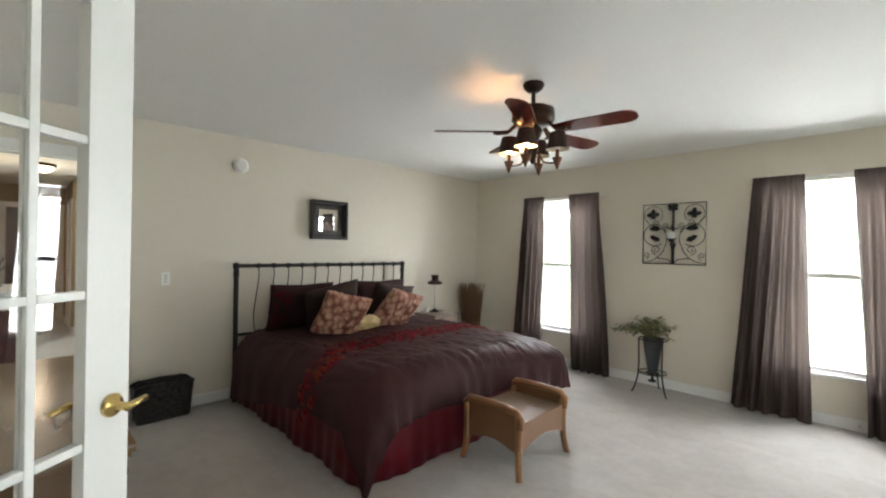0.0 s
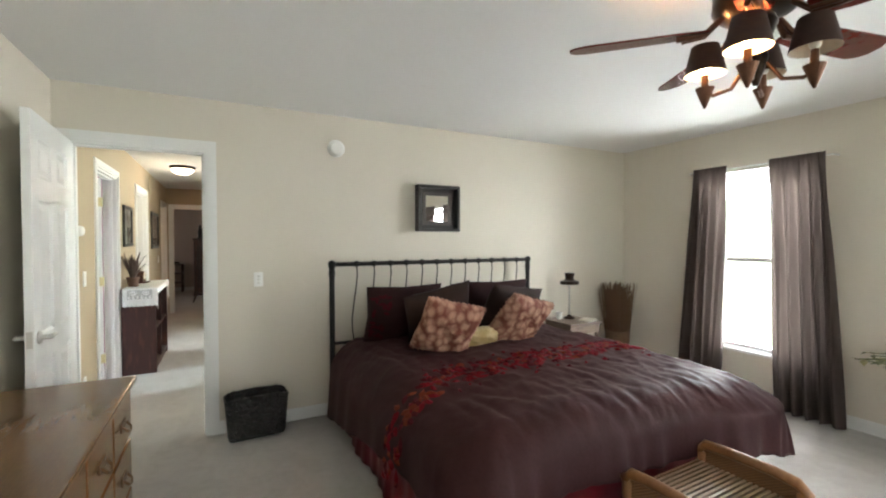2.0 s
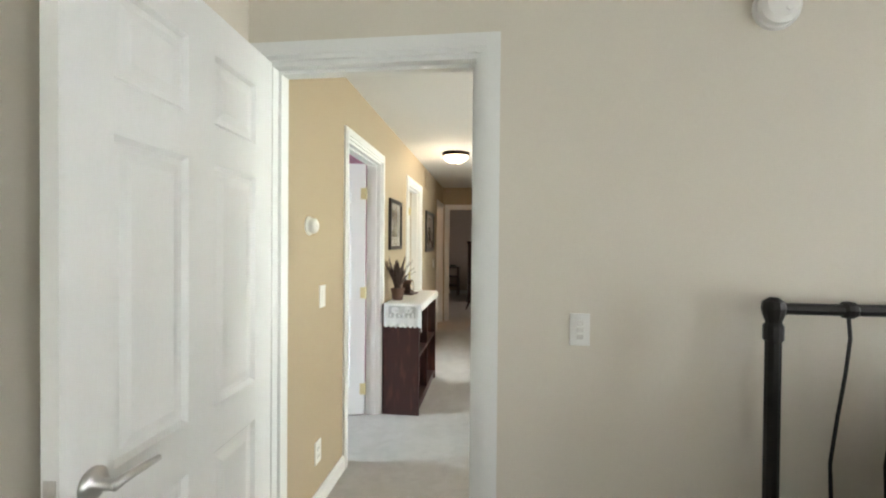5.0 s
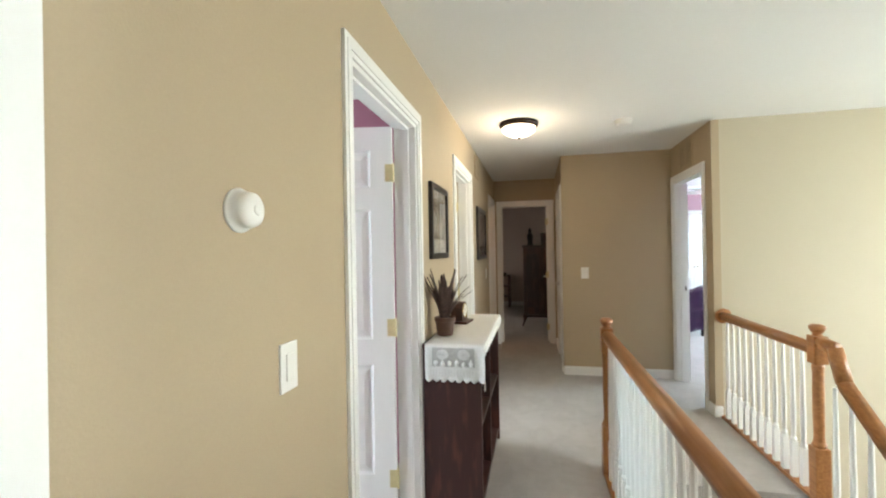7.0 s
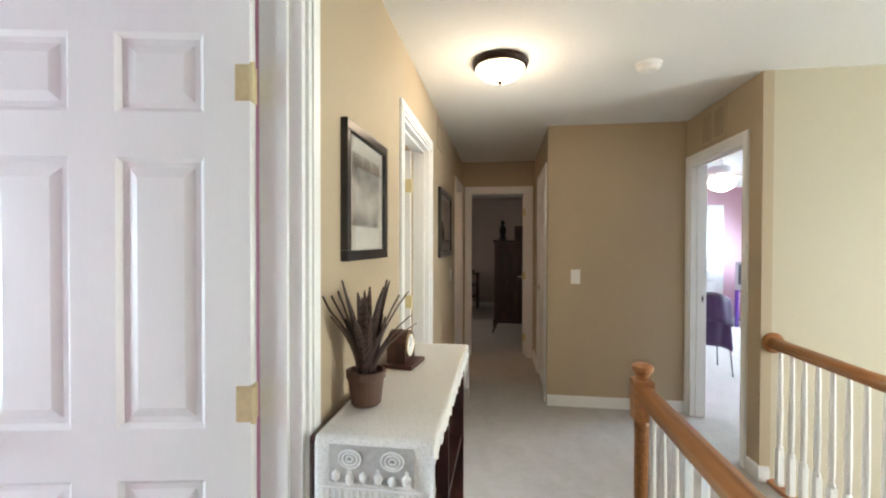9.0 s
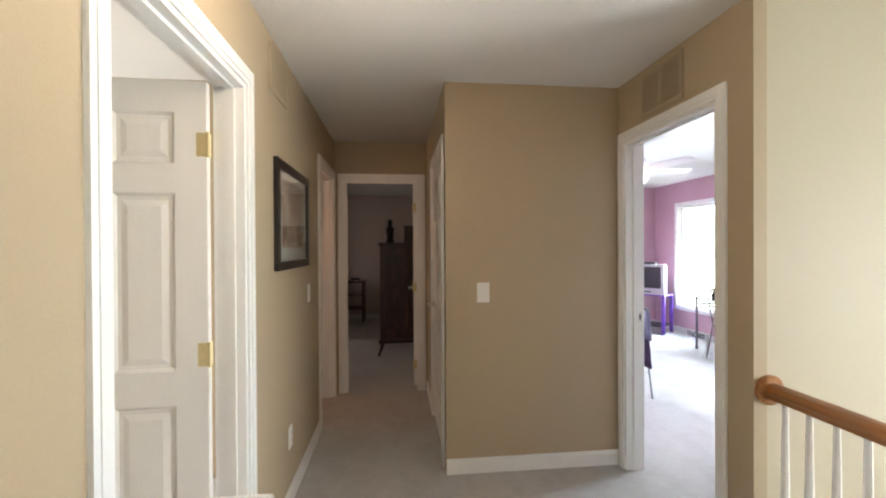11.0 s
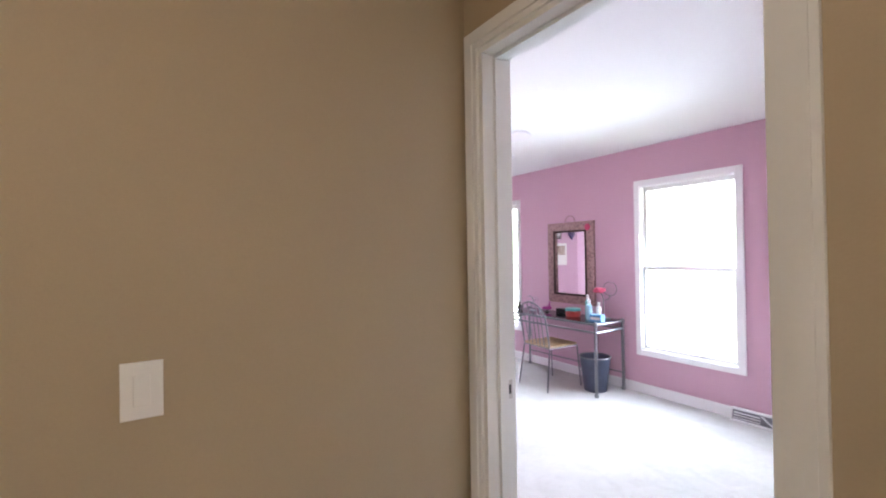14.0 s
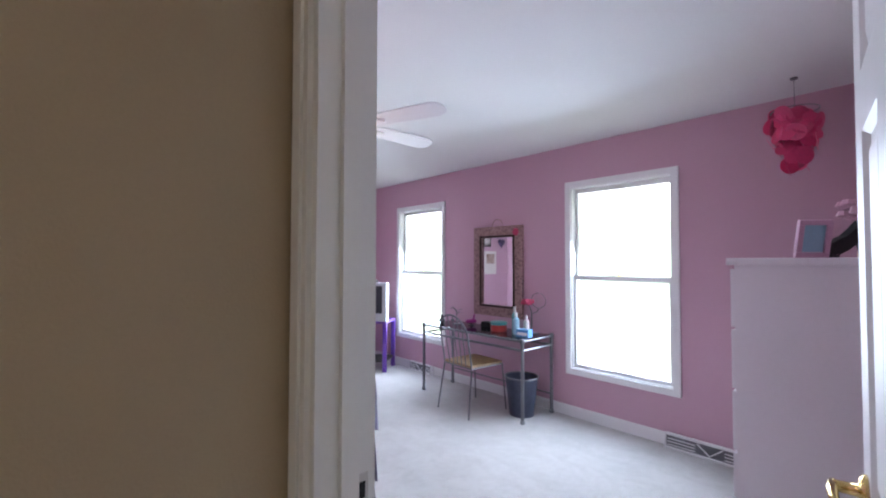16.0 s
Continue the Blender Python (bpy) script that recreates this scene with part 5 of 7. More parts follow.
# wicker bench
def weave_mat(name, c1, c2, pitch):
    """Over-and-under wicker: one wave along the panel times one up it."""
    m = node_mat(name, c2, 0.45, bump=0.1)
    n, l = m.node_tree.nodes, m.node_tree.links
    co, sp = n.new("ShaderNodeTexCoord"), n.new("ShaderNodeSeparateXYZ")
    l.new(co.outputs["Object"], sp.inputs[0])

    def op(kind, a, v):
        k = n.new("ShaderNodeMath")
        k.operation = kind
        l.new(a, k.inputs[0])
        if isinstance(v, float):
            k.inputs[1].default_value = v
        elif v is not None:
            l.new(v, k.inputs[1])
        return k.outputs[0]
    f = 6.2832 / pitch
    across = op("SINE", op("MULTIPLY", op("ADD", sp.outputs["X"], sp.outputs["Y"]), f * 0.6), None)
    up = op("SINE", op("MULTIPLY", sp.outputs["Z"], f), None)
    pat = op("MULTIPLY_ADD", op("MULTIPLY", across, up), 0.5)
    ramp = n.new("ShaderNodeValToRGB")
    ramp.color_ramp.elements[0].position, ramp.color_ramp.elements[1].position = 0.1, 0.6
    ramp.color_ramp.elements[0].color, ramp.color_ramp.elements[1].color = (*c1, 1), (*c2, 1)
    l.new(pat, ramp.inputs["Fac"])
    l.new(ramp.outputs["Color"], n["Principled BSDF"].inputs["Base Color"])
    bp = n.new("ShaderNodeBump")
    bp.inputs["Strength"].default_value, bp.inputs["Distance"].default_value = 0.8, 0.004
    l.new(pat, bp.inputs["Height"])
    l.new(bp.outputs["Normal"], n["Principled BSDF"].inputs["Normal"])
    return m


M_RATTAN = weave_mat("honey_rattan_weave", (0.11, 0.048, 0.019), (0.25, 0.125, 0.056), 0.013)
# Base coloured darker than the weave, as shade in the gaps between slats.
M_DARKRATTAN = node_mat("shadowed_wicker_base", (0.07, 0.040, 0.022), 0.6, dark=0.6, fine=90, bump=0.4)
M_RATTANPOLE = node_mat("honey_rattan_pole", (0.32, 0.150, 0.060), 0.32, dark=0.6, scale=8, bump=0.1)
M_CANESLAT = node_mat("pale_cane_slat", (0.33, 0.225, 0.145), 0.4, dark=0.6, scale=9, fine=80, bump=0.2, stretch=(1, 4, 1))
be = thing("wicker_bench", "honey-coloured rattan bench with a slatted wicker seat", "bench", pose(-1.625, 2.475, 0, 0, 0, 1.5) @ Matrix.Diagonal((0.94, 0.95, 1, 1)))
for x, y in ((-0.22, -0.285), (0.22, -0.285), (-0.22, 0.285), (0.22, 0.285)):
    sx, sy = math.copysign(1, x), math.copysign(1, y)
    b = tube(bmesh.new(), [(x + sx * 0.024, y + sy * 0.022, 0.0), (x + sx * 0.014, y + sy * 0.013, 0.04), (x + sx * 0.004, y + sy * 0.004, 0.11), (x, y, 0.17), (x, y, 0.37)], 0.021, 12, 0.024)
    tube(b, [(x, y, 0.145), (x, y, 0.152), (x, y, 0.166), (x, y, 0.172)], 0.026, 12)
    part("leg", b, M_RATTANPOLE, be, smooth=True)
for y in (-0.285, 0.285):
    b = tube(bmesh.new(), [(-0.225, y, 0.31), (-0.235, y, 0.38), (-0.20, y, 0.408), (-0.10, y, 0.415), (0.10, y, 0.415), (0.20, y, 0.405), (0.238, y, 0.375), (0.228, y, 0.31)], 0.024, 12)
    part("arm", b, M_RATTANPOLE, be, smooth=True)
    b = bmesh.new()
    cols = [(-0.205 + 0.41 * i / 24, 0.15 + 0.045 * math.sin(math.pi * i / 24)) for i in range(25)]
    t0 = [b.verts.new((x, y - 0.006, lo)) for x, lo in cols]
    t1 = [b.verts.new((x, y - 0.006, 0.395)) for x, lo in cols]
    u0 = [b.verts.new((x, y + 0.006, lo)) for x, lo in cols]
    u1 = [b.verts.new((x, y + 0.006, 0.395)) for x, lo in cols]
    for i in range(24):
        b.faces.new((t0[i], t0[i + 1], t1[i + 1], t1[i]))
        b.faces.new((u0[i + 1], u0[i], u1[i], u1[i + 1]))
        b.faces.new((t0[i + 1], t0[i], u0[i], u0[i + 1]))
    part("side_panel", b, M_RATTAN, be)
for x in (-0.222, 0.222):
    b = bmesh.new()
    cols = [(-0.268 + 0.536 * i / 24, 0.15 + 0.055 * math.sin(math.pi * i / 24)) for i in range(25)]
    t0 = [b.verts.new((x - 0.006, y, lo)) for y, lo in cols]
    t1 = [b.verts.new((x - 0.006, y, 0.335)) for y, lo in cols]
    u0 = [b.verts.new((x + 0.006, y, lo)) for y, lo in cols]
    u1 = [b.verts.new((x + 0.006, y, 0.335)) for y, lo in cols]
    for i in range(24):
        b.faces.new((t0[i], t0[i + 1], t1[i + 1], t1[i]))
        b.faces.new((u0[i + 1], u0[i], u1[i], u1[i + 1]))
        b.faces.new((t0[i + 1], t0[i], u0[i], u0[i + 1]))
        b.faces.new((t1[i], t1[i + 1], u1[i + 1], u1[i]))
    part("side_panel", b, M_RATTAN, be)
part("seat", box(-0.215, 0.215, -0.265, 0.265, 0.305, 0.318), M_DARKRATTAN, be)
for i in range(17):
    x = -0.20 + 0.40 * i / 16
    part("seat_slat", box(x - 0.0070, x + 0.0070, -0.265, 0.265, 0.318, 0.334, 0.003), M_CANESLAT, be)

# plant on an iron stand
stand = thing("plant_stand", "black iron three-legged plant stand by the wall", "plant stand", pose(-1.465, 4.53, 0))
for k in range(3):
    a = radians(-150 + 120 * k)
    c, s = math.cos(a), math.sin(a)
    part("leg", tube(bmesh.new(), [(0.19 * c, 0.19 * s, 0.006), (0.165 * c, 0.165 * s, 0.05), (0.135 * c, 0.135 * s, 0.16), (0.125 * c, 0.125 * s, 0.30), (0.13 * c, 0.13 * s, 0.54)], 0.0075, 8), M_IRON, stand)
for z, r in ((0.54, 0.13), (0.21, 0.128)):
    part("ring", tube(bmesh.new(), [(r * math.cos(2 * math.pi * k / 28), r * math.sin(2 * math.pi * k / 28), z) for k in range(29)], 0.006, 6), M_IRON, stand)
part("pot_plate", lathe(bmesh.new(), [(0.065, 0.20), (0.068, 0.206), (0.05, 0.21)], seg=20), M_IRON, stand)
for k in range(3):
    a = radians(-150 + 120 * k)
    part("brace", tube(bmesh.new(), [(0.06 * math.cos(a), 0.06 * math.sin(a), 0.205), (0.128 * math.cos(a), 0.128 * math.sin(a), 0.21)], 0.005, 6), M_IRON, stand)
part("finial", lathe(bmesh.new(), [(0.008, 0.11), (0.035, 0.12), (0.04, 0.13), (0.012, 0.14), (0.01, 0.20)], seg=12), M_IRON, stand)
M_POT = node_mat("dark_glazed_pot", (0.028, 0.032, 0.042), 0.3, dark=0.6, bump=0.08)
M_LEAF = node_mat("green_houseplant_leaf", (0.12, 0.14, 0.055), 0.5, dark=0.5, scale=30, fine=120, bump=0.2)
M_YLEAF = node_mat("yellow_green_leaf", (0.42, 0.37, 0.17), 0.5, dark=0.6, scale=30, fine=120, bump=0.2)
hp = thing("houseplant", "leafy green trailing plant in a dark pot", "plant", pose(-1.465, 4.53, 0.212))
part("pot", lathe(bmesh.new(), [(0.040, 0), (0.045, 0.01), (0.092, 0.31), (0.10, 0.315), (0.10, 0.33), (0.09, 0.33), (0.085, 0.31)], seg=28), M_POT, hp, "dark conical pot")
rng = random.Random(21)


def leaf_mesh(b, at, d, size):
    d = d.normalized()
    s = d.cross(Vector((0, 0, 1)))
    if s.length < 0.1:
        s = Vector((1, 0, 0))
    s.normalize()
    n = s.cross(d)
    c0, c1, c2 = at, at + d * size * 0.5 + n * size * 0.08, at + d * size - n * size * 0.12
    v = [b.verts.new(c0), b.verts.new(c1 + s * size * 0.32), b.verts.new(c2), b.verts.new(c1 - s * size * 0.32), b.verts.new(c1 - n * size * 0.05)]
    for q in ((0, 1, 4), (1, 2, 4), (2, 3, 4), (3, 0, 4)):
        b.faces.new([v[k] for k in q])


bl, by = bmesh.new(), bmesh.new()
bstem = bmesh.new()
for i in range(46):
    a = rng.uniform(0, 6.28)
    out = rng.uniform(0.05, 0.21)
    hgt = rng.uniform(0.0, 0.19) * (1.2 - out * 2)
    if i < 10:
        a, out, hgt = rng.uniform(2.6, 3.6), rng.uniform(0.26, 0.42), rng.uniform(-0.04, 0.06)
    base = Vector((rng.uniform(-0.05, 0.05), rng.uniform(-0.05, 0.05), 0.34))
    tip = base + Vector((out * math.cos(a), min(out * math.sin(a), 0.16), hgt + 0.02))
    mid = (base + tip) / 2 + Vector((0, 0, 0.07))
    tube(bstem, [base, mid, tip], 0.003, 4)
    for k in range(9):
        f = 0.35 + 0.65 * k / 8
        p = (base * (1 - f) ** 2 + mid * 2 * f * (1 - f) + tip * f * f)
        leaf_mesh(bl if rng.random() < 0.5 else by, p, Vector((rng.uniform(-1, 1), rng.uniform(-1, 1), rng.uniform(-0.3, 0.7))), rng.uniform(0.035, 0.082))
tagged(part("stem", bstem, M_LEAF, hp), kind="stuff")
tagged(part("foliage", bl, M_LEAF, hp), kind="stuff")
tagged(part("foliage", by, M_YLEAF, hp, "yellowing leaves"), kind="stuff")

# iron scroll panel with a candle
sc = thing("wall_sconce", "square black iron scroll panel with a candle holder", "wall decoration", pose(-1.3775, NORTH - 0.022, 1.598))
S = 0.297
part("frame", tube(bmesh.new(), [(-S, 0, -0.31), (S, 0, -0.31), (S, 0, 0.31), (-S, 0, 0.31), (-S, 0, -0.31)], 0.0062, 6), M_IRON, sc)
part("stem", tube(bmesh.new(), [(0, 0, -0.31), (0, 0, 0.31)], 0.011, 8), M_IRON, sc)


def spiral(cx, cz, r, a0, turns, flip, n=26):
    return [(cx + flip * (r * (1 - 0.8 * k / n)) * math.cos(a0 + turns * 6.283 * k / n), 0, cz + (r * (1 - 0.8 * k / n)) * math.sin(a0 + turns * 6.283 * k / n)) for k in range(n + 1)]


def iron_leaf(b, cx, cz, size, ang, flip):
    """One cast leaf with a raised midrib, lying in the panel's plane."""
    ca, sa = math.cos(ang), math.sin(ang)
    rim = [(0, 0), (0.25, 0.24), (0.55, 0.34), (0.8, 0.2), (1, 0), (0.8, -0.2), (0.55, -0.34), (0.25, -0.24)]
    put = [(cx + flip * size * (u * ca - v * sa), cz + size * (u * sa + v * ca)) for u, v in rim]
    top = b.verts.new((cx + flip * size * 0.5 * ca, -0.014, cz + size * 0.5 * sa))
    low = b.verts.new((cx + flip * size * 0.5 * ca, -0.001, cz + size * 0.5 * sa))
    ring = [b.verts.new((x, -0.006, z)) for x, z in put]
    for k in range(8):
        b.faces.new((top, ring[k], ring[(k + 1) % 8]))
        b.faces.new((low, ring[(k + 1) % 8], ring[k]))


def arc(cx, cz, r, a0, a1, flip, n=22):
    return [(flip * (cx + r * math.cos(a0 + (a1 - a0) * k / n)), 0, cz + r * math.sin(a0 + (a1 - a0) * k / n)) for k in range(n + 1)]


for f in (-1, 1):
    for cx, cz, r, a0, tn in ((0.165, 0.115, 0.036, 4.7, 1.4), (0.078, 0.085, 0.032, 4.7, -1.4), (0.165, -0.165, 0.050, 4.7, 1.5), (0.262, -0.225, 0.034, 4.7, -1.4)):
        part("scroll", tube(bmesh.new(), spiral(f * cx, cz, r, a0, tn, f), 0.0036, 5), M_IRON, sc)
    part("scroll", tube(bmesh.new(), arc(0.195, 0.200, 0.092, -0.6, 3.9, f), 0.0034, 5), M_IRON, sc)
    part("scroll", tube(bmesh.new(), arc(0.178, -0.012, 0.112, -2.2, 2.9, f), 0.0042, 5), M_IRON, sc)
    part("scroll", tube(bmesh.new(), [(f * 0.285, 0, 0.165), (f * 0.235, 0, 0.105), (f * 0.165, 0, 0.072), (f * 0.10, 0, 0.050), (f * 0.062, 0, 0.0), (f * 0.060, 0, -0.08), (f * 0.10, 0, -0.19), (f * 0.155, 0, -0.25), (f * 0.22, 0, -0.285), (f * 0.29, 0, -0.295)], 0.0042, 5), M_IRON, sc)
    part("scroll", tube(bmesh.new(), [(f * 0.012, 0, -0.295), (f * 0.05, 0, -0.262), (f * 0.10, 0, -0.255), (f * 0.15, 0, -0.252)], 0.0048, 5), M_IRON, sc)
    b = bmesh.new()
    for ang in (0.15, 1.57, 2.95, -1.2, -2.0):
        iron_leaf(b, f * 0.195, 0.195, 0.070 if ang > 0 else 0.045, ang, f)
    part("leaf", b, M_IRON, sc)
    for cz, a0, d in ((0.052, 0.12, -0.5), (-0.066, 0.25, 0.55)):
        b = bmesh.new()
        iron_leaf(b, f * 0.120, cz, 0.085, a0, f)
        iron_leaf(b, f * 0.160, cz + 0.010, 0.075, a0 + d * 0.5, f)
        part("leaf", b, M_IRON, sc)
b = bmesh.new()
for k, (x, z) in enumerate(((-0.03, 0.285), (0.03, 0.285), (-0.028, 0.255), (0.028, 0.255), (0, 0.27), (0, 0.245))):
    lathe(b, [(0.004, -0.018), (0.020, -0.006), (0.020, 0.006), (0.004, 0.018)], (x, -0.012, z), 8)
part("cluster", b, M_IRON, sc)
part("drip_tray", lathe(bmesh.new(), [(0.012, 0.045), (0.048, 0.052), (0.050, 0.058), (0.014, 0.062), (0.012, 0.09)], (0, -0.02, 0), 16), M_IRON, sc)
part("lower_stem", lathe(bmesh.new(), [(0.022, -0.31), (0.014, -0.28), (0.016, -0.16), (0.030, -0.10), (0.012, -0.09)], (0, -0.006, 0), 12), M_IRON, sc)
part("candle_cup", lathe(bmesh.new(), [(0.02, -0.09), (0.03, -0.06), (0.05, -0.055), (0.05, -0.05)], (0, -0.05, 0), 18), M_IRON, sc)
part("candle_glass", lathe(bmesh.new(), [(0.04, -0.05), (0.045, 0.0), (0.043, 0.02), (0.038, 0.02)], (0, -0.05, 0), 18), M_PLASTIC, sc, "white candle glass")
part("arm", tube(bmesh.new(), [(0, 0, -0.12), (0, -0.04, -0.11), (0, -0.05, -0.088)], 0.008, 6), M_IRON, sc)

# box-framed mirror
M_MIRROR = node_mat("mirror_silver", (0.92, 0.92, 0.92), 0.01, 1.0, dark=1.0, bump=0.0)
mr = thing("wall_mirror", "small square mirror in a deep black box frame", "mirror", pose(BED_W, 2.377, 1.695, 0, 0, -90))
b = bmesh.new()
A, Bd, FW_ = 0.206, 0.085, 0.026
for x0, x1, z0, z1 in ((-A, A, A - FW_, A), (-A, A, -A, -A + FW_), (-A, -A + FW_, -A + FW_, A - FW_), (A - FW_, A, -A + FW_, A - FW_)):
    bx(b, x0, x1, 0.0, Bd, z0, z1, 0.003)
part("frame", b, M_FRAME, mr)
part("back_panel", box(-A + FW_, A - FW_, 0.0, 0.02, -A + FW_, A - FW_), M_FRAME, mr)
b = bmesh.new()
IN = 0.115
for x0, x1, z0, z1 in ((-IN - 0.03, IN + 0.03, IN, IN + 0.03), (-IN - 0.03, IN + 0.03, -IN - 0.03, -IN), (-IN - 0.03, -IN, -IN, IN), (IN, IN + 0.03, -IN, IN)):
    bx(b, x0, x1, 0.0202, 0.034, z0, z1, 0.003)
part("inner_frame", b, node_mat("grey_brown_frame", (0.07, 0.055, 0.05), 0.4, dark=0.6, bump=0.1), mr)
part("mirror_glass", box(-IN, IN, 0.0202, 0.026, -IN, IN), M_MIRROR, mr).matrix_basis = pose(0, 0.003, 0, 0, 0, 2.3)

# curtains
M_CURTAIN = sheer_mat("brown_sheer_curtain", (0.056, 0.036, 0.031), (0.125, 0.096, 0.084))


def curtain(xt0, xt1, xb0, xb1, y, label, seed):
    c = thing("curtain", label, "curtain", group="window curtains")
    b = bmesh.new()
    NS, NZ = 96, 26
    g = {}
    top, low = 2.085, 0.015
    for j in range(NZ + 1):
        f = j / NZ
        for i in range(NS + 1):
            s = i / NS
            x = (xt0 + (xt1 - xt0) * s) * (1 - f) + (xb0 + (xb1 - xb0) * s) * f
            amp = (0.012 + 0.026 * min(1, f * 3)) 
            ph = s * 6.283 * 4.6 + seed + 1.3 * math.sin(f * 1.7 + seed + s * 5) + 1.6 * noise.noise(Vector((s * 3, f * 1.2, seed)))
            yy = y + amp * math.sin(ph) + 0.35 * amp * math.sin(ph * 2.3 + f * 3)
            if f < 0.03:
                yy = y + 0.005 * math.sin(s * 6.283 * 17 + 2 * math.sin(s * 9))
            if abs(f - 0.04) < 0.045 and f > 0.03:
                yy = y + 0.004 * math.sin(ph)
            g[i, j] = b.verts.new((x + 0.008 * math.sin(ph * 1.3 + f * 4), yy - 0.017 - 0.045 * f, top + (low - top) * f))
    for j in range(NZ):
        for i in range(NS):
            b.faces.new((g[i, j], g[i + 1, j], g[i + 1, j + 1], g[i, j + 1]))
    part("panel", b, M_CURTAIN, c, smooth=True)
    return c


CY = NORTH - 0.075
curtain(-3.18, -2.86, -3.31, -2.86, CY, "brown semi-sheer curtain panel hanging to the floor", 0.3)
curtain(-2.52, -2.145, -2.46, -1.99, CY, "brown semi-sheer curtain panel pulled to the side", 1.9)
curtain(-0.69, -0.33, -0.84, -0.27, CY, "brown semi-sheer curtain panel glowing with daylight", 3.1)
curtain(-0.03, 0.40, 0.06, 0.50, CY, "brown semi-sheer curtain panel beside the window", 4.4)
for x0, x1 in ((-3.22, -2.10), (-0.73, 0.45)):
    rod = thing("curtain_rod", "thin white curtain rod over the window", "curtain rod", group="curtain rods")
    part("rod", tube(bmesh.new(), [(x0, NORTH, 2.055), (x0, CY, 2.055), (x1, CY, 2.055), (x1, NORTH, 2.055)], 0.008, 8), M_TRIM, rod)
for w in (W1, W2):
    bl_ = thing("window_blind", "raised white blind at the window's top", "blind")
    for k in range(9):
        part("slat", box(w[0] + 0.035, w[1] - 0.035, NORTH + 0.008, NORTH + 0.04, 1.90 + 0.011 * k, 1.907 + 0.011 * k), M_TRIM, bl_)
    part("head_rail", box(w[0] + 0.035, w[1] - 0.035, NORTH + 0.005, NORTH + 0.045, 2.0, 2.008), M_TRIM, bl_)

# ceiling fan with a lamp cluster
M_BLADE = node_mat("cherry_fan_blade", (0.15, 0.024, 0.016), 0.2, dark=0.55, scale=3, fine=40, bump=0.03)
M_COPPER = node_mat("aged_copper", (0.15, 0.075, 0.048), 0.4, 0.9, dark=0.6, bump=0.08)
M_SHADE = node_mat("dark_brown_shade", (0.05, 0.022, 0.014), 0.7, dark=0.7, bump=0.1)
FX, FY = -1.368, 2.248


def ceiling_fan(m, label, blade_m, metal_m, r, az, z_blade, rod):
    f = thing("ceiling_fan", label, "ceiling fan", m)
    part("canopy", lathe(bmesh.new(), [(0.062, 0), (0.066, -0.012), (0.055, -0.035), (0.03, -0.055)], seg=24), metal_m, f, smooth=True)
    part("down_rod", lathe(bmesh.new(), [(0.013, -0.055), (0.013, -rod)], seg=12), metal_m, f)
    part("motor", lathe(bmesh.new(), [(0.03, -rod + 0.015), (0.10, -rod), (0.126, -rod - 0.012), (0.13, -rod - 0.075), (0.11, -rod - 0.10), (0.06, -rod - 0.115)], seg=32), metal_m, f, smooth=True)
    for k in range(5):
        a = radians(az + 72 * k)
        q = pose(0, 0, 0, 0, 0, math.degrees(a))
        tilt = pose(0, 0, z_blade, -12, 0, 0)
        b = bmesh.new()
        prof = [(0.145, -0.045), (0.24, -0.058), (r - 0.06, -0.066), (r - 0.02, -0.05), (r, -0.022), (r, 0.022), (r - 0.02, 0.05), (r - 0.06, 0.066), (0.24, 0.058), (0.145, 0.045)]
        lo = [b.verts.new(q @ tilt @ Vector((x, y, -0.003))) for x, y in prof]
        hi = [b.verts.new(q @ tilt @ Vector((x, y, 0.003))) for x, y in prof]
        n = len(prof)
        for i in range(n):
            b.faces.new((lo[i], lo[(i + 1) % n], hi[(i + 1) % n], hi[i]))
        b.faces.new(lo[::-1])
        b.faces.new(hi)
        part("blade", b, blade_m, f)
        b = bmesh.new()
        tube(b, [q @ Vector((0.09, 0, -rod - 0.09)), q @ Vector((0.15, 0.012, z_blade - 0.004)), q @ Vector((0.24, 0.0, z_blade - 0.008))], 0.012, 8)
        tube(b, [q @ Vector((0.09, 0, -rod - 0.09)), q @ Vector((0.15, -0.014, z_blade - 0.004)), q @ Vector((0.22, -0.02, z_blade - 0.010))], 0.009, 8)
        part("blade_arm", b, M_COPPER if blade_m is M_BLADE else metal_m, f)
    return f


fan = ceiling_fan(pose(FX, FY, CEIL), "bronze ceiling fan with cherry blades and shaded lamps", M_BLADE, M_BRONZE, 0.60, 8, -0.295, 0.15)
part("light_hub", lathe(bmesh.new(), [(0.05, -0.265), (0.06, -0.29), (0.045, -0.33), (0.028, -0.36), (0.035, -0.40), (0.022, -0.45), (0.008, -0.49)], seg=20), M_BRONZE, fan, smooth=True)
M_BULB = glow_mat("lit_bulb", (1.0, 0.66, 0.34), 30.0)
M_BULBOFF = node_mat("unlit_bulb", (0.75, 0.72, 0.66), 0.3, bump=0.0)
M_LINER = node_mat("cream_shade_lining", (0.72, 0.62, 0.48), 0.7, bump=0.05)


def cone(b, x, y, r0, z0, r1, z1, n=24):
    lo = [b.verts.new((x + r0 * math.cos(6.2832 * i / n), y + r0 * math.sin(6.2832 * i / n), z0)) for i in range(n)]
    hi = [b.verts.new((x + r1 * math.cos(6.2832 * i / n), y + r1 * math.sin(6.2832 * i / n), z1)) for i in range(n)]
    for i in range(n):
        b.faces.new((lo[i], lo[(i + 1) % n], hi[(i + 1) % n], hi[i]))
    return b


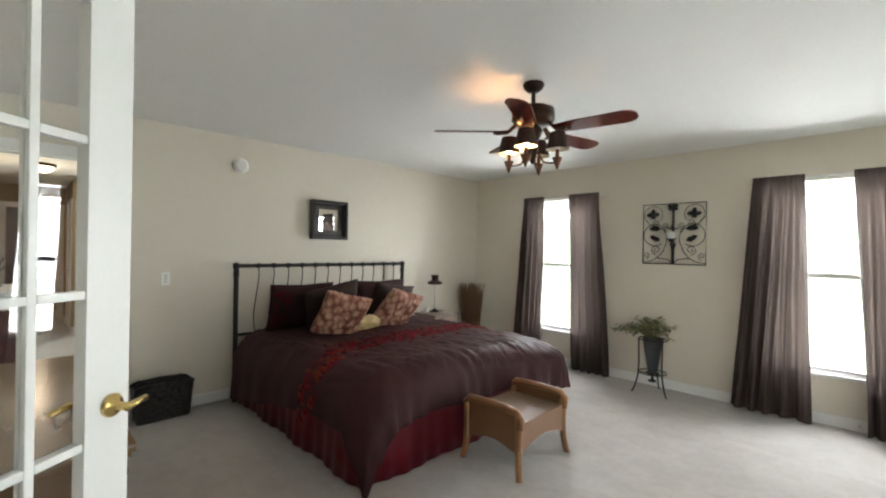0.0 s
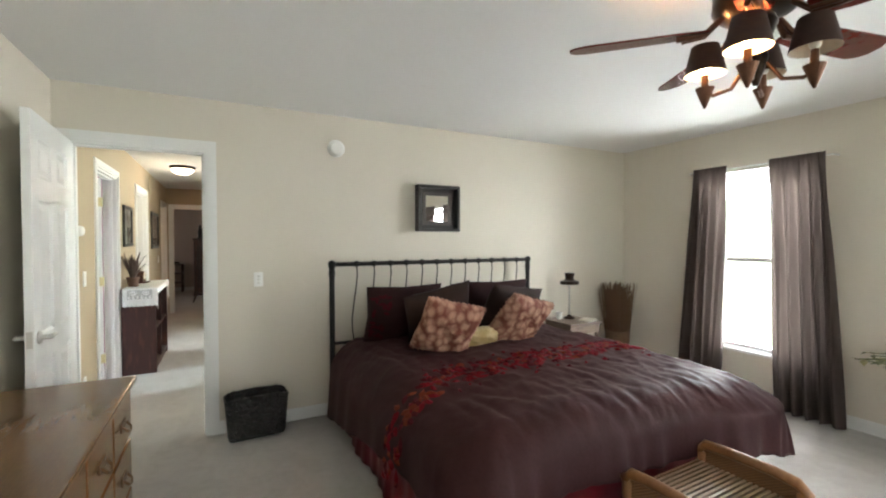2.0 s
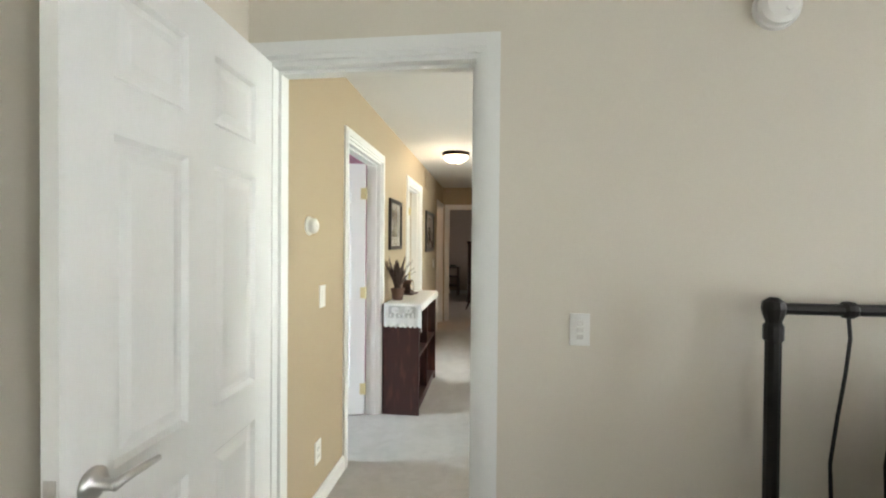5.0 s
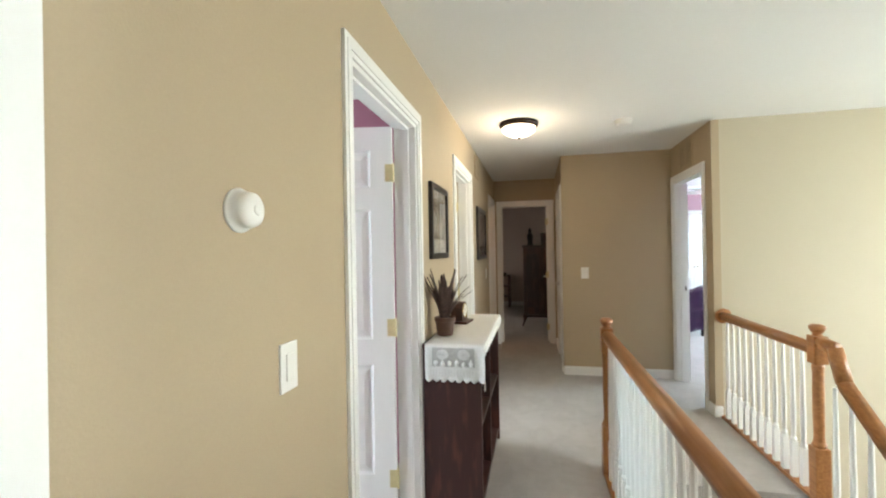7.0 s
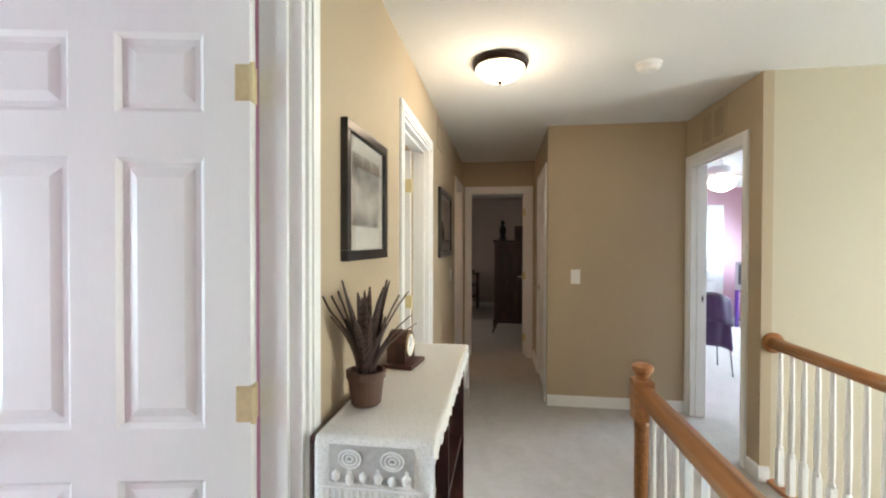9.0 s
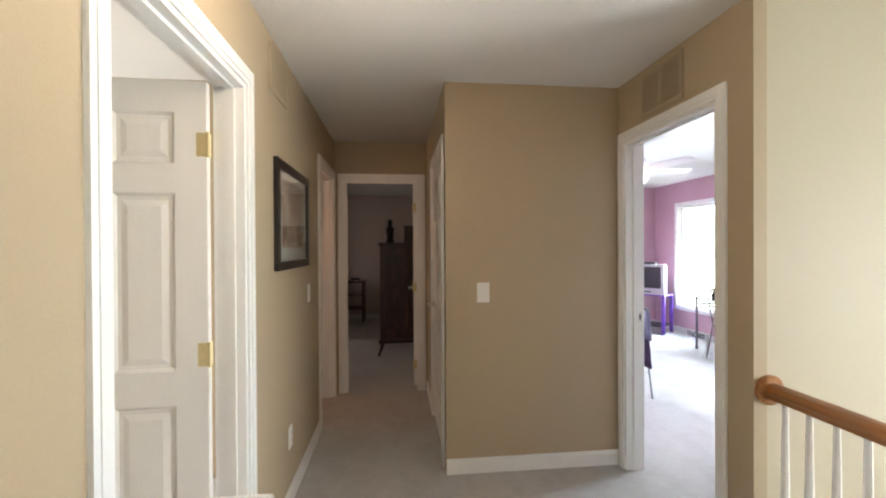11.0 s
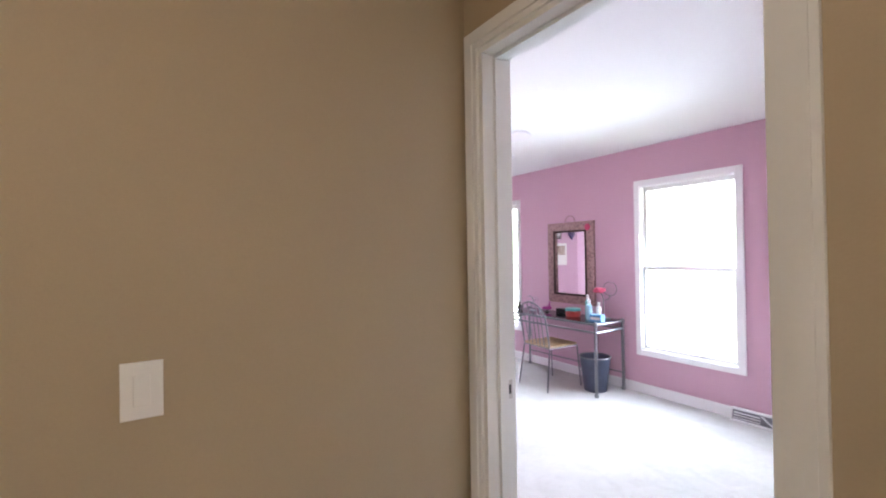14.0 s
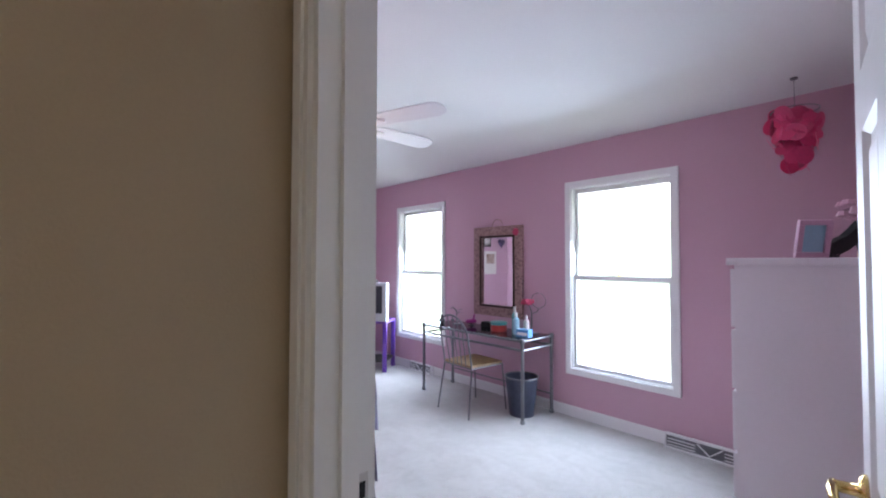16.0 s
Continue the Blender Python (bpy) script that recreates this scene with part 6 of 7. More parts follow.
for k in range(4):
    a = radians(-71 + 90 * k)
    lit = k in (0, 3)
    ex, ey = 0.15 * math.cos(a), 0.15 * math.sin(a)
    part("lamp_arm", tube(bmesh.new(), [(0.03 * math.cos(a), 0.03 * math.sin(a), -0.42), (0.07 * math.cos(a), 0.07 * math.sin(a), -0.485), (0.125 * math.cos(a), 0.125 * math.sin(a), -0.495), (ex, ey, -0.475)], 0.007, 8), M_COPPER, fan)
    part("lamp_cup", lathe(bmesh.new(), [(0.004, -0.535), (0.012, -0.515), (0.027, -0.475), (0.031, -0.463), (0.012, -0.458), (0.011, -0.415)], (ex, ey, 0), 16), M_COPPER, fan)
    o = part("shade", cone(bmesh.new(), ex, ey, 0.068, -0.415, 0.045, -0.315), M_SHADE, fan, "dark brown fabric shade", smooth=True)
    part("lining", cone(bmesh.new(), ex, ey, 0.0665, -0.415, 0.0435, -0.315), M_LINER, o, smooth=True)
    part("bulb", lathe(bmesh.new(), [(0.009, -0.414), (0.016, -0.404), (0.017, -0.394), (0.006, -0.382)], (ex, ey, 0), 12), M_BULB if lit else M_BULBOFF, fan, smooth=True)
    if lit:
        lamp_light(FX + ex, FY + ey, CEIL - 0.352, 5.0, 0.006, (1.0, 0.50, 0.20))

# ---- pink room things ----
M_STEEL = node_mat("grey_tube_steel", (0.22, 0.22, 0.23), 0.35, 0.85, dark=0.7, bump=0.05)
M_BLACKGLASS = node_mat("dark_smoked_glass", (0.015, 0.016, 0.018), 0.06, dark=0.8, bump=0.0)
M_CANE = two_tone("woven_cane", (0.24, 0.13, 0.05), (0.42, 0.26, 0.12), 0.6, 60, "wave", 0.5, 0.2, 0.8)
dk = thing("vanity_table", "narrow grey metal vanity table with a dark glass top", "table", pose(-10.94, 4.545, 0))
HX_, HY_, TZ = 0.655, 0.213, 0.70
for x in (-HX_, HX_):
    for y in (-HY_, HY_):
        b = lathe(bmesh.new(), [(0.020, 0), (0.022, 0.02), (0.015, 0.03), (0.015, TZ - 0.03), (0.021, TZ - 0.025), (0.021, TZ + 0.012), (0.01, TZ + 0.018)], (x, y, 0), 12)
        part("leg", b, M_STEEL, dk)
for z in (TZ - 0.008, TZ - 0.085):
    for y in (-HY_, HY_):
        part("rail", tube(bmesh.new(), [(-HX_, y, z), (HX_, y, z)], 0.011, 8), M_STEEL, dk)
    for x in (-HX_, HX_):
        part("rail", tube(bmesh.new(), [(x, -HY_, z), (x, HY_, z)], 0.011, 8), M_STEEL, dk)
part("tabletop", box(-HX_ + 0.013, HX_ - 0.013, -HY_ + 0.013, HY_ - 0.013, TZ - 0.004, TZ + 0.006), M_BLACKGLASS, dk)
part("stretcher", tube(bmesh.new(), [(-HX_, HY_, 0.17), (HX_, HY_, 0.17)], 0.008, 6), M_STEEL, dk)


def hoop_chair(m, label, seat_m):
    """A wire café chair; it faces +y, its back is at -y."""
    c = thing("metal_chair", label, "chair", m, group="pink room chairs")
    w, d, z = 0.19, 0.19, 0.44
    part("seat", box(-w, w, -d, d, z - 0.012, z + 0.012, 0.008), seat_m, c, "woven cane seat")
    part("seat_frame", tube(bmesh.new(), [(-w, -d, z - 0.015), (w, -d, z - 0.015), (w, d, z - 0.015), (-w, d, z - 0.015), (-w, -d, z - 0.015)], 0.008, 6), M_STEEL, c)
    for x in (-1, 1):
        part("leg", tube(bmesh.new(), [(x * w, d, z - 0.015), (x * (w + 0.02), d + 0.03, 0.004)], 0.008, 8), M_STEEL, c)
        part("leg", tube(bmesh.new(), [(x * w, -d, z - 0.015), (x * (w + 0.025), -d - 0.06, 0.004)], 0.008, 8), M_STEEL, c)
    pts = [(-w, -d, z)] + [(-w * math.cos(math.pi * k / 16), -d - 0.05 - 0.04 * math.sin(math.pi * k / 16), 0.72 + 0.17 * math.sin(math.pi * k / 16)) for k in range(17)] + [(w, -d, z)]
    part("back_hoop", tube(bmesh.new(), pts, 0.009, 8), M_STEEL, c)
    for k in range(1, 6):
        x = -w + 2 * w * k / 6
        t = 0.72 + 0.17 * math.sqrt(max(0, 1 - (x / w) ** 2))
        part("back_rod", tube(bmesh.new(), [(x * 0.9, -d, z), (x, -d - 0.07, t)], 0.005, 6), M_STEEL, c)
    return c


hoop_chair(pose(-10.84, 4.31, 0, 0, 0, -4), "grey wire chair with a cane seat at the vanity", M_CANE)
hoop_chair(pose(-10.13, 2.42, 0, 0, 0, 82), "grey wire chair with a purple jacket over it", M_CANE)
M_PURPLE = node_mat("dark_purple_cloth", (0.055, 0.022, 0.095), 0.6, dark=0.5, scale=6, fine=120, bump=0.3, sheen=0.3)
b = bmesh.new()
g = {}
for i in range(17):
    for j in range(15):
        s, f = i / 16, j / 14
        v = f * 1.1 - 0.42
        zz = 0.90 - abs(v) * (0.85 if v > 0 else 0.75) - 0.05 * (2 * s - 1) ** 2
        yy = -0.262 + (0.035 if v > 0 else -0.035) * min(1, abs(v) * 8) + 0.018 * math.sin(s * 14 + f * 3)
        g[i, j] = b.verts.new(((s - 0.5) * (0.36 + 0.10 * abs(v)), yy, zz))
for i in range(16):
    for j in range(14):
        b.faces.new((g[i, j], g[i + 1, j], g[i + 1, j + 1], g[i, j + 1]))
jk = part("jacket", b, M_PURPLE, smooth=True)
jk.matrix_basis = pose(-10.13, 2.42, 0, 0, 0, 82)
jk.modifiers.new("thickness", "SOLIDIFY").thickness = 0.012
tagged(jk, "dark purple jacket hung over a chair back", "jacket")

M_BINBODY = node_mat("grey_blue_mesh", (0.065, 0.075, 0.115), 0.5, 0.3, dark=0.6, scale=20, fine=150, bump=0.4)
bn = thing("wastebasket", "grey-blue mesh wastebasket beneath the vanity table", "wastebasket", pose(-10.44, 4.52, 0))
o = part("body", lathe(bmesh.new(), [(0.108, 0), (0.11, 0.004), (0.148, 0.335), (0.144, 0.335), (0.106, 0.008)], seg=28), M_BINBODY, bn)
part("rim", tube(bmesh.new(), [(0.15 * math.cos(6.2832 * k / 28), 0.15 * math.sin(6.2832 * k / 28), 0.34) for k in range(29)], 0.007, 6), M_STEEL, bn)

mi = thing("wall_mirror", "tall mirror in a woven rose-brown frame", "mirror", pose(-10.967, NORTH, 1.27, 0, 0, 180))
M_WOVEN = two_tone("woven_rose_frame", (0.16, 0.085, 0.075), (0.36, 0.22, 0.20), 0.6, 38, "voronoi", 0.9, 0.1, 0.6)
b = bmesh.new()
MW, MH, MF = 0.33, 0.468, 0.115
for x0, x1, z0, z1 in ((-MW, MW, MH - MF, MH), (-MW, MW, -MH, -MH + MF), (-MW, -MW + MF, -MH + MF, MH - MF), (MW - MF, MW, -MH + MF, MH - MF)):
    bx(b, x0, x1, 0.0, 0.028, z0, z1, 0.004)
part("frame", b, M_WOVEN, mi)
b = bmesh.new()
for x0, x1, z0, z1 in ((-MW + MF - 0.02, MW - MF + 0.02, MH - MF, MH - MF + 0.02), (-MW + MF - 0.02, MW - MF + 0.02, -MH + MF - 0.02, -MH + MF), (-MW + MF - 0.02, -MW + MF, -MH + MF, MH - MF), (MW - MF, MW - MF + 0.02, -MH + MF, MH - MF)):
    bx(b, x0, x1, 0.0285, 0.036, z0, z1, 0.002)
part("inner_frame", b, M_BRONZE, mi)
part("mirror_glass", box(-MW + MF, MW - MF, 0.004, 0.012, -MH + MF, MH - MF), M_MIRROR, mi)
part("hanging_loop", tube(bmesh.new(), [(0.07 * math.cos(math.pi * k / 12), 0.014, MH + 0.075 * math.sin(math.pi * k / 12)) for k in range(13)], 0.005, 6), M_WOVEN, mi)
M_ROSE = node_mat("pink_flower", (0.62, 0.06, 0.14), 0.6, dark=0.7, bump=0.2)
fl = thing("artificial_flower", "small red flower pinned on the mirror frame", "flower", pose(-10.71, NORTH - 0.032, 1.67, 90, 0, 0))
for k in range(6):
    a = k * 1.047
    part("petal", lathe(bmesh.new(), [(0.004, 0), (0.02, 0.006), (0.014, 0.014)], (0.02 * math.cos(a), 0.02 * math.sin(a), 0), 10), M_ROSE, fl)

# things on the vanity
M_CYAN = node_mat("pale_blue_plastic", (0.32, 0.56, 0.66), 0.35, dark=0.85, bump=0.02)
M_BLUE = node_mat("blue_box_card", (0.10, 0.32, 0.58), 0.4, dark=0.8, bump=0.02)
M_RED = node_mat("red_tin", (0.50, 0.05, 0.04), 0.35, dark=0.8, bump=0.02)
M_TEAL = node_mat("teal_plastic", (0.10, 0.42, 0.40), 0.35, dark=0.8, bump=0.02)
TT = TZ + 0.006


def bottle(x, y, h, r, m, label):
    o = thing("bottle", label, "bottle", pose(x, y, TT), group="vanity bottles")
    part("body", lathe(bmesh.new(), [(r, 0), (r, h * 0.68), (r * 0.8, h * 0.74), (r * 0.42, h * 0.78), (r * 0.42, h * 0.8)], seg=18), m, o, smooth=False)
    part("cap", lathe(bmesh.new(), [(r * 0.5, h * 0.8), (r * 0.5, h), (r * 0.42, h)], seg=14), M_PLASTIC, o)


bottle(-10.50, 4.52, 0.20, 0.030, M_CYAN, "pale blue plastic lotion bottle")
bottle(-10.58, 4.60, 0.24, 0.026, M_TEAL, "teal plastic spray bottle")
bottle(-10.46, 4.62, 0.17, 0.026, M_PLASTIC, "white plastic bottle on the vanity table")
o = thing("tissue_box", "small blue and white box", "box", pose(-10.36, 4.46, TT, 0, 0, 8))
part("body", box(-0.06, 0.06, -0.04, 0.04, 0, 0.07, 0.004), M_BLUE, o)
part("label", box(-0.05, 0.05, -0.0412, -0.0402, 0.02, 0.045), M_PLASTIC, o)
o = thing("tin", "round red tin with a white lid", "tin", pose(-10.74, 4.56, TT))
part("body", lathe(bmesh.new(), [(0.075, 0), (0.078, 0.004), (0.078, 0.06)], seg=28), M_RED, o)
part("lid", lathe(bmesh.new(), [(0.08, 0.0602), (0.08, 0.085), (0.074, 0.088)], seg=28), M_TEAL, o)
o = thing("flower_vase", "slim stand with a pink flower and wire loop", "flower stand", pose(-10.43, 4.66, TT) @ Matrix.Diagonal((1.3, 1.3, 1.15, 1)))
part("stem", tube(bmesh.new(), [(0, 0, 0), (0, 0, 0.18), (-0.03, 0, 0.24)], 0.005, 6), M_STEEL, o)
part("base", lathe(bmesh.new(), [(0.05, 0), (0.05, 0.008), (0.01, 0.012)], seg=18), M_STEEL, o)
part("loop", tube(bmesh.new(), [(0.06 + 0.06 * math.cos(6.2832 * k / 20), 0, 0.27 + 0.06 * math.sin(6.2832 * k / 20)) for k in range(21)], 0.003, 5), M_STEEL, o)
part("arm", tube(bmesh.new(), [(0, 0, 0.16), (0.05, 0, 0.18), (0.06, 0, 0.21)], 0.004, 5), M_STEEL, o)
b = bmesh.new()
for k in range(8):
    a = k * 0.785
    lathe(b, [(0.006, -0.01), (0.028, 0.0), (0.02, 0.02)], (-0.035 + 0.025 * math.cos(a), 0.02 * math.sin(a), 0.245 + 0.012 * math.sin(3 * a)), 8)
part("flower", b, M_ROSE, o, "pink cloth flower")
M_MAG = node_mat("magenta_plastic", (0.36, 0.03, 0.22), 0.4, bump=0.02)
o = thing("hair_dryer", "magenta and grey hair dryer lying on the table", "hair dryer", pose(-11.15, 4.60, TT + 0.028, 0, 0, 60) @ Matrix.Diagonal((0.62, 0.62, 0.62, 1)))
part("barrel", lathe(bmesh.new(), [(0.026, -0.09), (0.03, -0.04), (0.036, 0.02), (0.034, 0.07), (0.02, 0.09)], seg=16, m=pose(0, 0, 0.03, 0, 90, 0)), M_MAG, o)
part("handle", tube(bmesh.new(), [(0.02, 0, 0.03), (0.04, -0.02, 0.09), (0.05, -0.02, 0.15)], 0.016, 8), M_MAG, o)
part("stand", lathe(bmesh.new(), [(0.05, -0.045), (0.05, -0.035), (0.012, -0.03), (0.012, 0.01)], seg=14), M_IRON, o)
o = thing("jewellery_tree", "grey wire jewellery stand on the table", "jewellery stand", pose(-11.33, 4.56, TT))
part("stem", tube(bmesh.new(), [(0, 0, 0), (0, 0, 0.16)], 0.005, 6), M_STEEL, o)
part("base", lathe(bmesh.new(), [(0.045, 0), (0.045, 0.006), (0.01, 0.01)], seg=16), M_STEEL, o)
for k in range(4):
    a = k * 1.571
    part("branch", tube(bmesh.new(), [(0, 0, 0.10 + 0.015 * k), (0.05 * math.cos(a), 0.05 * math.sin(a), 0.14 + 0.015 * k), (0.09 * math.cos(a), 0.09 * math.sin(a), 0.13 + 0.015 * k)], 0.003, 5), M_STEEL, o)
o = thing("perfume_bottle", "small dark round perfume bottle", "bottle", pose(-11.52, 4.52, TT))
part("body", lathe(bmesh.new(), [(0.02, 0), (0.034, 0.015), (0.034, 0.035), (0.012, 0.055), (0.011, 0.062)], seg=16), M_IRON, o)
part("stopper", lathe(bmesh.new(), [(0.008, 0.0622), (0.018, 0.075), (0.008, 0.09)], seg=12), M_IRON, o)
o = thing("box", "small dark box on the table", "box", pose(-10.98, 4.68, TT))
part("body", box(-0.07, 0.07, -0.04, 0.04, 0, 0.05, 0.003), M_IRON, o)


def floor_register(x0, x1, label):
    r = thing("baseboard_register", label, "vent", pose((x0 + x1) / 2, NORTH - 0.015, 0.0))
    w = (x1 - x0) / 2
    b = bmesh.new()
    bx(b, -w, w, -0.05, 0, 0, 0.012)
    bx(b, -w, w, -0.03, 0, 0.09, 0.105, 0.003)
    bx(b, -w, -w + 0.012, -0.05, 0, 0.012, 0.09)
    bx(b, w - 0.012, w, -0.05, 0, 0.012, 0.09)
    part("frame", b, M_TRIM, r)
    part("backing", box(-w + 0.012, w - 0.012, -0.03, -0.026, 0.012, 0.09), M_STEEL, r)
    for f in (-1, 1):
        part("brace", tube(bmesh.new(), [(0, -0.036, 0.02), (f * 0.08, -0.033, 0.085)], 0.005, 5), M_TRIM, r)
        for k in range(3):
            part("slat", box(min(f * 0.09, f * (w - 0.02)), max(f * 0.09, f * (w - 0.02)), -0.037, -0.031, 0.022 + 0.022 * k, 0.028 + 0.022 * k), M_TRIM, r)


floor_register(-9.31, -8.72, "white metal baseboard heating register under the pink wall")
floor_register(-12.42, -11.98, "white metal baseboard register below the far window")

M_WHITE = node_mat("white_lacquer", (0.78, 0.77, 0.78), 0.35, dark=0.95, bump=0.03)
wd = thing("tall_dresser", "tall white chest of drawers beside the door", "dresser", pose(-8.21, 3.86, 0))
part("body", box(-0.32, 0.33, -0.385, 0.385, 0.07, 1.36), M_WHITE, wd)
part("top", box(-0.345, 0.335, -0.405, 0.405, 1.36, 1.39, 0.006), M_WHITE, wd)
part("plinth", box(-0.30, 0.33, -0.37, 0.37, 0, 0.07), M_WHITE, wd)
for k in range(5):
    z0 = 0.085 + 0.254 * k
    d_ = part("drawer", box(-0.338, -0.3202, -0.375, 0.375, z0, z0 + 0.243, 0.005), M_WHITE, wd)
    for y in (-0.2, 0.2):
        part("knob", lathe(bmesh.new(), [(0.006, 0), (0.006, 0.012), (0.016, 0.018), (0.014, 0.028)], seg=12, m=pose(-0.338, y, z0 + 0.12, 0, -90, 0)), M_WHITE, d_)
o = thing("photo_frame", "small pink picture frame leaning on the dresser", "photo frame", pose(-8.30, 3.56, 1.39, -12, 0, 222))
b = bmesh.new()
for x0, x1, z0, z1 in ((-0.06, 0.06, 0.13, 0.15), (-0.06, 0.06, 0.004, 0.024), (-0.06, -0.04, 0.024, 0.13), (0.04, 0.06, 0.024, 0.13)):
    bx(b, x0, x1, 0, 0.016, z0, z1, 0.003)
part("frame", b, node_mat("pale_pink_frame", (0.66, 0.40, 0.52), 0.4, bump=0.02), o)
part("picture", box(-0.04, 0.04, 0.003, 0.008, 0.024, 0.13), M_CYAN, o)
M_BLACKSUEDE = node_mat("black_suede", (0.015, 0.013, 0.016), 0.7, dark=0.6, bump=0.2)
o = thing("high_heel_shoe", "black high-heeled shoe on the dresser", "shoe", pose(-8.222, 3.67, 1.39, 0, 0, 50) @ Matrix.Diagonal((0.9, 0.9, 0.9, 1)))
b = bmesh.new()
prof = [(-0.13, 0.010, 0.012, 0.014), (-0.11, 0.026, 0.012, 0.026), (-0.07, 0.037, 0.012, 0.048), (-0.03, 0.034, 0.014, 0.062), (0.02, 0.028, 0.036, 0.062), (0.06, 0.027, 0.066, 0.066), (0.09, 0.026, 0.084, 0.080), (0.112, 0.018, 0.088, 0.082)]
prev = None
for x, w, z, hh in prof:
    ring = [b.verts.new((x, -w, z)), b.verts.new((x, w, z)), b.verts.new((x, w * 0.8, z + hh)), b.verts.new((x, -w * 0.8, z + hh))]
    if prev:
        for q in range(4):
            b.faces.new((prev[q], prev[(q + 1) % 4], ring[(q + 1) % 4], ring[q]))
    else:
        b.faces.new(ring[::-1])
    prev = ring
b.faces.new(prev)
part("upper", b, M_BLACKSUEDE, o)
part("heel", tube(bmesh.new(), [(0.085, 0, 0.10), (0.094, 0, 0.05), (0.098, 0, 0.0)], 0.017, 8, 0.006), M_BLACKSUEDE, o)
part("sole", box(-0.13, -0.03, -0.03, 0.03, 0, 0.012), M_BLACKSUEDE, o)
o = thing("artificial_flower", "pale pink flower ornament on the dresser", "flower", pose(-8.155, 3.86, 1.39))
part("stem", tube(bmesh.new(), [(0, 0, 0), (0.01, 0, 0.16), (-0.01, 0, 0.24)], 0.004, 6), M_LEAF, o)
part("base", lathe(bmesh.new(), [(0.03, 0), (0.03, 0.03), (0.02, 0.04)], seg=14), M_GOLD, o)
b = bmesh.new()
for k in range(9):
    a = k * 0.7
    lathe(b, [(0.006, -0.01), (0.03, 0.0), (0.02, 0.02)], (-0.03 + 0.04 * math.cos(a), 0.03 * math.sin(a), 0.20 + 0.03 * math.sin(2 * a)), 8)
part("petals", b, node_mat("pale_pink_petal", (0.70, 0.42, 0.50), 0.6, bump=0.1), o)

# hanging cluster of pink discs
M_DISC = node_mat("pink_paper_disc", (0.78, 0.075, 0.21), 0.3, dark=0.7, rand=0.5, bump=0.05)
hm = thing("hanging_mobile", "hanging cluster of glossy hot-pink discs", "mobile", pose(-8.47, 4.47, CEIL))
part("cord", tube(bmesh.new(), [(0, 0, 0), (0, 0, -0.19)], 0.002, 5), M_STEEL, hm)
part("hook", lathe(bmesh.new(), [(0.018, 0), (0.018, -0.01), (0.004, -0.014)], seg=12), M_STEEL, hm)
rng = random.Random(8)
disc = lathe(bmesh.new(), [(0.050, -0.001), (0.050, 0.001)], seg=18)
bmesh.ops.recalc_face_normals(disc, faces=disc.faces[:])
disc_me = bpy.data.meshes.new("disc")
disc.to_mesh(disc_me)
disc_me.materials.append(M_DISC)
for tier, (z, r, n) in enumerate(((-0.24, 0.11, 11), (-0.30, 0.125, 12), (-0.36, 0.105, 10), (-0.42, 0.08, 8), (-0.48, 0.055, 6), (-0.27, 0.05, 6), (-0.38, 0.04, 5))):
    for k in range(n):
        a = 6.2832 * k / n + tier * 0.4 + rng.uniform(-0.3, 0.3)
        rr = 0.85 * r * rng.uniform(0.65, 1.2)
        o = new("disc", disc_me)
        o.parent = hm
        o.matrix_basis = pose(rr * math.cos(a), rr * math.sin(a), z + rng.uniform(-0.05, 0.05), 90 + rng.uniform(-35, 35), rng.uniform(-25, 25), math.degrees(a) + 90 + rng.uniform(-25, 25))
part("ring", tube(bmesh.new(), [(0.11 * math.cos(6.2832 * k / 20), 0.11 * math.sin(6.2832 * k / 20), -0.19) for k in range(21)], 0.003, 5), M_STEEL, hm)

# television on a purple stand
M_TVGREY = node_mat("silver_grey_plastic", (0.55, 0.55, 0.57), 0.4, dark=0.92, bump=0.03)
st = thing("television_stand", "glossy purple television stand in the corner", "tv stand", pose(-12.78, 4.42, 0, 0, 0, 38))
M_VIOLET = node_mat("violet_gloss", (0.16, 0.06, 0.40), 0.25, dark=0.8, bump=0.02)
part("top", box(-0.27, 0.27, -0.2, 0.2, 0.60, 0.625, 0.005), M_VIOLET, st)
part("shelf", box(-0.25, 0.25, -0.19, 0.19, 0.12, 0.14, 0.004), M_IRON, st)
for x in (-0.245, 0.245):
    for y in (-0.18, 0.18):
        part("leg", box(x - 0.025, x + 0.025, y - 0.018, y + 0.018, 0.0, 0.60, 0.004), M_VIOLET, st)
tv = thing("television", "silver tube television standing on the purple stand", "television", pose(-12.78, 4.42, 0.625, 0, 0, 38))
b = box(-0.27, 0.27, -0.20, -0.10, 0, 0.48, 0.012)
v = [b.verts.new(p) for p in ((-0.25, -0.10, 0.02), (0.25, -0.10, 0.02), (0.25, -0.10, 0.46), (-0.25, -0.10, 0.46), (-0.15, 0.2, 0.06), (0.15, 0.2, 0.06), (0.15, 0.2, 0.36), (-0.15, 0.2, 0.36))]
for q in ((0, 1, 5, 4), (1, 2, 6, 5), (2, 3, 7, 6), (3, 0, 4, 7), (4, 5, 6, 7)):
    b.faces.new([v[k] for k in q])
part("case", b, M_TVGREY, tv)
part("screen", box(-0.215, 0.215, -0.2045, -0.2005, 0.10, 0.44, 0.002), node_mat("dark_screen", (0.03, 0.034, 0.04), 0.12, bump=0.0), tv)
part("controls", box(-0.06, 0.06, -0.203, -0.2005, 0.03, 0.05), M_IRON, tv)
o = thing("video_player", "flat black player on top of the television", "player", pose(-12.80, 4.40, 1.105, 0, 0, 38))
part("body", box(-0.13, 0.13, -0.14, 0.0, 0, 0.03, 0.003), M_IRON, o)

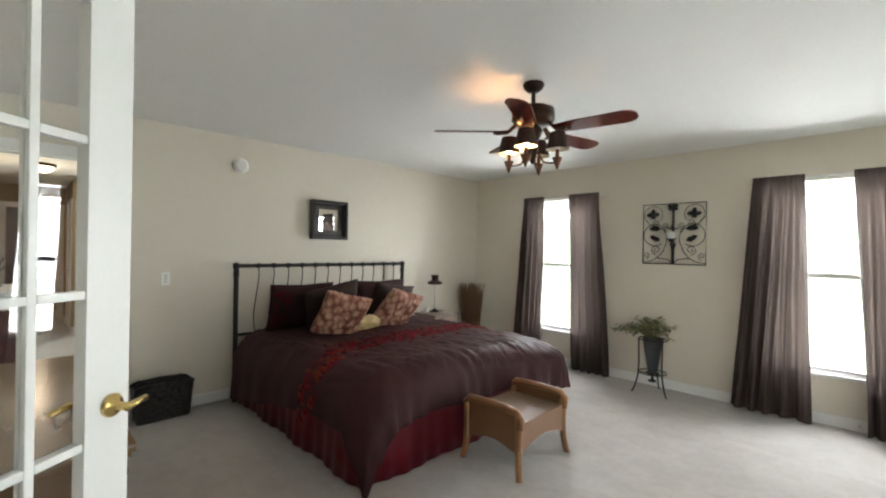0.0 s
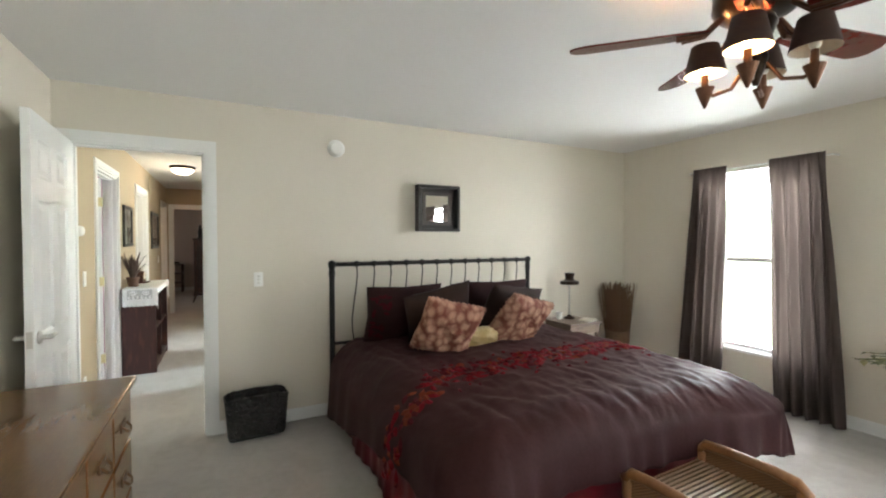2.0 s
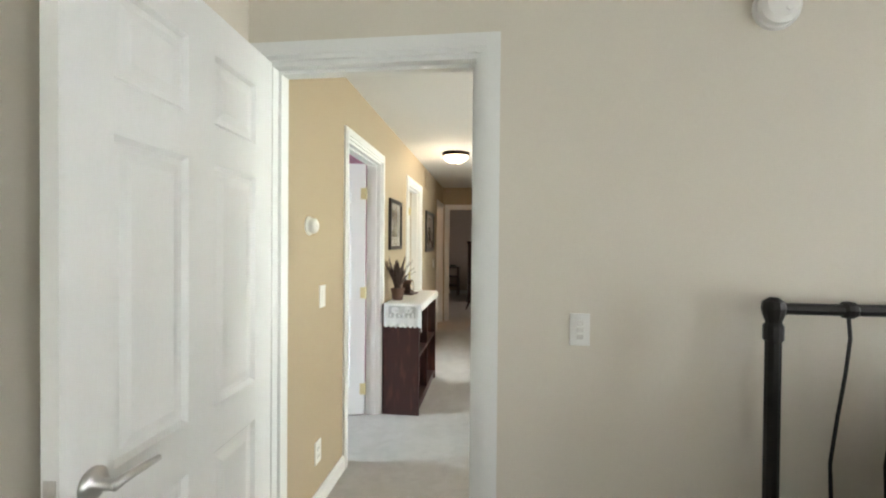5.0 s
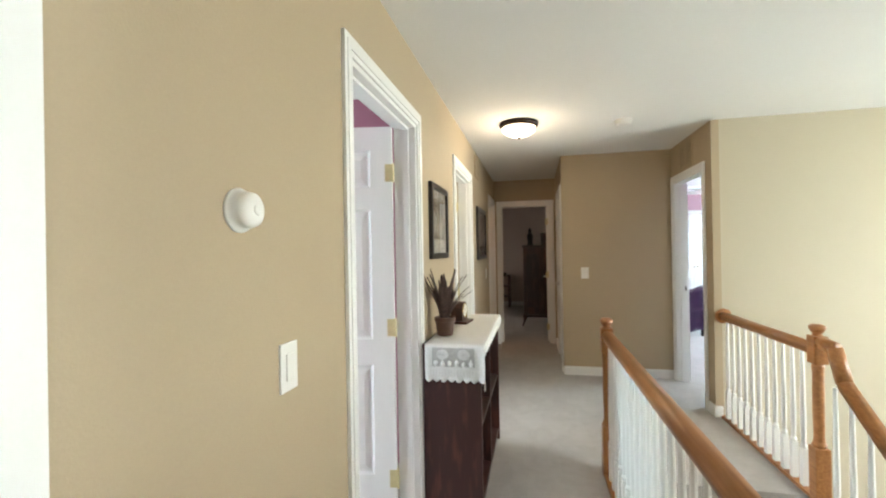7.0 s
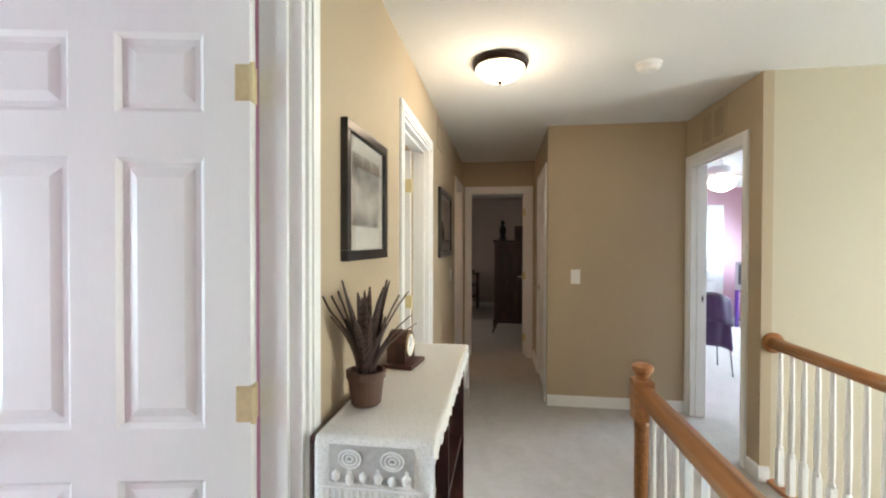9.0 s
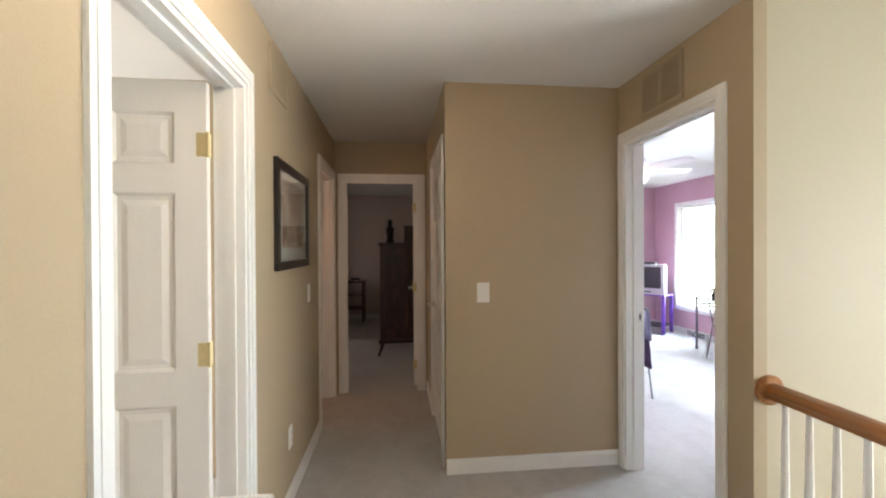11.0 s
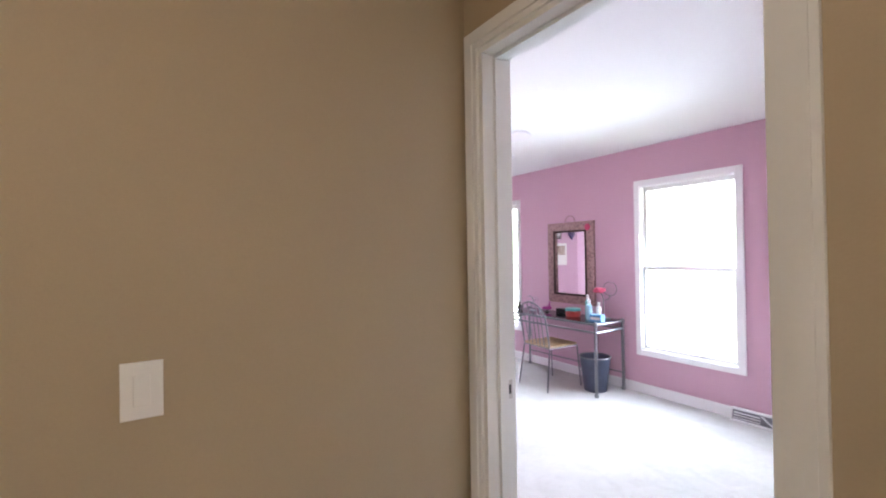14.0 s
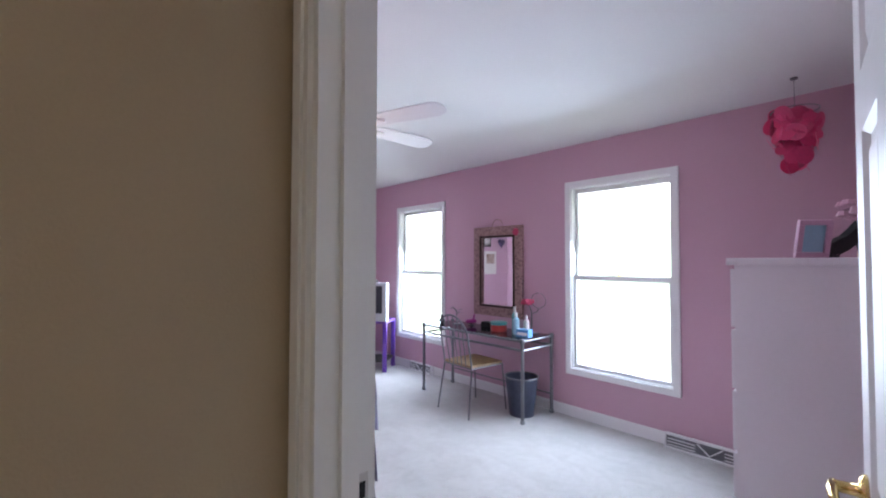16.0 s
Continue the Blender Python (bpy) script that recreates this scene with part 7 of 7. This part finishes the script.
M_BEDPURPLE = node_mat("deep_purple_bedspread", (0.05, 0.012, 0.055), 0.6, dark=0.5, scale=5, fine=150, bump=0.3)
pb = thing("single_bed", "single bed with a dark purple bedspread", "bed")
part("bedspread", box(-13.0, -11.1, 1.90, 2.85, 0.18, 0.56, 0.06), M_BEDPURPLE, pb, smooth=False)
for x in (-12.9, -11.2):
    for y in (1.95, 2.8):
        part("leg", box(x - 0.025, x + 0.025, y - 0.025, y + 0.025, 0, 0.18), M_IRON, pb)
part("bed_frame", box(-13.02, -11.09, 1.89, 2.86, 0.14, 0.18), M_IRON, pb)

pf = ceiling_fan(pose(-10.2, 2.62, CEIL), "white ceiling fan with a lit glass bowl", M_WHITE, M_WHITE, 0.62, 20, -0.26, 0.14)
part("light_bowl", lathe(bmesh.new(), [(0.06, -0.256), (0.13, -0.29), (0.145, -0.33), (0.11, -0.39), (0.05, -0.42), (0.01, -0.425)], seg=28), glow_mat("lit_white_bowl", (1.0, 0.82, 0.60), 5.0), pf, "lit frosted bowl", smooth=True)
lamp_light(-10.2, 2.62, CEIL - 0.47, 4, 0.06, (1.0, 0.78, 0.52))

# folding closet doors on the far wall, and what hangs beside them
cl = thing("bifold_closet_door", "closed white folding closet doors in the pink wall", "closet door", kind="structure")
for k in range(4):
    y0 = 2.74 + 0.325 * k
    b = box(-13.298, -13.272, y0 + 0.002, y0 + 0.323, 0.015, 2.03, 0.003)
    leaf_ = part("leaf", b, M_DOOR, cl)
    for z0, z1 in ((0.16, 0.78), (0.90, 1.58), (1.68, 1.93)):
        b = bmesh.new()
        rings = []
        for ins, xx in ((0.0, -13.2719), (0.010, -13.2635), (0.022, -13.2635), (0.045, -13.2700)):
            rings.append([b.verts.new((xx, yy, zz)) for yy, zz in ((y0 + 0.06 + ins, z0 + ins), (y0 + 0.265 - ins, z0 + ins), (y0 + 0.265 - ins, z1 - ins), (y0 + 0.06 + ins, z1 - ins))])
        for r0, r1 in zip(rings, rings[1:]):
            for q in range(4):
                b.faces.new((r0[q], r0[(q + 1) % 4], r1[(q + 1) % 4], r1[q]))
        b.faces.new(rings[-1])
        part("panel", b, M_DOOR, leaf_)
    if k in (1, 2):
        yk = y0 + (0.29 if k == 1 else 0.035)
        part("knob", lathe(bmesh.new(), [(0.008, 0), (0.008, 0.014), (0.017, 0.020), (0.014, 0.030)], seg=12, m=pose(-13.272, yk, 0.98, 0, 90, 0)), M_BRASS, leaf_)
casing_yz("door_casing", 2.735, 4.045, -13.3, 1, 2.04)
o = thing("picture", "small dark framed photograph on the pink wall", "picture", pose(-13.3, 2.40, 1.78, 0, 0, -90))
part("frame", box(-0.10, 0.10, 0, 0.018, -0.14, 0.14, 0.004), M_FRAME, o)
part("photograph", box(-0.075, 0.075, 0.0182, 0.020, -0.115, 0.115), M_ART1, o)
o = thing("poster", "pale printed poster on the pink wall", "poster", pose(-13.3, 2.30, 1.35, 0, 0, -90))
part("sheet", box(-0.16, 0.16, 0, 0.004, -0.21, 0.21), M_PAPER, o)
part("picture", box(-0.11, 0.11, 0.0042, 0.0052, -0.02, 0.16), M_ART2, o)
b = bmesh.new()
heart = []
for k in range(40):
    a = 6.2832 * k / 40
    heart.append((0.0062 * 16 * math.sin(a) ** 3, 0.0062 * (13 * math.cos(a) - 5 * math.cos(2 * a) - 2 * math.cos(3 * a) - math.cos(4 * a))))
rim_ = [b.verts.new((x, 0.03, z)) for x, z in heart]
for yy in (0.005, 0.055):
    in_ = [b.verts.new((x * 0.75, 0.03 + (yy - 0.03) * 0.8, z * 0.75)) for x, z in heart]
    mid_ = b.verts.new((0, yy, 0))
    for k in range(40):
        b.faces.new((rim_[k], rim_[(k + 1) % 40], in_[(k + 1) % 40], in_[k]))
        b.faces.new((in_[k], in_[(k + 1) % 40], mid_))
o = thing("heart_ornament", "dark plum heart-shaped ornament hung on the wall", "ornament", pose(-13.3, 2.02, 1.72, 0, 0, -90))
part("heart", b, M_PURPLE, o, smooth=True)
part("cord", tube(bmesh.new(), [(0, 0.03, 0.03), (0, 0.004, 0.30)], 0.003, 5), M_PURPLE, o)

# ---- guest room ----
ar = thing("armoire", "dark cherry armoire on curved legs in the guest room", "armoire", pose(-12.0, 0.40, 0))
part("body", box(-0.31, 0.31, -0.335, 0.335, 0.22, 1.42, 0.008), M_CHERRY, ar)
part("cornice", box(-0.33, 0.33, -0.355, 0.355, 1.42, 1.46, 0.01), M_CHERRY, ar)
part("base", box(-0.33, 0.33, -0.355, 0.355, 0.17, 0.22, 0.008), M_CHERRY, ar)
for x in (-1, 1):
    for y in (-1, 1):
        part("leg", tube(bmesh.new(), [(x * 0.28, y * 0.30, 0.17), (x * 0.30, y * 0.33, 0.09), (x * 0.33, y * 0.36, 0.012)], 0.026, 8, 0.014), M_CHERRY, ar)
for y in (-0.165, 0.165):
    dd = part("door", box(0.3102, 0.325, y - 0.155, y + 0.155, 0.27, 1.38, 0.006), M_CHERRY, ar)
    part("panel", box(0.3252, 0.330, y - 0.105, y + 0.105, 0.35, 1.30, 0.003), M_CHERRY, dd)
sta = bmesh.new()
lathe(sta, [(0.055, 0), (0.058, 0.03), (0.04, 0.05), (0.05, 0.12), (0.055, 0.18), (0.035, 0.215), (0.02, 0.23), (0.032, 0.255), (0.03, 0.285), (0.008, 0.315)], seg=16)
sta_o = part("statuette", sta, M_IRON, smooth=True)
sta_o.matrix_basis = pose(-11.86, 0.19, 1.46)
tagged(sta_o, "slender dark statuette on the armoire", "statuette")
o = thing("jewellery_chest", "dark wooden chest on the armoire", "chest", pose(-12.05, 0.52, 1.46))
part("body", box(-0.12, 0.12, -0.14, 0.14, 0, 0.20, 0.006), M_CHERRY, o)
part("lid", box(-0.125, 0.125, -0.145, 0.145, 0.20, 0.225, 0.006), M_CHERRY, o)
gn = thing("nightstand", "dark wooden nightstand against the grey wall", "nightstand", pose(-14.45, -0.53, 0))
part("top", box(-0.21, 0.21, -0.22, 0.22, 0.74, 0.77, 0.005), M_CHERRY, gn)
for x in (-0.18, 0.18):
    for y in (-0.18, 0.18):
        part("leg", box(x - 0.02, x + 0.02, y - 0.02, y + 0.02, 0, 0.74), M_CHERRY, gn)
for z in (0.25, 0.50):
    part("shelf", box(-0.2, 0.2, -0.2, 0.2, z, z + 0.02), M_CHERRY, gn)
o = thing("telephone", "dark telephone on a white pad", "telephone", pose(-14.42, -0.50, 0.77))
part("body", box(-0.06, 0.06, -0.08, 0.08, 0, 0.05, 0.01), M_IRON, o)
part("notepad", box(0.07, 0.16, -0.06, 0.06, 0, 0.01), M_PAPER, o)
gb = thing("bed", "guest bed with a tall dark wooden headboard", "bed")
part("headboard", box(-14.66, -14.60, -2.3, -0.80, 0.1, 1.07, 0.01), M_CHERRY, gb)
part("bedspread", box(-14.60, -12.75, -2.25, -0.85, 0.22, 0.60, 0.07), M_SHAM, gb)
for x in (-14.55, -12.82):
    for y in (-2.2, -0.9):
        part("leg", box(x - 0.03, x + 0.03, y - 0.03, y + 0.03, 0, 0.22), M_CHERRY, gb)
